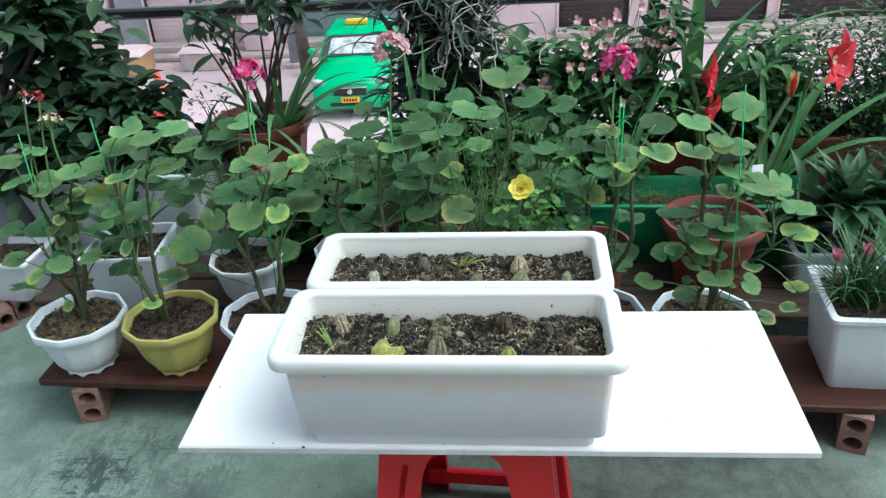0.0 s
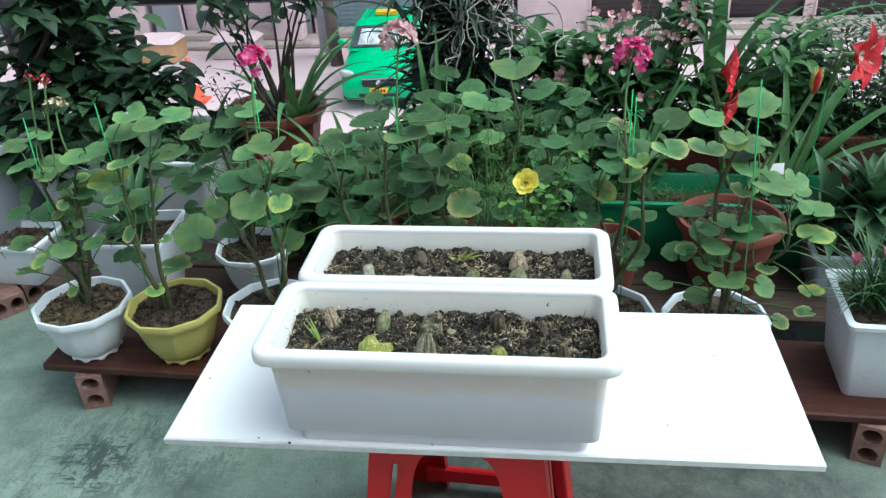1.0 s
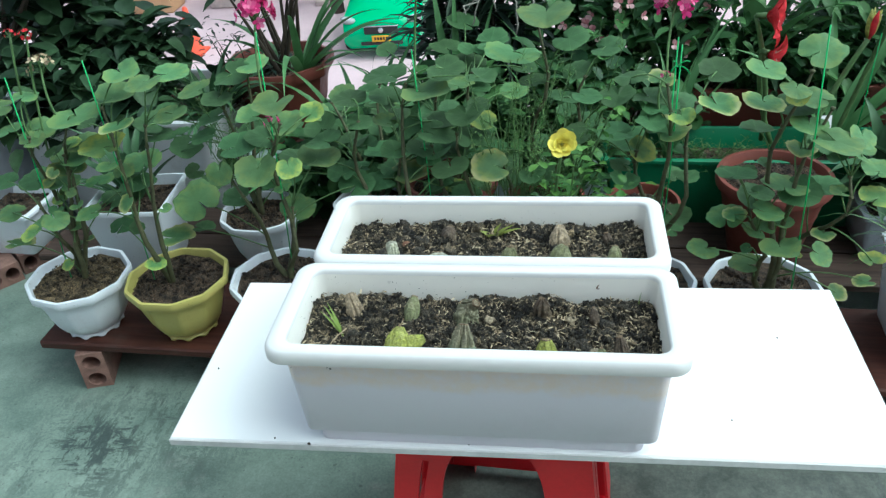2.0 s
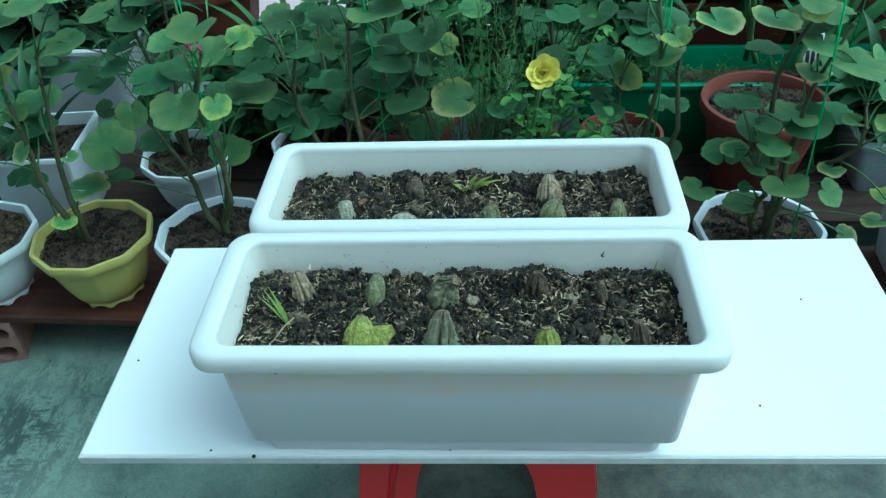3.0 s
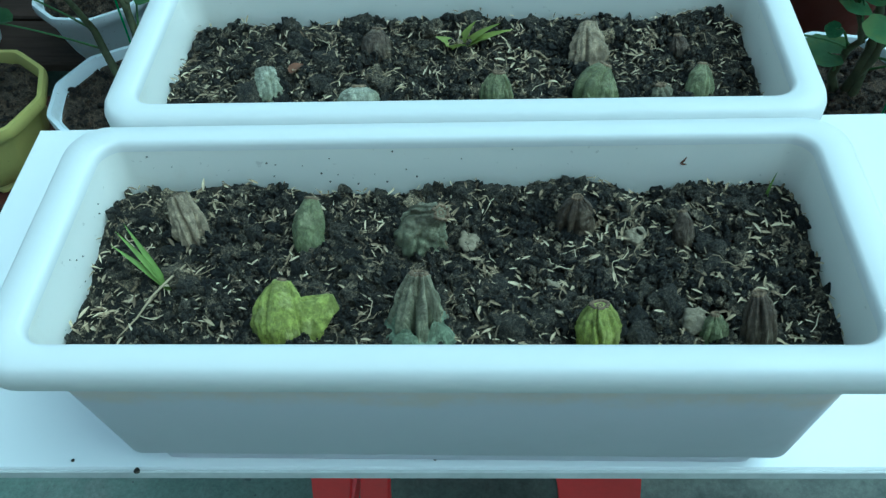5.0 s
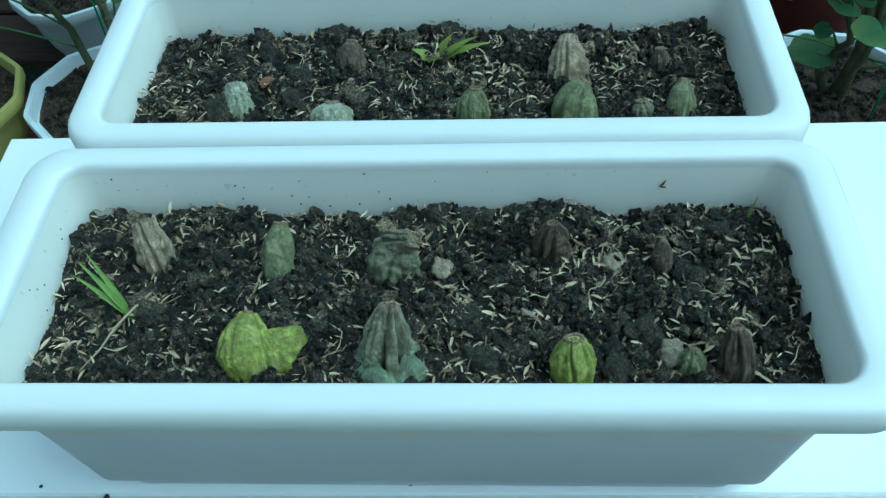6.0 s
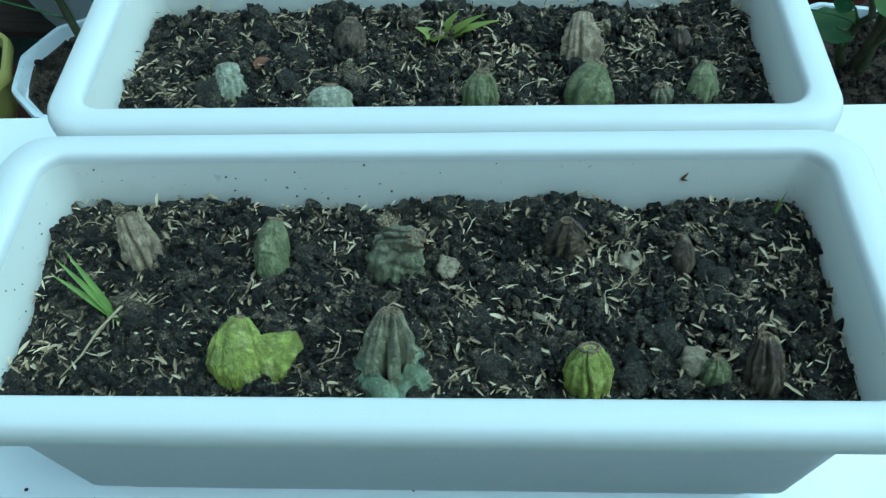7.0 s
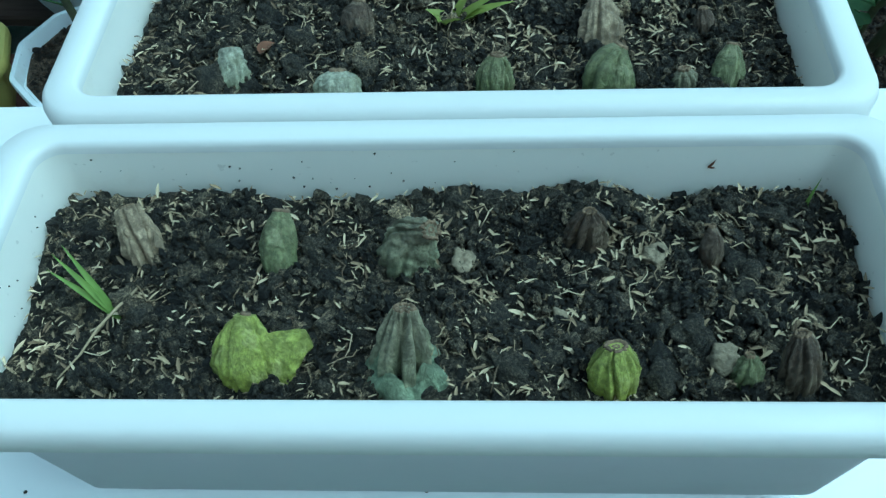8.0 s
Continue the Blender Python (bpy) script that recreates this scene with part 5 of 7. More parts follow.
def faceted_pot(x, y, z, radius, h, material, label, turn=10, sides=10, soil="soil_brown", group="faceted pots"):
    """A ten-sided flared plastic pot with a thick rim and a scalloped foot."""
    e = thing("flower_pot", (x, y, z), label, "pot", group)
    e.rotation_euler = (0, 0, radians(turn))
    prof = [(0.50, 0.0), (0.545, 0.012), (0.55, 0.05), (0.515, 0.085), (0.60, 0.14), (0.70, 0.28), (0.785, 0.50), (0.84, 0.72), (0.865, 0.875)]
    rim = [(0.865, 0.872), (0.975, 0.862), (0.992, 0.88), (1.0, 0.965), (0.988, 1.0), (0.93, 1.0), (0.915, 0.98), (0.89, 0.86), (0.84, 0.70)]

    def facets(k, t, lift=0.0):
        # ring with a point in the middle of every facet, which can be lifted into a scallop
        ring, out = polyring(sides, radius * k, h * t), []
        for i, v in enumerate(ring):
            out.append(v)
            if i % 3 == 2:
                for c in (0.25, 0.5, 0.75):
                    w = v.lerp(ring[(i + 1) % len(ring)], c)
                    out.append(w + Vector((0, 0, lift * (1.0 if c == 0.5 else 0.8))))
        return out

    body = loft([facets(0.47, 0.09)] + [facets(k, t, lift) for (k, t), lift in zip(prof, (0.006, 0.0055, 0.001) + (0.0,) * 6)], True, False)
    part("body", mesh_of("body", *body, sharp=24), material, e)
    part("rim", mesh_of("rim", *loft([polyring(sides, radius * k, h * t) for k, t in rim], False, False), sharp=35), material, e)
    soil_disc([Vector((v.x, v.y, 0)) for v in polyring(sides, radius * 0.885, 0)], h * 0.885, M[soil], int(abs(x) * 100) + 3, "loose dark soil in a flower pot", pose(x, y, z, 0, 0, turn))
    return e


def round_pot(x, y, z, radius, h, material, label, base=0.66, lip=0.022, soil="soil_brown", fill=0.86):
    e = thing("flower_pot", (x, y, z), label, "pot")
    n = 36

    def ring(k, t):
        return [Vector((radius * k * math.cos(TAU * i / n), radius * k * math.sin(TAU * i / n), t)) for i in range(n)]

    part("body", mesh_of("body", *loft([ring(base - 0.02, 0), ring(base, 0.004), ring(0.90, h - lip - 0.004), ring(0.91, h - lip)], True, False), sharp=40), material, e)
    part("rim", mesh_of("rim", *loft([ring(0.90, h - lip), ring(0.985, h - lip - 0.001), ring(1.0, h - lip + 0.004), ring(1.0, h - 0.005), ring(0.985, h), ring(0.91, h), ring(0.885, h - 0.008), ring(0.86, h * fill), ring(0.82, h * 0.6)], False, False), sharp=40), material, e)
    soil_disc(ring(0.865, 0), h * fill, M[soil], int(abs(x) * 100) + 7, "loose dark soil in a round pot", pose(x, y, z))
    return e


def box_pot(x, y, z, l, w, h, material, label, taper=0.80, turn=0, corner=0.02, soil="soil_brown", fill=0.88, lip=0.008, name="square_pot", wall=0.006):
    e = thing(name, (x, y, z), label, "pot")
    e.rotation_euler = (0, 0, radians(turn))
    f = taper
    prof = [(f * 0.97, f * 0.97, 0.0), (f, f, 0.006), (f + (1 - f) * 0.5, f + (1 - f) * 0.5, h * 0.5), (0.99, 0.99, h - 0.012)]
    part("body", mesh_of("body", *loft([rrect(l * a, w * b, corner, t) for a, b, t in prof], True, False), sharp=40), material, e)
    rr = [(0, h - 0.012), (lip, h - 0.011), (lip, h - 0.002), (lip * 0.6, h), (-wall, h), (-wall * 1.5, h - 0.004), (-wall * 2 - 0.002, h * fill), (-0.03, h * 0.5)]
    part("rim", mesh_of("rim", *loft([rrect(l * 0.99 + 2 * d, w * 0.99 + 2 * d, corner, t) for d, t in rr], False, False), sharp=40), material, e)
    soil_disc([Vector((v.x, v.y, 0)) for v in rrect(l - 0.03, w - 0.03, corner, 0)], h * fill, M[soil], int(abs(x) * 100) + 9, "loose dark soil in a box pot", pose(x, y, z, 0, 0, turn))
    return e


faceted_pot(-0.985, 1.695, 0.10, 0.121, 0.147, M["potwhite"], "white ten-sided plastic pot topped with husky soil", 4, soil="soil_husk")
faceted_pot(-0.742, 1.695, 0.10, 0.121, 0.147, M["yellow"], "mustard yellow ten-sided plastic pot on a plank", 16)
faceted_pot(-0.495, 1.70, 0.10, 0.119, 0.147, M["potwhite"], "white ten-sided plastic pot beside the yellow one", 8)
faceted_pot(-0.63, 1.985, 0.10, 0.108, 0.147, M["potwhite"], "smaller white ten-sided pot on the second plank", 12)
faceted_pot(-0.335, 2.02, 0.10, 0.112, 0.150, M["potwhite"], "white ten-sided pot behind the long planters", 20)
faceted_pot(0.553, 1.685, 0.10, 0.121, 0.147, M["potwhite"], "white ten-sided pot holding a tall pelargonium", 6)
faceted_pot(0.305, 1.70, 0.10, 0.118, 0.147, M["potwhite"], "white ten-sided pot half hidden by the board", 15)
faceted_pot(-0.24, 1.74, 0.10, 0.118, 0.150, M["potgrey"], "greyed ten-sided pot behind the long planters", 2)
faceted_pot(-0.01, 1.74, 0.10, 0.118, 0.150, M["potwhite"], "white ten-sided pot behind the long planters", 11)
round_pot(-0.13, 1.99, 0.10, 0.115, 0.24, M["terra"], "dull red-brown round pot among the leaves")
round_pot(0.33, 1.97, 0.10, 0.09, 0.185, M["terra"], "small red plastic pot behind the long planters", soil="soil")
round_pot(0.10, 1.97, 0.10, 0.095, 0.20, M["terra"], "small red plastic pot under a yellow rose", soil="soil")
round_pot(0.645, 2.04, 0.10, 0.136, 0.216, M["terra"], "wide terracotta red pot of dry soil on the second plank", 0.62, 0.026, fill=0.9)
box_pot(-0.955, 1.975, 0.10, 0.205, 0.205, 0.205, M["potwhite"], "white square plastic pot on the second plank", 0.72, 3, 0.008, lip=0.003, wall=0.003)
box_pot(-1.49, 2.15, 0.039, 0.29, 0.17, 0.145, M["potwhite"], "low white box planter at the end of the plank", 0.78, -4, 0.012, wall=0.004)
box_pot(0.955, 1.685, 0.095, 0.285, 0.225, 0.205, M["potwhite"], "white rounded square pot with grassy leaves and pink flowers", 0.86, -4, 0.014)
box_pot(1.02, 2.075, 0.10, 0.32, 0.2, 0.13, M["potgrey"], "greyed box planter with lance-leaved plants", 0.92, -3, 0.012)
box_pot(0.62, 2.25, 0.10, 0.74, 0.20, 0.195, M["green_tray"], "dark green plastic trough with lighter rims", 0.9, -2.7, 0.012, fill=0.7)
box_pot(-1.135, 2.44, 0.0, 0.63, 0.40, 0.385, M["potpale"], "large pale grey planting tub behind the pots", 0.74, -2, 0.03)
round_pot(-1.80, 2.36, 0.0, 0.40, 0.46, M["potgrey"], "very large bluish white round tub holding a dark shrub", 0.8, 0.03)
faceted_pot(-0.70, 2.525, 0.20, 0.170, 0.255, M["terra"], "large eight-sided terracotta pot on the back plank", 0, 8, group="")
round_pot(-0.10, 2.56, 0.20, 0.13, 0.2, M["rubber"], "black plastic pot packed with orchids", 0.75, 0.02)
box_pot(0.64, 2.56, 0.20, 0.40, 0.22, 0.16, M["terra"], "terracotta coloured trough of thorny shrubs", 0.85, -2.7, 0.015)
box_pot(1.18, 2.56, 0.20, 0.44, 0.26, 0.17, M["terra"], "terracotta coloured trough under a clipped shrub", 0.85, -2.7, 0.015)
round_pot(0.26, 2.55, 0.20, 0.13, 0.19, M["terra"], "terracotta round pot of flowering thorn", 0.7, 0.02)
tag = thing("plant_tag", (0.79, 2.19, 0.29), "white printed paper tag standing in the green trough", "tag")
part("card", mesh_of("card", *moved(box(-0.022, 0.022, -0.0008, 0.0008, 0.0, 0.10, 0.0005), pose(0, 0, 0, -12, 0, 8))), M["paper"], tag)
for k in range(3):
    part("print_bar", mesh_of("print_bar", *moved(box(-0.017 + k * 0.013, -0.008 + k * 0.013, -0.0014, -0.0009, 0.01, 0.06, 0.0002), pose(0, 0, 0, -12, 0, 8))), M["black"], tag)


# ------------------------------------------------------------------ pelargoniums with round scalloped leaves
KINDS = {"g": "leaf", "d": "leaf_dark", "y": "leaf_yellow", "e": "leaf_edge"}


def pelargonium(base, stems, leaves, label, seed, fill=0, spread=(0.12, 0.10), zrange=(0.35, 0.65), young=False):
    """Thick stems from the pot; every leaf is set on its own stalk: (x, y, z, radius, tilt to the front, kind)."""
    r = random.Random(seed)
    e = thing("pelargonium", base, label, "plant", "pelargoniums")
    b = Vector(base)
    lines = []
    for tip in stems:
        pieces = []
        p = bend((0, 0, -0.02), Vector(tip) - b, 0.0, r.uniform(-0.03, 0.03), 9)
        w1, w2, amp = r.uniform(0.5, 1.1), r.random() * TAU, r.uniform(0.010, 0.022)
        p = [q + Vector((math.sin(w1 * i + w2), math.cos(w1 * 1.3 * i + w2), 0)) * amp * min(1, i / 3) + Vector((r.uniform(-1, 1), r.uniform(-1, 1), 0)) * 0.003 for i, q in enumerate(p)]
        lines.append(p)
        pieces.append(tube(p, [0.0072 - 0.0046 * i / 9 for i in range(10)], 8))
        for q in p[2:]:
            pieces.append(moved(blob(0.0052, r.randint(0, 999), 7, 4, 0.2, 0.7), Matrix.Translation(q)))
        part("stem", mesh_of("stem", *join(*pieces)), M["stem"], e)
    every = list(leaves)
    for p in lines:  # small young leaves close to the stem
        for q in p[3:]:
            for k in range(r.choice((0, 0, 1, 1)) if young else 0):
                a, far = r.random() * TAU, r.uniform(0.018, 0.05)
                w = q + b + Vector((math.cos(a) * far, math.sin(a) * far * 0.8, r.uniform(0.0, 0.035)))
                every.append((w.x, w.y, w.z, r.uniform(0.010, 0.025), r.uniform(0, 45), r.choice("ggdye")))
    for k in range(fill):
        s = r.choice(stems)
        # filler leaves mostly take the copy with shade in its colour
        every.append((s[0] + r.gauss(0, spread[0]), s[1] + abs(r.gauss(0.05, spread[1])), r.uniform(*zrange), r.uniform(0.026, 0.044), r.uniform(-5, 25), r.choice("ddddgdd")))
    for x, y, z, rad, tilt, kind in every:
        c = Vector((x, y, z)) - b
        near = min((q for l in lines for q in l), key=lambda q: (q - c + Vector((0, 0, 0.05))).length)
        part("leaf_stalk", mesh_of("leaf_stalk", *tube(bend(near, c, 0.012, r.uniform(-0.012, 0.012), 5), [0.0019, 0.0017, 0.0016, 0.0015, 0.0015, 0.0014], 5)), M["stalk"], e)
        turn = r.uniform(-35, 35)
        n = Vector((math.sin(radians(turn)) * math.sin(radians(tilt + 14)), -math.sin(radians(tilt)), max(0.15, math.cos(radians(tilt)))))
        d = near - c
        spin = math.atan2(d.y, d.x) + math.pi / 2 + r.uniform(-0.7, 0.7)
        # back rows: half the green leaves get the shade-toned copy
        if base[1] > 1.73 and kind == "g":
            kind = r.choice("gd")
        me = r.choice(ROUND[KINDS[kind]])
        lf = new("leaf", me)
        lf.parent = e
        lf.matrix_basis = Matrix.Translation(c) @ n.to_track_quat("Z", "Y").to_matrix().to_4x4() @ Matrix.Rotation(spin, 4, "Z") @ Matrix.Diagonal((rad, rad * r.uniform(0.88, 1.05), rad, 1))
    return e


PELARGONIUMS = {
    "a": ((-1.035, 1.715, 0.603, 0.038, 7, "g"), (-0.980, 1.729, 0.676, 0.029, 8, "g"), (-0.973, 1.735, 0.602, 0.035, 16, "g"), (-0.956, 1.753, 0.500, 0.038, 14, "y"), (-0.964, 1.729, 0.467, 0.038, 6, "g"), (-1.131, 1.751, 0.381, 0.036, 5, "g"), (-0.951, 1.643, 0.430, 0.030, 19, "g"), (-0.977, 1.696, 0.589, 0.028, 16, "g"), (-0.904, 1.753, 0.557, 0.040, 8, "g"), (-0.872, 1.718, 0.636, 0.057, 3, "g"), (-1.056, 1.748, 0.646, 0.032, 11, "g"), (-1.024, 1.654, 0.386, 0.024, 18, "y"), (-1.106, 1.696, 0.328, 0.034, -9, "e"), (-0.980, 1.670, 0.294, 0.018, 25, "y"),),
    "b": ((-0.770, 1.705, 0.680, 0.047, 7, "g"), (-0.739, 1.709, 0.732, 0.036, 19, "g"), (-0.659, 1.642, 0.738, 0.038, 11, "g"), (-0.620, 1.666, 0.743, 0.035, 11, "g"), (-0.805, 1.674, 0.584, 0.050, 11, "y"), (-0.772, 1.750, 0.510, 0.041, 17, "g"), (-0.859, 1.732, 0.360, 0.038, 10, "d"), (-0.629, 1.659, 0.664, 0.037, 6, "g"), (-0.880, 1.736, 0.474, 0.033, 6, "g"), (-0.872, 1.657, 0.436, 0.028, 11, "g"), (-0.731, 1.714, 0.337, 0.044, 1, "e"), (-0.760, 1.655, 0.308, 0.024, 7, "y"), (-0.741, 1.640, 0.648, 0.036, 2, "e"),),
    "c": ((-0.668, 1.745, 0.414, 0.052, 32, "g"), (-0.565, 1.665, 0.531, 0.031, 65, "g"), (-0.483, 1.666, 0.536, 0.044, 33, "g"), (-0.448, 1.758, 0.386, 0.043, 25, "g"), (-0.380, 1.745, 0.517, 0.049, 5, "g"), (-0.423, 1.675, 0.676, 0.044, 12, "g"), (-0.443, 1.755, 0.589, 0.043, 14, "g"), (-0.487, 1.705, 0.635, 0.031, 15, "g"), (-0.545, 1.721, 0.560, 0.044, 13, "d"), (-0.416, 1.665, 0.541, 0.027, 28, "y"), (-0.380, 1.753, 0.617, 0.028, 31, "y"), (-0.458, 1.723, 0.461, 0.021, 18, "g"), (-0.681, 1.756, 0.335, 0.027, -5, "d"), (-0.480, 1.747, 0.568, 0.045, 6, "d"),),
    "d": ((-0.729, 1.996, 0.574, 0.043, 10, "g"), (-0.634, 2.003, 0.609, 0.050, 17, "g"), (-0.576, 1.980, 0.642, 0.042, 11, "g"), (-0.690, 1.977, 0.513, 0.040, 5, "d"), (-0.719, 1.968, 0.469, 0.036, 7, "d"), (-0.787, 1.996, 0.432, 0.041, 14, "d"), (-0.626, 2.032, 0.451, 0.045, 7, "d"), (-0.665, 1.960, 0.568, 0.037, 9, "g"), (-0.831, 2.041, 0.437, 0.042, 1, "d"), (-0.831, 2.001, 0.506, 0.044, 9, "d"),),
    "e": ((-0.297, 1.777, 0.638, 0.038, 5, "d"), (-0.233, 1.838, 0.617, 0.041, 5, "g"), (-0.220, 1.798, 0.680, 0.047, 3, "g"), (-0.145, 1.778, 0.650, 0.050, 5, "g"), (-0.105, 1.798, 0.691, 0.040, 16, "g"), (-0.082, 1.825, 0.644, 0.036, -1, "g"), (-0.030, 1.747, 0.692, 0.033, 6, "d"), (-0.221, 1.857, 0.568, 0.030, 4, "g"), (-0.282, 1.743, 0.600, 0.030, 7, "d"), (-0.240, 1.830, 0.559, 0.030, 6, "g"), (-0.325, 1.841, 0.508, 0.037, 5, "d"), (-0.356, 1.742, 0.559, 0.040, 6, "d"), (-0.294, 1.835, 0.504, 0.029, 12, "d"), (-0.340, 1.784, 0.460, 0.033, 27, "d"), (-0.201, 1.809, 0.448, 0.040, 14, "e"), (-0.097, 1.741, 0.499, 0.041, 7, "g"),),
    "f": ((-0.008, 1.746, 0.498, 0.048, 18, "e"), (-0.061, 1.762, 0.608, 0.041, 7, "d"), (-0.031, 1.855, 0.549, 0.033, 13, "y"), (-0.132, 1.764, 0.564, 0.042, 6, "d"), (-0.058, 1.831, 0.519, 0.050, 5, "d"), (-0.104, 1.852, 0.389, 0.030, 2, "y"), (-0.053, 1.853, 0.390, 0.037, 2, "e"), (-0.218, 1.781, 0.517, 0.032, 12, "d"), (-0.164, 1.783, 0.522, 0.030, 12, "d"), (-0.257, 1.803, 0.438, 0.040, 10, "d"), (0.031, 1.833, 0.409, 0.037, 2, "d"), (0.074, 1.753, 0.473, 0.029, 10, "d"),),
    "g": ((0.430, 1.810, 0.668, 0.042, 16, "g"), (0.326, 1.816, 0.650, 0.028, 23, "e"), (0.307, 1.823, 0.612, 0.040, 1, "g"), (0.419, 1.724, 0.637, 0.038, 7, "e"), (0.352, 1.833, 0.592, 0.030, 14, "g"), (0.359, 1.731, 0.611, 0.026, 13, "y"), (0.338, 1.761, 0.563, 0.046, 9, "e"), (0.291, 1.793, 0.506, 0.031, 32, "y"), (0.387, 1.830, 0.420, 0.038, 3, "d"), (0.368, 1.761, 0.369, 0.035, 11, "d"), (0.378, 1.831, 0.290, 0.034, 6, "d"), (0.244, 1.785, 0.554, 0.040, 5, "d"), (0.261, 1.757, 0.680, 0.032, 2, "g"), (0.260, 1.758, 0.457, 0.032, 9, "g"), (0.302, 1.741, 0.595, 0.030, 6, "g"),),
    "h": ((0.099, 1.899, 0.767, 0.058, 6, "g"), (0.146, 1.908, 0.709, 0.041, 18, "g"), (0.027, 1.973, 0.660, 0.062, 3, "g"), (0.229, 2.010, 0.652, 0.041, 10, "d"), (0.252, 1.909, 0.580, 0.040, 8, "d"), (0.183, 1.896, 0.585, 0.033, 7, "d"), (0.195, 2.008, 0.478, 0.035, 6, "d"), (0.075, 1.954, 0.597, 0.034, 2, "d"),),
    "i": ((0.465, 1.604, 0.754, 0.034, 10, "g"), (0.567, 1.663, 0.759, 0.041, 25, "g"), (0.475, 1.622, 0.686, 0.038, 8, "e"), (0.582, 1.672, 0.670, 0.036, 8, "g"), (0.476, 1.629, 0.625, 0.038, -10, "d"), (0.598, 1.593, 0.623, 0.043, 6, "g"), (0.674, 1.675, 0.560, 0.037, 12, "g"), (0.713, 1.659, 0.527, 0.036, 4, "g"), (0.708, 1.623, 0.492, 0.037, 3, "y"), (0.552, 1.664, 0.492, 0.044, 3, "g"), (0.496, 1.625, 0.502, 0.028, 2, "d"), (0.453, 1.665, 0.423, 0.038, 7, "g"), (0.512, 1.625, 0.460, 0.034, 1, "g"), (0.518, 1.653, 0.403, 0.033, 14, "g"), (0.547, 1.609, 0.391, 0.038, 6, "g"), (0.615, 1.595, 0.385, 0.027, 33, "g"), (0.513, 1.679, 0.303, 0.034, 5, "g"), (0.414, 1.643, 0.365, 0.032, 5, "g"),),
    "j": ((0.652, 1.620, 0.620, 0.027, 29, "g"), (0.716, 1.601, 0.366, 0.027, -1, "y"), (0.652, 1.571, 0.313, 0.021, 20, "e"), (0.517, 1.593, 0.722, 0.027, 9, "g"), (0.570, 1.654, 0.627, 0.034, 7, "g"), (0.567, 1.664, 0.571, 0.029, 5, "e"), (0.715, 1.603, 0.316, 0.022, -2, "e"),),
}
P = PELARGONIUMS
PEL = []
PEL.append(pelargonium((-0.975, 1.70, 0.228), ((-0.99, 1.70, 0.60), (-0.93, 1.71, 0.55), (-1.0, 1.68, 0.45), (-0.90, 1.72, 0.62)), P["a"], "leggy pelargonium with round leaves in a white pot", 1, 6, (0.07, 0.04), (0.4, 0.62), True))
PEL.append(pelargonium((-0.755, 1.69, 0.228), ((-0.79, 1.69, 0.66), (-0.72, 1.70, 0.62)), P["b"], "leggy pelargonium with yellowing leaves in a yellow pot", 2, 5, (0.05, 0.04), (0.4, 0.66), True))
PEL.append(pelargonium((-0.475, 1.71, 0.228), ((-0.56, 1.70, 0.48), (-0.45, 1.71, 0.62), (-0.43, 1.70, 0.42)), P["c"], "pelargonium with broad bright leaves in a white pot", 3, 4, (0.06, 0.04), (0.40, 0.52)))
PEL.append(pelargonium((-0.63, 1.99, 0.228), ((-0.68, 1.99, 0.56), (-0.60, 2.0, 0.62)), P["d"], "shaded pelargonium in a small white pot", 4, 16, (0.09, 0.06), (0.30, 0.44)))
PEL.append(pelargonium((-0.24, 1.75, 0.235), ((-0.30, 1.77, 0.60), (-0.17, 1.79, 0.66), (-0.20, 1.80, 0.5)), P["e"], "dense pelargonium behind the long planters", 5, 18, (0.08, 0.1), (0.38, 0.6)))
PEL.append(pelargonium((-0.01, 1.75, 0.235), ((-0.08, 1.80, 0.55), (0.0, 1.80, 0.50), (-0.15, 1.80, 0.52)), P["f"], "pelargonium with pale-edged leaves behind the long planters", 6, 9, (0.09, 0.1), (0.34, 0.56)))
PEL.append(pelargonium((0.315, 1.74, 0.228), ((0.33, 1.77, 0.66), (0.40, 1.77, 0.62), (0.28, 1.78, 0.52)), P["g"], "tall pelargonium with yellow-green leaves by the long planters", 7, 6, (0.05, 0.05), (0.4, 0.62)))
PEL.append(pelargonium((0.10, 1.98, 0.28), ((0.10, 1.94, 0.72), (0.20, 1.96, 0.60)), P["h"], "pelargonium with large grey-green leaves in a red pot", 8, 7, (0.09, 0.06), (0.4, 0.62)))
PEL.append(pelargonium((0.553, 1.68, 0.228), ((0.53, 1.64, 0.74), (0.60, 1.65, 0.66), (0.50, 1.64, 0.45), (0.66, 1.64, 0.52)), P["i"] + P["j"], "tall bushy pelargonium rising beside the white board", 9, 8, (0.05, 0.04), (0.4, 0.66), True))
PEL.append(pelargonium((-0.33, 2.02, 0.23), ((-0.40, 2.02, 0.52), (-0.28, 2.03, 0.56)), (), "shaded pelargonium at the back of the pots", 10, 40, (0.10, 0.10), (0.24, 0.48)))
PEL.append(pelargonium((-0.12, 2.0, 0.305), ((-0.16, 2.02, 0.56), (-0.06, 2.02, 0.6)), (), "shaded pelargonium in a red-brown pot", 11, 44, (0.10, 0.12), (0.26, 0.62)))


# ------------------------------------------------------------------ flowers
def stalked(p, base, radius=0.0022, sag=0.0, side=0.0):
    return tube(bend(base, p, sag, side, 8), radius, 6)


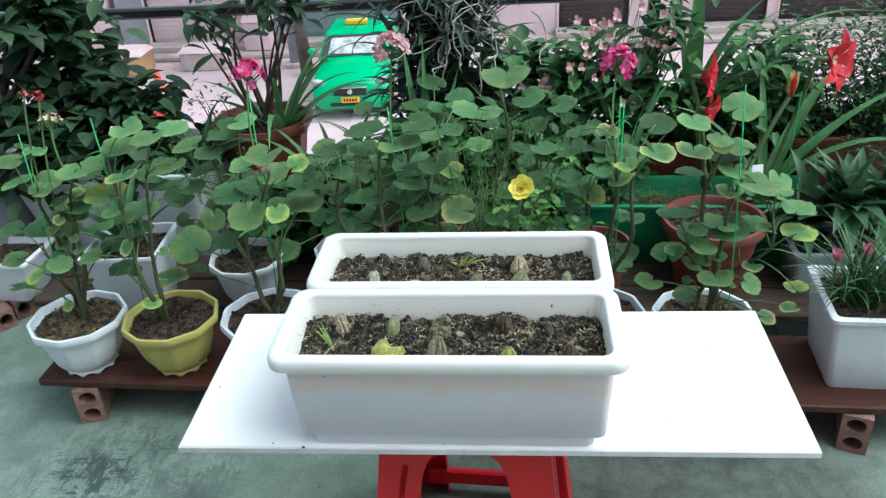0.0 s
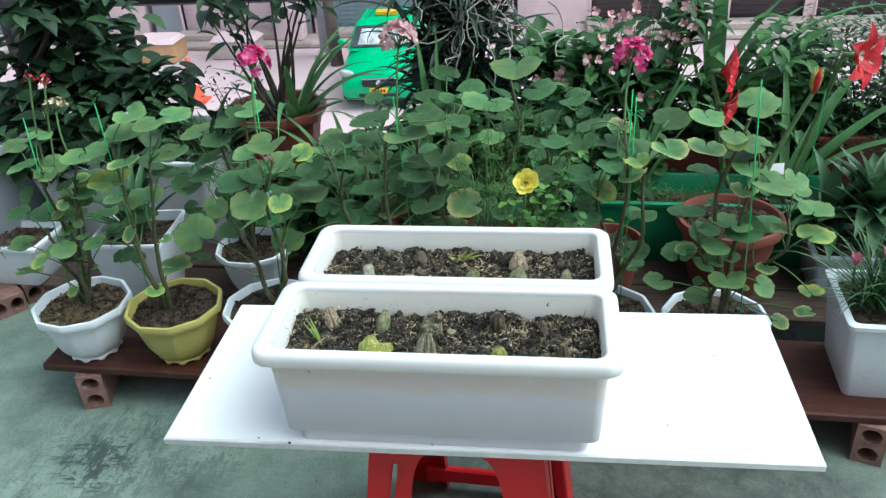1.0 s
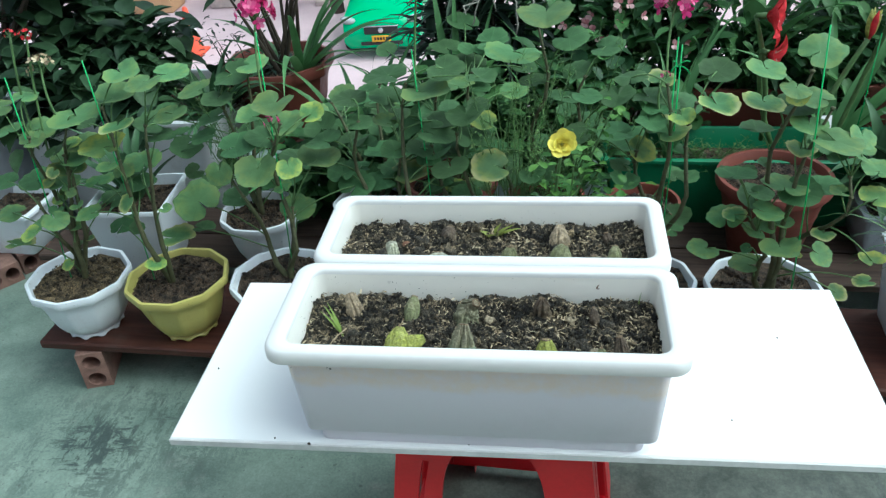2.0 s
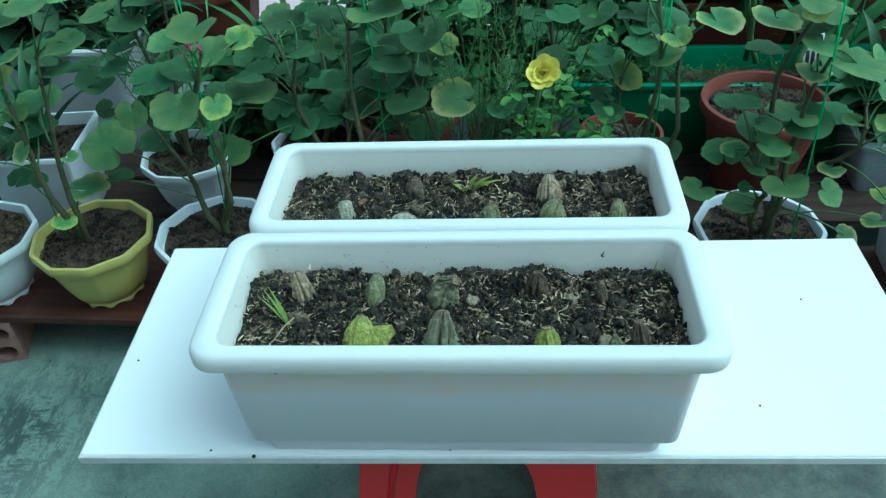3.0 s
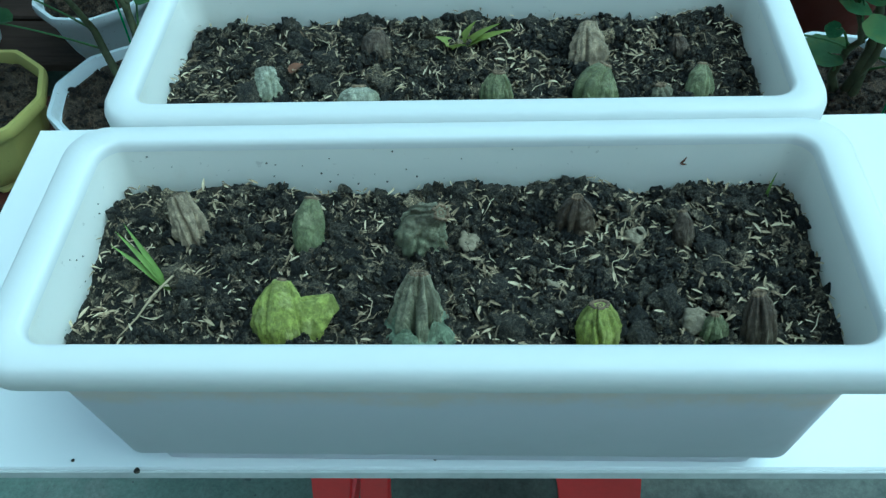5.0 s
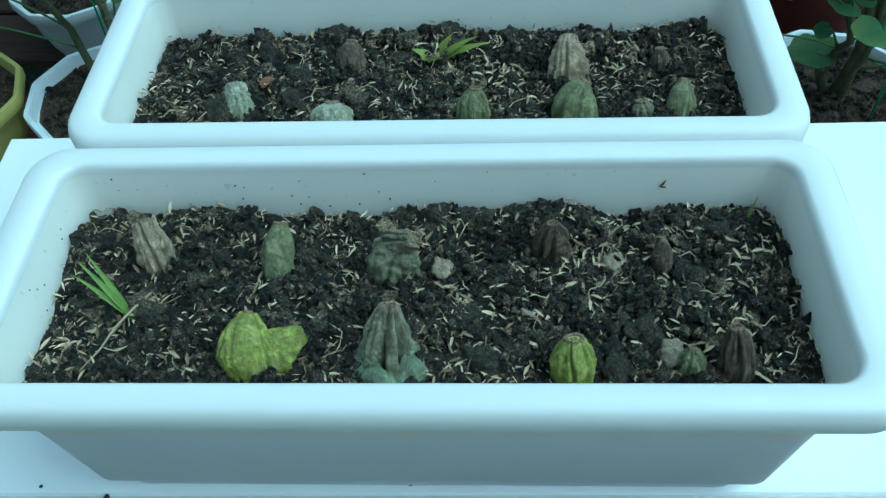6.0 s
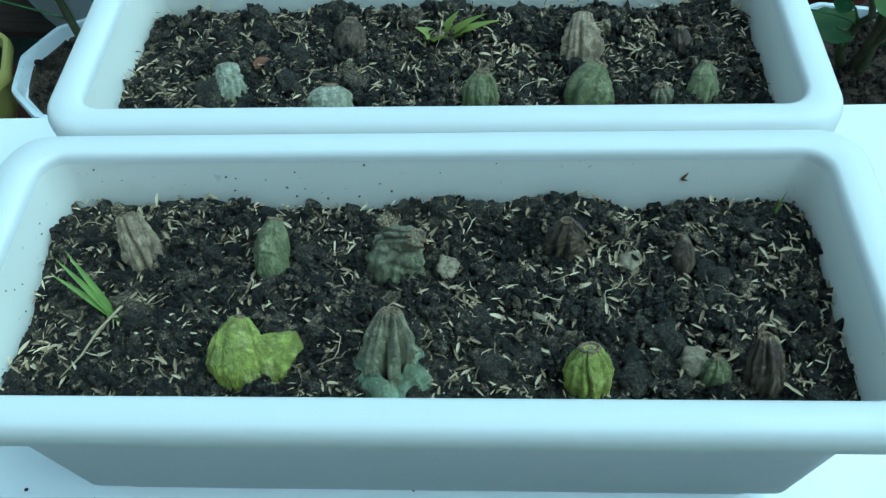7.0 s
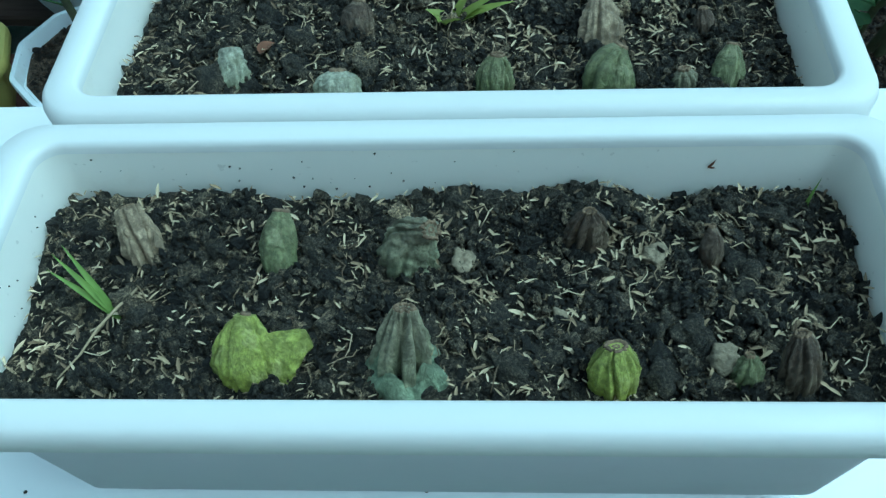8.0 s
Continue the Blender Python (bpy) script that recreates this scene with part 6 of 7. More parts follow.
def umbel(plant, base, top, size, petals, label, seed, n=16):
    """A flower head of many five-petalled florets on one long stalk of its plant."""
    r = random.Random(seed)
    b = Vector(plant.location)
    o, t = Vector(base) - b, Vector(top) - b
    part("flower_stalk", mesh_of("flower_stalk", *stalked(t, o, 0.0024, 0, 0.01)), M["stalk"], plant)
    pieces, heads = [], []
    for k in range(n):
        a, el = r.random() * TAU, r.uniform(-0.25, 1.4)
        d = Vector((math.cos(a) * math.cos(el), math.sin(a) * math.cos(el), math.sin(el)))
        p = t + d * size * r.uniform(0.75, 1.0)
        pieces.append(tube(bend(t - Vector((0, 0, size * 0.5)), p, 0.0, 0, 3), 0.0009, 4))
        for j in range(5):
            m = Matrix.Translation(p) @ facing(d, j * TAU / 5 + r.random() * 0.4)
            heads.append(moved(petal(size * 0.40, size * 0.34, 0.25, 5), m @ pose(0, 0, 0, 10, 0, 0)))
    hd = part("flower_head", mesh_of("flower_head", *join(*heads)), petals, plant, label)
    part("floret_stalk", mesh_of("floret_stalk", *join(*pieces)), M["stalk"], hd)


umbel(PEL[2], (-0.46, 1.73, 0.60), (-0.475, 1.80, 0.812), 0.036, M["magenta"], "magenta and white flower head", 1, 34)
umbel(PEL[4], (-0.165, 1.79, 0.62), (-0.146, 1.80, 0.858), 0.038, M["blush"], "pale blush flower head going over", 2, 30)
umbel(PEL[6], (0.345, 1.80, 0.60), (0.351, 1.88, 0.785), 0.040, M["magenta"], "vivid magenta flower head", 3, 34)
umbel(PEL[0], (-0.965, 1.72, 0.55), (-0.942, 1.75, 0.797), 0.014, M["scarlet"], "small red bud cluster", 4, 6)
umbel(PEL[0], (-0.985, 1.72, 0.56), (-0.976, 1.75, 0.800), 0.012, M["scarlet"], "small red bud cluster", 5, 5)
umbel(PEL[0], (-0.905, 1.72, 0.60), (-0.934, 1.75, 0.73), 0.026, M["husk"], "spent brown flower head", 6, 10)
umbel(PEL[2], (-0.455, 1.70, 0.55), (-0.439, 1.68, 0.632), 0.017, M["magenta"], "small magenta bud", 7, 5)
umbel(PEL[6], (0.33, 1.78, 0.58), (0.330, 1.80, 0.664), 0.012, M["magenta"], "small magenta bud", 8, 4)


def rose():
    e = thing("yellow_rose", (0.10, 1.72, 0.235), "small rose bush with one open yellow bloom", "plant")
    b = Vector(e.location)
    c = Vector((0.129, 1.551, 0.642)) - b
    r = random.Random(8)
    stems = [stalked(c, (0, 0, 0), 0.003, 0.02)]
    lv = []
    for k in range(9):
        tip = Vector((r.gauss(0.07, 0.06), -0.10 + r.gauss(0, 0.05), r.uniform(0.22, 0.42)))
        pts = bend((0, 0, 0), tip, 0.02, r.uniform(-0.03, 0.03), 7)
        stems.append(tube(pts, [0.0028 - 0.0002 * i for i in range(8)], 5))
        for i in range(3, 8):
            for s in range(7):
                a = r.random() * TAU
                p = pts[i] + Vector((r.gauss(0, 0.014), r.gauss(0, 0.014), r.gauss(0, 0.012)))
                lv.append(moved(blade(r.uniform(0.016, 0.028), r.uniform(0.012, 0.019), 0.5, 0.2, 4, 0.15, 0.5, seed=k * 40 + s), aim(p, a, r.uniform(-0.2, 0.7))))
    for st in stems:
        part("stem", mesh_of("stem", *st), M["stalk"], e)
    part("foliage", mesh_of("foliage", *join(*lv)), M["rose_leaf"], e)
    pet = []
    face = Vector((-0.05, -0.85, 0.5)).normalized()
    for k, (n, rad, up, w) in enumerate(((7, 0.026, 0.25, 0.022), (6, 0.021, 0.65, 0.019), (5, 0.014, 1.05, 0.014))):
        for j in range(n):
            m = Matrix.Translation(c) @ facing(face, j * TAU / n + k * 0.5)
            q = r.uniform(0.85, 1.15)
            pet.append(moved(petal(rad * q, w * 1.25 * q, r.uniform(0.15, 0.4)), m @ pose(0, 0, 0.0006 * j, math.degrees(up) * 0.8 + r.uniform(-9, 12), r.uniform(-14, 14), r.uniform(-9, 9))))
    bl = part("bloom", mesh_of("bloom", *moved(blob(0.007, 2, 9, 6, 0.1, 0.7), Matrix.Translation(c))), M["rose"], e, "open yellow bloom")
    for q in pet:
        part("petal", mesh_of("petal", *q), M["rose"], bl)
    part("heart", mesh_of("heart", *moved(blob(0.0034, 4, 9, 6, 0.2, 0.7), Matrix.Translation(c + face * 0.006))), M["cut_lime"], bl)


rose()


def amaryllis_flower(base, top, face, size, petals, label, seed, side=0.0):
    """A hollow scape with a trumpet of six pointed petals."""
    b, t = Vector(base), Vector(top)
    e = thing("amaryllis", base, label, "flower", "red amaryllis")
    part("scape", mesh_of("scape", *tube(bend((0, 0, 0), t - b, 0, side, 9), [0.0065] * 8 + [0.0055, 0.0045], 8)), M["stalk"], e)
    f = Vector(face).normalized()
    part("flower_tube", mesh_of("flower_tube", *tube([t - b, t - b + f * size * 0.16, t - b + f * size * 0.30], [0.006, 0.007, 0.009], 8)), M["stalk"], e)
    for j in range(6):
        m = Matrix.Translation(t - b + f * size * 0.3) @ facing(f, j * TAU / 6 + seed)
        pt = part("petal", mesh_of("petal", *moved(blade(size, size * 0.66, 1.0, 0.24, 9, 0.2, 0.55, seed=seed * 7 + j), m @ pose(0, 0, 0, 36, 0, 0))), petals, e)
        part("petal_stripe", mesh_of("petal_stripe", *moved(blade(size * 0.62, size * 0.12, 0.384, 0.1, 6, 0.1, 0.4, seed=seed * 7 + j), m @ pose(0, 0, 0, 36, 0, 0) @ pose(0, 0, 0.0025))), M["pale_stripe"], pt)


amaryllis_flower((0.83, 2.24, 0.30), (0.900, 2.2, 0.688), (0.68, -0.72, 0.08), 0.092, M["scarlet"], "large red amaryllis bloom on a tall scape", 1, 0.02)
amaryllis_flower((0.66, 2.26, 0.30), (0.585, 2.2, 0.650), (0.9, -0.35, 0.05), 0.08, M["scarlet"], "red amaryllis bloom nodding to one side", 2, 0.02)
amaryllis_flower((0.68, 2.24, 0.30), (0.61, 2.2, 0.565), (0.7, -0.5, -0.2), 0.06, M["scarlet"], "half hidden red amaryllis bloom", 3, -0.02)


def amaryllis_bud(base, top):
    b, t = Vector(base), Vector(top)
    e = thing("amaryllis_bud", base, "pointed green and red amaryllis bud on a leaning scape", "flower")
    part("scape", mesh_of("scape", *tube(bend((0, 0, 0), t - b, 0, 0.01, 8), [0.0075, 0.0075, 0.007, 0.007, 0.0068, 0.0066, 0.0064, 0.0062, 0.006], 8)), M["stalk"], e)
    d = (t - b).normalized()
    for k in range(4):
        dd = (Vector((0.05, -0.05, 1)) + Vector((math.cos(k * 1.6), math.sin(k * 1.6), 0)) * 0.16).normalized()
        part("bud", mesh_of("bud", *tube([t - b, t - b + dd * 0.02, t - b + dd * 0.045, t - b + dd * 0.07], [0.005, 0.010, 0.008, 0.001], 7)), M["cut_lime"] if k < 3 else M["scarlet"], e)


amaryllis_bud((0.72, 2.12, 0.34), (0.828, 2.15, 0.605))


# ------------------------------------------------------------------ strap-leaved plants
def strap_plant(base, fan, label, seed, material, name="strap_leaf_plant", stem=0.0):
    """Long arching leaves from one crown: (heading, rise, length, width, droop) in degrees and metres."""
    e = thing(name, base, label, "plant")
    if stem:
        part("stem", mesh_of("stem", *tube([(0, 0, -0.02), (0.004, 0, stem * 0.5), (0, 0, stem + 0.01)], [0.011, 0.010, 0.008], 8)), M["stem"], e)
    for k, (hd, rise, l, w, droop) in enumerate(fan):
        part("leaf", mesh_of("leaf", *moved(blade(l, w, droop, 0.22, 12, 0.45, 0.42, seed=seed * 31 + k), aim((0, 0, stem * (0.55 + 0.45 * (k % 3) / 2) - 0.01), radians(hd), radians(rise)))), material, e)
    return e


def fan(seed, n, rise, length, width, droop):
    r = random.Random(seed)
    return [(r.uniform(0, 360), r.uniform(*rise), r.uniform(*length), r.uniform(*width), r.uniform(*droop)) for _ in range(n)]


strap_plant((-0.13, 2.24, 0.10), ((118, 80, 0.70, 0.05, 0.25), (95, 84, 0.66, 0.045, 0.2), (70, 74, 0.62, 0.04, 0.6), (250, 72, 0.5, 0.035, 0.9), (30, 66, 0.55, 0.04, 0.9), (150, 60, 0.6, 0.035, 1.1), (-10, 60, 0.55, 0.035, 1.2)), "strap-leaved bulb plant with upright green leaves", 1, M["strap"])
strap_plant((-0.625, 2.50, 0.40), fan(21, 9, (35, 70), (0.3, 0.5), (0.022, 0.034), (0.8, 1.8)), "arching strap leaves beside the terracotta pot", 2, M["strap"])
strap_plant((0.655, 2.50, 0.33), ((80, 86, 0.66, 0.065, 0.15), (150, 83, 0.62, 0.06, 0.2), (-8, 66, 0.74, 0.05, 1.7), (170, 78, 0.55, 0.05, 0.4), (20, 72, 0.5, 0.065, 1.0), (200, 66, 0.48, 0.055, 1.1), (0, 62, 0.62, 0.05, 1.3), (140, 60, 0.5, 0.05, 1.3), (-60, 66, 0.45, 0.07, 1.0), (10, 80, 0.5, 0.07, 0.8)), "broad strap-leaved lily among thorny shrubs", 3, M["strap"])
strap_plant((0.83, 2.26, 0.28), ((20, 42, 0.55, 0.052, 0.8), (5, 50, 0.6, 0.045, 0.9), (40, 58, 0.5, 0.05, 0.9), (-20, 48, 0.45, 0.045, 1.2), (160, 60, 0.4, 0.03, 1.2), (90, 70, 0.45, 0.03, 0.6)), "amaryllis leaves arching out of the green trough", 4, M["strap"])
strap_plant((0.42, 2.24, 0.26), fan(24, 9, (55, 86), (0.3, 0.5), (0.016, 0.024), (0.3, 1.0)), "young upright strap leaves in the green trough", 5, M["strap"])
strap_plant((0.16, 2.30, 0.10), fan(25, 10, (50, 82), (0.4, 0.65), (0.018, 0.03), (0.5, 1.4)), "tall narrow strap leaves behind the rose", 6, M["strap"])
strap_plant((-0.63, 2.50, 0.41), ((15, 40, 0.36, 0.048, 0.9), (-5, 30, 0.30, 0.044, 0.8), (40, 55, 0.36, 0.048, 0.7), (-30, 42, 0.30, 0.04, 1.2), (165, 45, 0.34, 0.044, 0.9), (190, 30, 0.28, 0.04, 1.0), (5, 55, 0.34, 0.05, 1.1)), "broad arching strap leaves growing from the terracotta pot", 15, M["strap"])
strap_plant((-0.40, 2.30, 0.12), fan(41, 16, (40, 80), (0.38, 0.58), (0.030, 0.046), (0.7, 1.6)), "arching strap leaves between the pots", 16, M["strap"])
strap_plant((-0.3, 2.46, 0.2), fan(26, 9, (40, 75), (0.3, 0.5), (0.02, 0.035), (0.8, 1.7)), "drooping strap leaves under the orchids", 7, M["strap"])
strap_plant((1.0, 2.07, 0.215), fan(31, 46, (-10, 84), (0.12, 0.21), (0.050, 0.072), (0.2, 1.0)), "whorl of grey-green lance leaves in a box planter", 8, M["lance"], "lance_leaf_plant", 0.13)
strap_plant((0.90, 2.09, 0.215), fan(32, 34, (-10, 75), (0.12, 0.19), (0.044, 0.060), (0.4, 1.2)), "whorl of grey-green lance leaves in a box planter", 9, M["lance"], "lance_leaf_plant", 0.09)
strap_plant((1.12, 2.10, 0.215), fan(33, 44, (-10, 80), (0.13, 0.23), (0.050, 0.072), (0.3, 1.1)), "whorl of grey-green lance leaves in a box planter", 10, M["lance"], "lance_leaf_plant", 0.12)
strap_plant((-0.96, 1.985, 0.27), fan(34, 20, (35, 82), (0.16, 0.30), (0.026, 0.04), (0.5, 1.5)), "whorl of dark lance leaves in a white square pot", 11, M["lance"], "lance_leaf_plant")
strap_plant((-0.86, 2.36, 0.34), fan(35, 34, (20, 80), (0.18, 0.32), (0.024, 0.04), (0.8, 1.8)), "dark lance leaves spilling over the grey tub", 12, M["lance"], "lance_leaf_plant")
strap_plant((-1.05, 2.38, 0.34), fan(37, 30, (20, 80), (0.16, 0.30), (0.024, 0.04), (0.8, 1.8)), "dark lance leaves filling the grey tub", 14, M["lance"], "lance_leaf_plant")
strap_plant((-1.462, 2.06, 0.18), fan(36, 12, (20, 80), (0.04, 0.10), (0.004, 0.008), (0.4, 1.5)), "small dark seedlings in a low white box planter", 13, M["orchid"], "seedling_tuft")


def grass_tuft(base, n, label, seed, length=(0.14, 0.26), width=(0.004, 0.007)):
    r = random.Random(seed)
    e = thing("grass_plant", base, label, "plant")
    lv = [moved(blade(r.uniform(*length), r.uniform(*width), r.uniform(0.8, 2.4), 0.2, 8, 0.4, 0.4, seed=seed * 100 + k), aim((r.gauss(0, 0.02), r.gauss(0, 0.02), -0.005), r.random() * TAU, r.uniform(0.5, 1.4))) for k in range(n)]
    part("tuft", mesh_of("tuft", *join(*lv)), M["grass"], e)
    return e


grass_tuft((0.90, 1.70, 0.285), 130, "dense tuft of thin arching grassy leaves in a white pot", 1)
grass_tuft((1.00, 1.70, 0.285), 90, "dense tuft of thin arching grassy leaves in a white pot", 2)
for k, (x, z) in enumerate(((0.842, 0.365), (0.906, 0.378))):
    e = thing("pink_bract_flower", (x, 1.71, 0.285), "rose-pink cupped bracts standing in grassy leaves", "flower", "rose-pink bract flowers")
    part("stalk", mesh_of("stalk", *stalked((0, 0.01, z - 0.285), (0, 0, 0), 0.003)), M["stalk"], e)
    for j in range(9):
        m = Matrix.Translation((0, 0.01, z - 0.29)) @ Matrix.Rotation(j * 2.4, 4, "Z")
        part("bract", mesh_of("bract", *moved(blade(0.036, 0.013, -0.3, 0.3, 5, 0.1, 0.5, seed=j), m @ pose(0, 0, 0, 78 - j * 3, 0, 0))), M["curcuma"], e)


def feathery(base, n, label, seed, h=(0.25, 0.45), wide=0.10):
    """Upright weeds with hair-fine side leaves."""
    r = random.Random(seed)
    e = thing("feathery_weed", base, label, "plant")
    stems, lv = [], []
    for k in range(n):
        tip = Vector((r.gauss(0, wide), r.gauss(-0.02, 0.05), r.uniform(*h)))
        pts = bend((r.gauss(0, 0.02), r.gauss(0, 0.02), 0), tip, 0, r.uniform(-0.02, 0.02), 9)
        stems.append(tube(pts, [0.0018 - 0.00012 * i for i in range(10)], 4))
        for i in range(3, 10):
            for s in range(6):
                lv.append(moved(blade(r.uniform(0.012, 0.032), 0.0016, 0.6, 0.1, 2, 0.4, seed=s), aim(pts[i] + Vector((0, 0, r.uniform(-0.015, 0.015))), r.random() * TAU, r.uniform(0.0, 1.0))))
                if r.random() < 0.35:
                    lv.append(moved(blade(0.006, 0.005, 0.3, 0.2, 2, 0.3, seed=s), aim(pts[i] + Vector((r.gauss(0, 0.012), r.gauss(0, 0.012), r.uniform(0, 0.02))), r.random() * TAU, 0.5)))
    for st in stems:
        part("stem", mesh_of("stem", *st), M["stalk"], e)
    part("fine_leaves", mesh_of("fine_leaves", *join(*lv)), M["fern"], e)


feathery((0.03, 1.80, 0.235), 34, "feathery light green weed behind the long planters", 1, (0.26, 0.46), 0.09)
feathery((0.17, 1.99, 0.27), 22, "feathery green weed beside the yellow rose", 2, (0.2, 0.42), 0.09)
feathery((0.50, 2.23, 0.24), 16, "low feathery seedlings in the green trough", 3, (0.03, 0.09), 0.12)
feathery((-0.68, 2.05, 0.23), 12, "sparse feathery weed in a white pot", 4, (0.18, 0.36), 0.08)


# ------------------------------------------------------------------ shrubs
def shrub(base, blobs, n, leaf, material, label, seed, trunk=0.012, twigs=12, rise=(-0.7, 0.6), name="shrub"):
    """Trunk and twigs with a crown of single leaves gathered in uneven clumps: blobs are (x, y, z, radius) from the base."""
    r = random.Random(seed)
    e = thing(name, base, label, "shrub")
    clumps = []
    for x, y, z, rad in blobs:
        for k in range(max(3, int(twigs / len(blobs)))):
            d = Vector((r.gauss(0, 1), r.gauss(0, 1), r.gauss(0, 0.8))).normalized() * rad * r.uniform(0.4, 1.0)
            tip = Vector((x, y, z)) + d
            part("branch", mesh_of("branch", *tube(bend((r.gauss(0, 0.02), r.gauss(0, 0.02), -0.02), tip, 0.02, r.uniform(-0.05, 0.05), 7), [trunk * (1 - i * 0.12) for i in range(8)], 5)), M["bark"], e)
            clumps.append((tip, rad * 0.45))
    lv = []
    for k in range(n):
        c, s = r.choice(clumps)
        p = c + Vector((r.gauss(0, s), r.gauss(0, s), r.gauss(0, s * 0.8)))
        l = r.uniform(*leaf[0])
        lv.append(moved(blade(l, l * r.uniform(*leaf[1]), r.uniform(0.2, 1.1), 0.22, 4 if leaf[0][1] > 0.035 else 2, 0.1, 0.45, seed=k), aim(p, r.random() * TAU, r.uniform(*rise))))
    part("crown", mesh_of("crown", *join(*lv)), material, e)
    return e


shrub((-1.55, 2.42, 0.40), ((0.0, 0.1, 0.12, 0.24), (0.26, 0.12, 0.2, 0.18), (0.05, 0.1, 0.36, 0.22), (0.30, 0.1, 0.40, 0.10), (-0.2, 0.1, 0.3, 0.24), (0.42, 0.05, 0.08, 0.11), (0.10, -0.08, 0.02, 0.15), (0.34, -0.10, 0.02, 0.12), (0.48, -0.06, 0.0, 0.09)), 1400, ((0.06, 0.105), (0.58, 0.78)), M["shrub_dark"], "large dark glossy-leaved shrub in a big tub", 1, 0.014, 26)
shrub((-0.68, 2.50, 0.41), ((0.03, 0, 0.42, 0.14), (-0.12, 0, 0.36, 0.10), (0.10, 0.0, 0.46, 0.10)), 84, ((0.06, 0.115), (0.34, 0.46)), M["shrub_dark"], "open shrub of dark stems with leaves at their tips", 2, 0.008, 14)
shrub((1.16, 2.58, 0.35), ((-0.15, 0.0, 0.12, 0.16), (0.1, 0.0, 0.14, 0.18), (0.0, 0.05, 0.26, 0.16), (0.25, 0, 0.2, 0.2), (-0.2, 0.05, 0.02, 0.14), (0.3, 0, 0.02, 0.2), (-0.3, 0.0, 0.08, 0.1), (0.45, 0, 0.12, 0.2), (0.1, 0.02, -0.06, 0.15), (-0.18, 0.02, -0.06, 0.13), (0.35, 0.02, -0.08, 0.16)), 15000, ((0.016, 0.030), (0.45, 0.6)), M["shrub_fine"], "clipped shrub of small glossy dark leaves", 3, 0.005, 48)
shrub((0.26, 2.55, 0.37), ((-0.05, -0.05, 0.18, 0.12), (0.08, -0.05, 0.24, 0.10), (-0.1, -0.1, 0.05, 0.12)), 300, ((0.04, 0.08), (0.4, 0.55)), M["shrub_mid"], "thorny shrub with fresh green leaves", 4, 0.007, 16)
shrub((0.52, 2.56, 0.34), ((-0.05, -0.05, 0.20, 0.13), (0.06, -0.08, 0.30, 0.12), (-0.1, -0.1, 0.05, 0.12), (0.12, -0.05, 0.08, 0.12)), 520, ((0.04, 0.08), (0.4, 0.55)), M["shrub_mid"], "thorny shrub with pink blossom behind the trough", 5, 0.007, 18)
shrub((0.86, 2.56, 0.35), ((-0.05, -0.05, 0.10, 0.12), (0.0, -0.02, 0.2, 0.12), (-0.12, 0, 0.02, 0.11), (0.06, 0, -0.02, 0.1)), 1000, ((0.04, 0.075), (0.4, 0.55)), M["shrub_mid"], "thorny shrub in the shade of the clipped one", 6, 0.007, 12)
shrub((-0.80, 2.45, 0.36), ((0.06, 0.0, 0.10, 0.08), (-0.04, 0, 0.2, 0.07)), 150, ((0.012, 0.028), (0.4, 0.5)), M["orchid"], "thin upright dark plant with small leaves", 7, 0.004, 8)


for k, (x, y, z, n) in enumerate(((-0.52, 2.26, 0.10, 420), (-0.22, 2.26, 0.10, 480), (0.06, 2.28, 0.10, 480), (0.32, 2.42, 0.20, 420), (0.08, 2.66, 0.20, 460))):
    shrub((x, y, z), tuple((a, b, c * (0.5 if x < -0.5 else 1), q) for a, b, c, q in ((-0.08, 0, 0.16, 0.11), (0.08, 0.02, 0.20, 0.11), (0.0, 0.0, 0.32, 0.10), (0.1, 0.0, 0.36, 0.09))), n, ((0.045, 0.08), (0.55, 0.75)), M["shrub_mid"], "dense dark undergrowth of broad leaves behind the pots", 60 + k, 0.005, 14)


def blossom(base, centre, spread, n, size, petals, label, seed):
    """Loose paired-petal blossoms on thin stalks."""
    r = random.Random(seed)
    b = Vector(base)
    e = thing("blossom_spray", base, label, "flower", "pink thorn blossom")
    for k in range(n):
        p = Vector(centre) + Vector((r.gauss(0, spread), r.gauss(0, spread * 0.5), r.gauss(0, spread))) - b
        part("stalk", mesh_of("stalk", *tube(bend((0, 0, 0), p, 0.02, r.uniform(-0.02, 0.02), 5), 0.0012, 4)), M["stalk"], e)
        f = Vector((r.gauss(0, 0.5), -1, r.gauss(0.4, 0.4))).normalized()
        pe = [moved(petal(size, size * 1.0, 0.2, 5), Matrix.Translation(p) @ facing(f, j * TAU / 4 + r.random()) @ pose(0, 0, 0, 20, 0, 0)) for j in range(4)]
        part("blossom", mesh_of("blossom", *join(*pe)), petals, e)


for k, (c, s, n) in enumerate((((0.36, 2.42, 0.73), 0.03, 9), ((0.44, 2.42, 0.80), 0.025, 7), ((0.20, 2.40, 0.575), 0.03, 8), ((0.33, 2.36, 0.62), 0.04, 8), ((0.50, 2.40, 0.66), 0.05, 9), ((0.46, 2.38, 0.52), 0.05, 6), ((0.27, 2.40, 0.50), 0.04, 6), ((0.56, 2.42, 0.74), 0.03, 5))):
    blossom((c[0] * 0.5 + 0.2, 2.5, 0.40), c, s, n, 0.016, M["pink"], "salmon-pink blossoms of a thorny shrub", 40 + k)


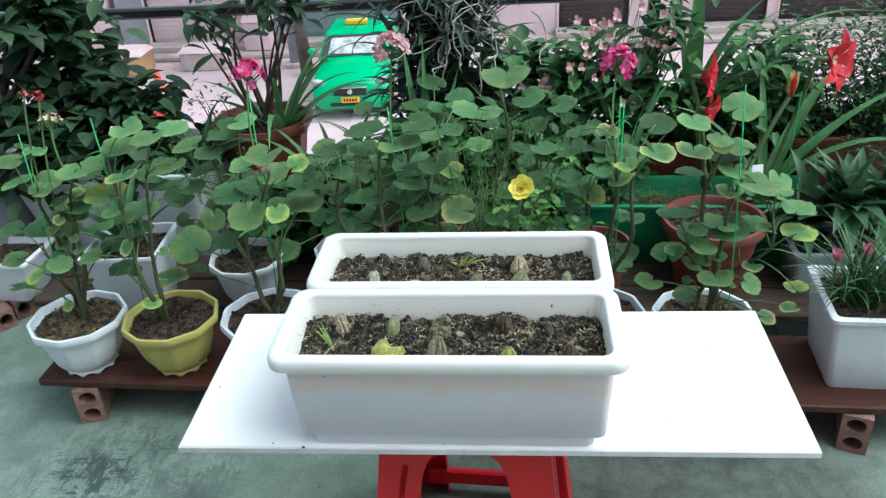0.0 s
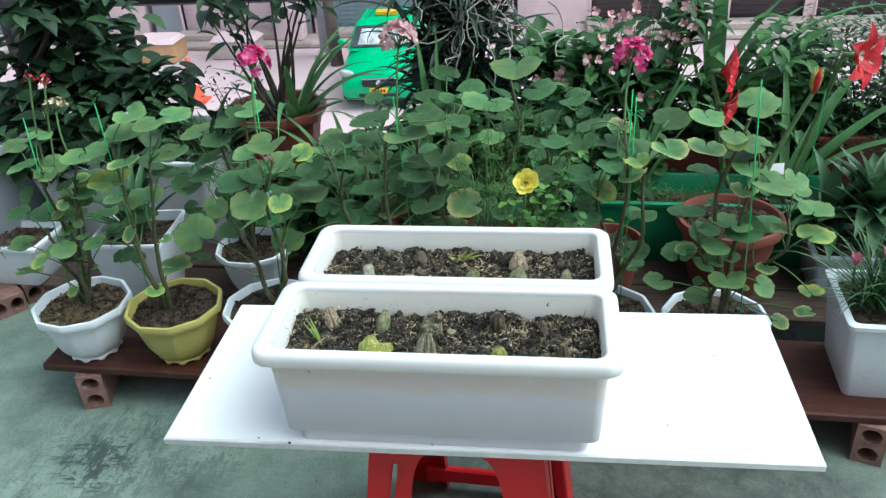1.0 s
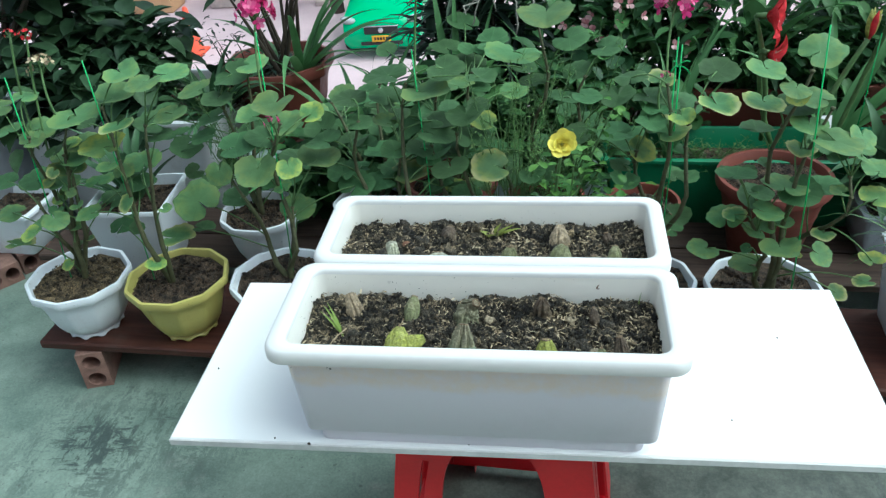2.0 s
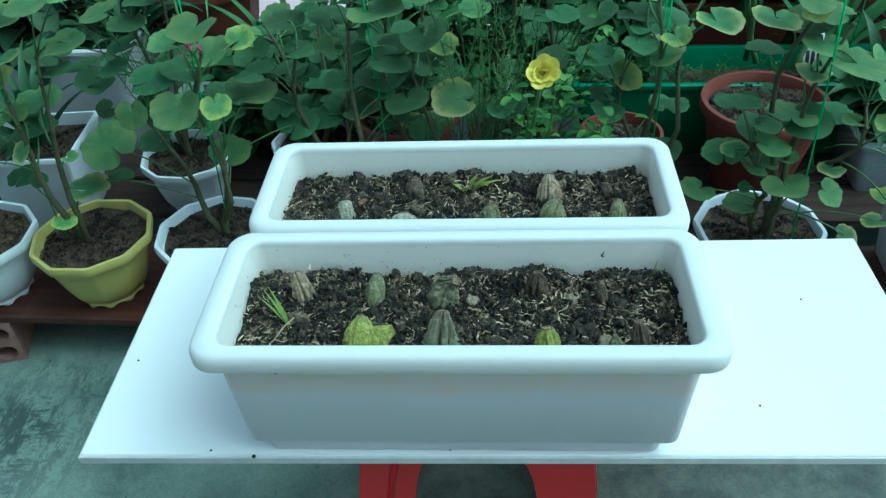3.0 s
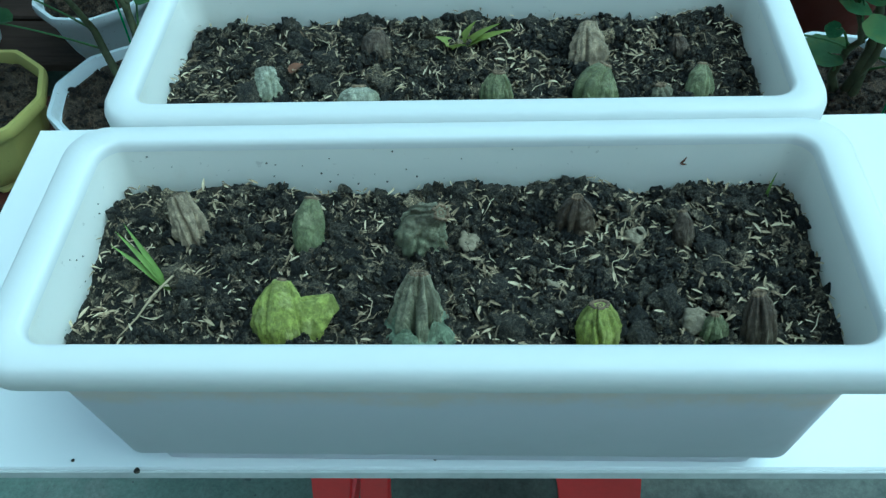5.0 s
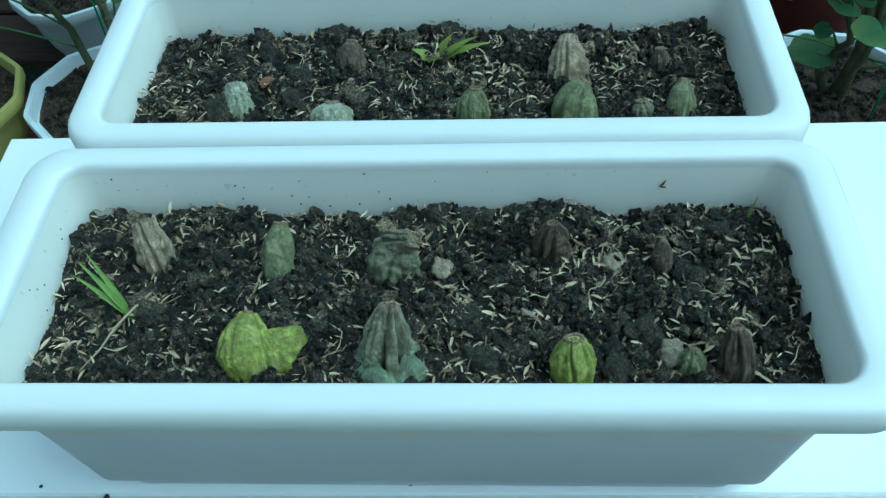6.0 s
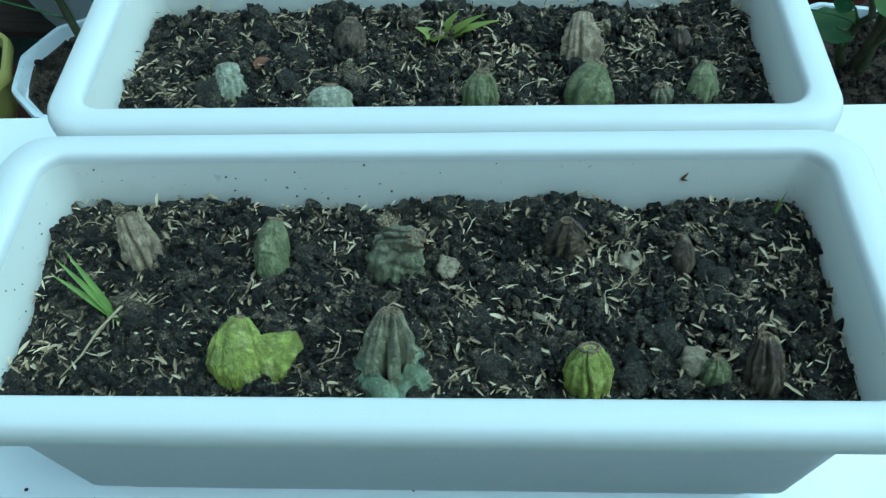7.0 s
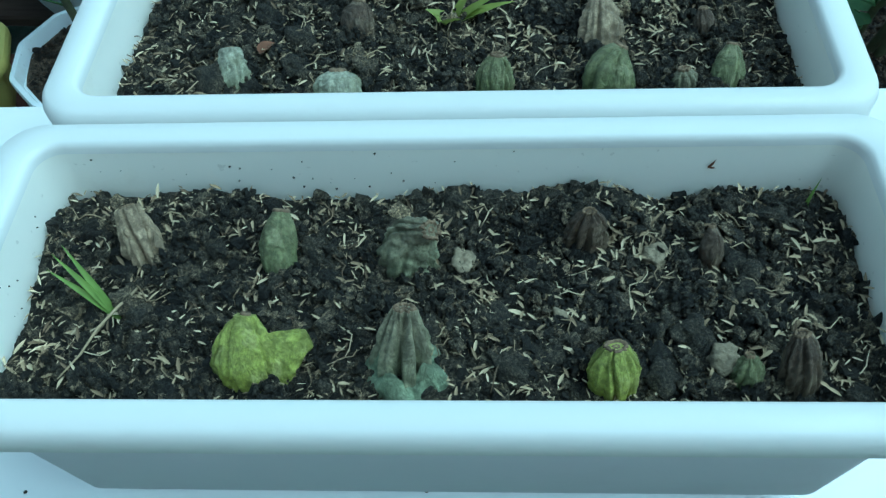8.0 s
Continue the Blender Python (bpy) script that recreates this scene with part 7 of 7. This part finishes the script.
def orchids(base):
    r = random.Random(17)
    e = thing("orchid_clump", base, "dense clump of dark orchid leaves with pale hanging roots", "plant")
    lv, roots = [], []
    for k in range(420):
        p = (r.gauss(0, 0.065), r.gauss(-0.02, 0.04), r.uniform(0.0, 0.46))
        lv.append(moved(blade(r.uniform(0.12, 0.27), r.uniform(0.014, 0.032), r.uniform(0.6, 2.0), 0.3, 8, 0.35, 0.4, seed=k), aim(p, r.random() * TAU, r.uniform(-0.2, 1.2))))
    for k in range(30):
        a = r.random() * TAU
        p = Vector((r.gauss(0.03, 0.07), r.gauss(-0.10, 0.03), r.uniform(0.28, 0.5)))
        pts = [p]
        d = Vector((math.cos(a), -abs(math.sin(a)) * 0.6, r.uniform(-0.2, 0.6)))
        for i in range(9):
            d = (d + Vector((r.gauss(0, 0.5), r.gauss(0, 0.3), r.gauss(-0.15, 0.4)))).normalized()
            pts.append(pts[-1] + d * 0.028)
        roots.append(tube(pts, [0.0022] * 9 + [0.001], 5))
    for k in range(9):
        part("cane", mesh_of("cane", *tube(bend((r.gauss(0, 0.03), r.gauss(0, 0.03), -0.02), (r.gauss(0, 0.06), r.gauss(0, 0.04), r.uniform(0.3, 0.5)), 0, 0.02, 6), 0.006, 6)), M["bark"], e)
    part("leaves", mesh_of("leaves", *join(*lv)), M["orchid"], e)
    for q in roots:
        part("aerial_root", mesh_of("aerial_root", *q), M["root"], e, "pale aerial root")


orchids((-0.10, 2.56, 0.37))
basket = thing("orchid_basket", (-0.08, 2.60, 0.70), "dark hanging slat basket above the orchids", "basket")
part("basket", mesh_of("basket", *loft([rrect(0.12, 0.12, 0.01, 0.0), rrect(0.16, 0.16, 0.012, 0.12), rrect(0.145, 0.145, 0.01, 0.12), rrect(0.11, 0.11, 0.01, 0.01)]), sharp=30), M["rail"], basket)
for sx in (-0.06, 0.06):
    part("hanger", mesh_of("hanger", *tube([(sx, 0, 0.12), (sx * 0.3, 0, 0.6), (0, 0, 1.2)], 0.0015, 5)), M["rail"], basket)

# ------------------------------------------------------------------ green support stakes
for a, b in (((-0.985, 1.70, 0.729), (-1.01, 1.70, 0.22)), ((-0.808, 1.70, 0.761), (-0.802, 1.70, 0.22)), ((-0.451, 1.72, 0.801), (-0.473, 1.72, 0.22)), ((-0.164, 1.78, 0.739), (-0.145, 1.78, 0.22)),
             ((0.343, 1.76, 0.756), (0.337, 1.76, 0.22)), ((0.352, 1.765, 0.74), (0.345, 1.75, 0.22)), ((0.554, 1.60, 0.826), (0.59, 1.62, 0.22)), ((0.875, 2.2, 0.60), (0.87, 2.22, 0.22))):
    e = tagged(part("plant_stake", mesh_of("plant_stake", *tube([Vector(b), Vector(a).lerp(Vector(b), 0.5) + Vector((0.003, 0, 0)), Vector(a)], 0.0014, 6)), M["stake"]), "thin bright green wire plant stake in a pot", "stake", "green plant stakes")
e = tagged(part("tie_string", mesh_of("tie_string", *join(*[tube(bend((0.347, 1.757, 0.70), (0.347 + dx, 1.75, 0.70 + dz), 0.006, 0, 4), 0.0012, 4) for dx, dz in ((0.022, -0.012), (0.02, 0.012), (-0.012, 0.012), (-0.014, -0.008))])), M["stake"]), "knotted green string tied round a stake", "string")
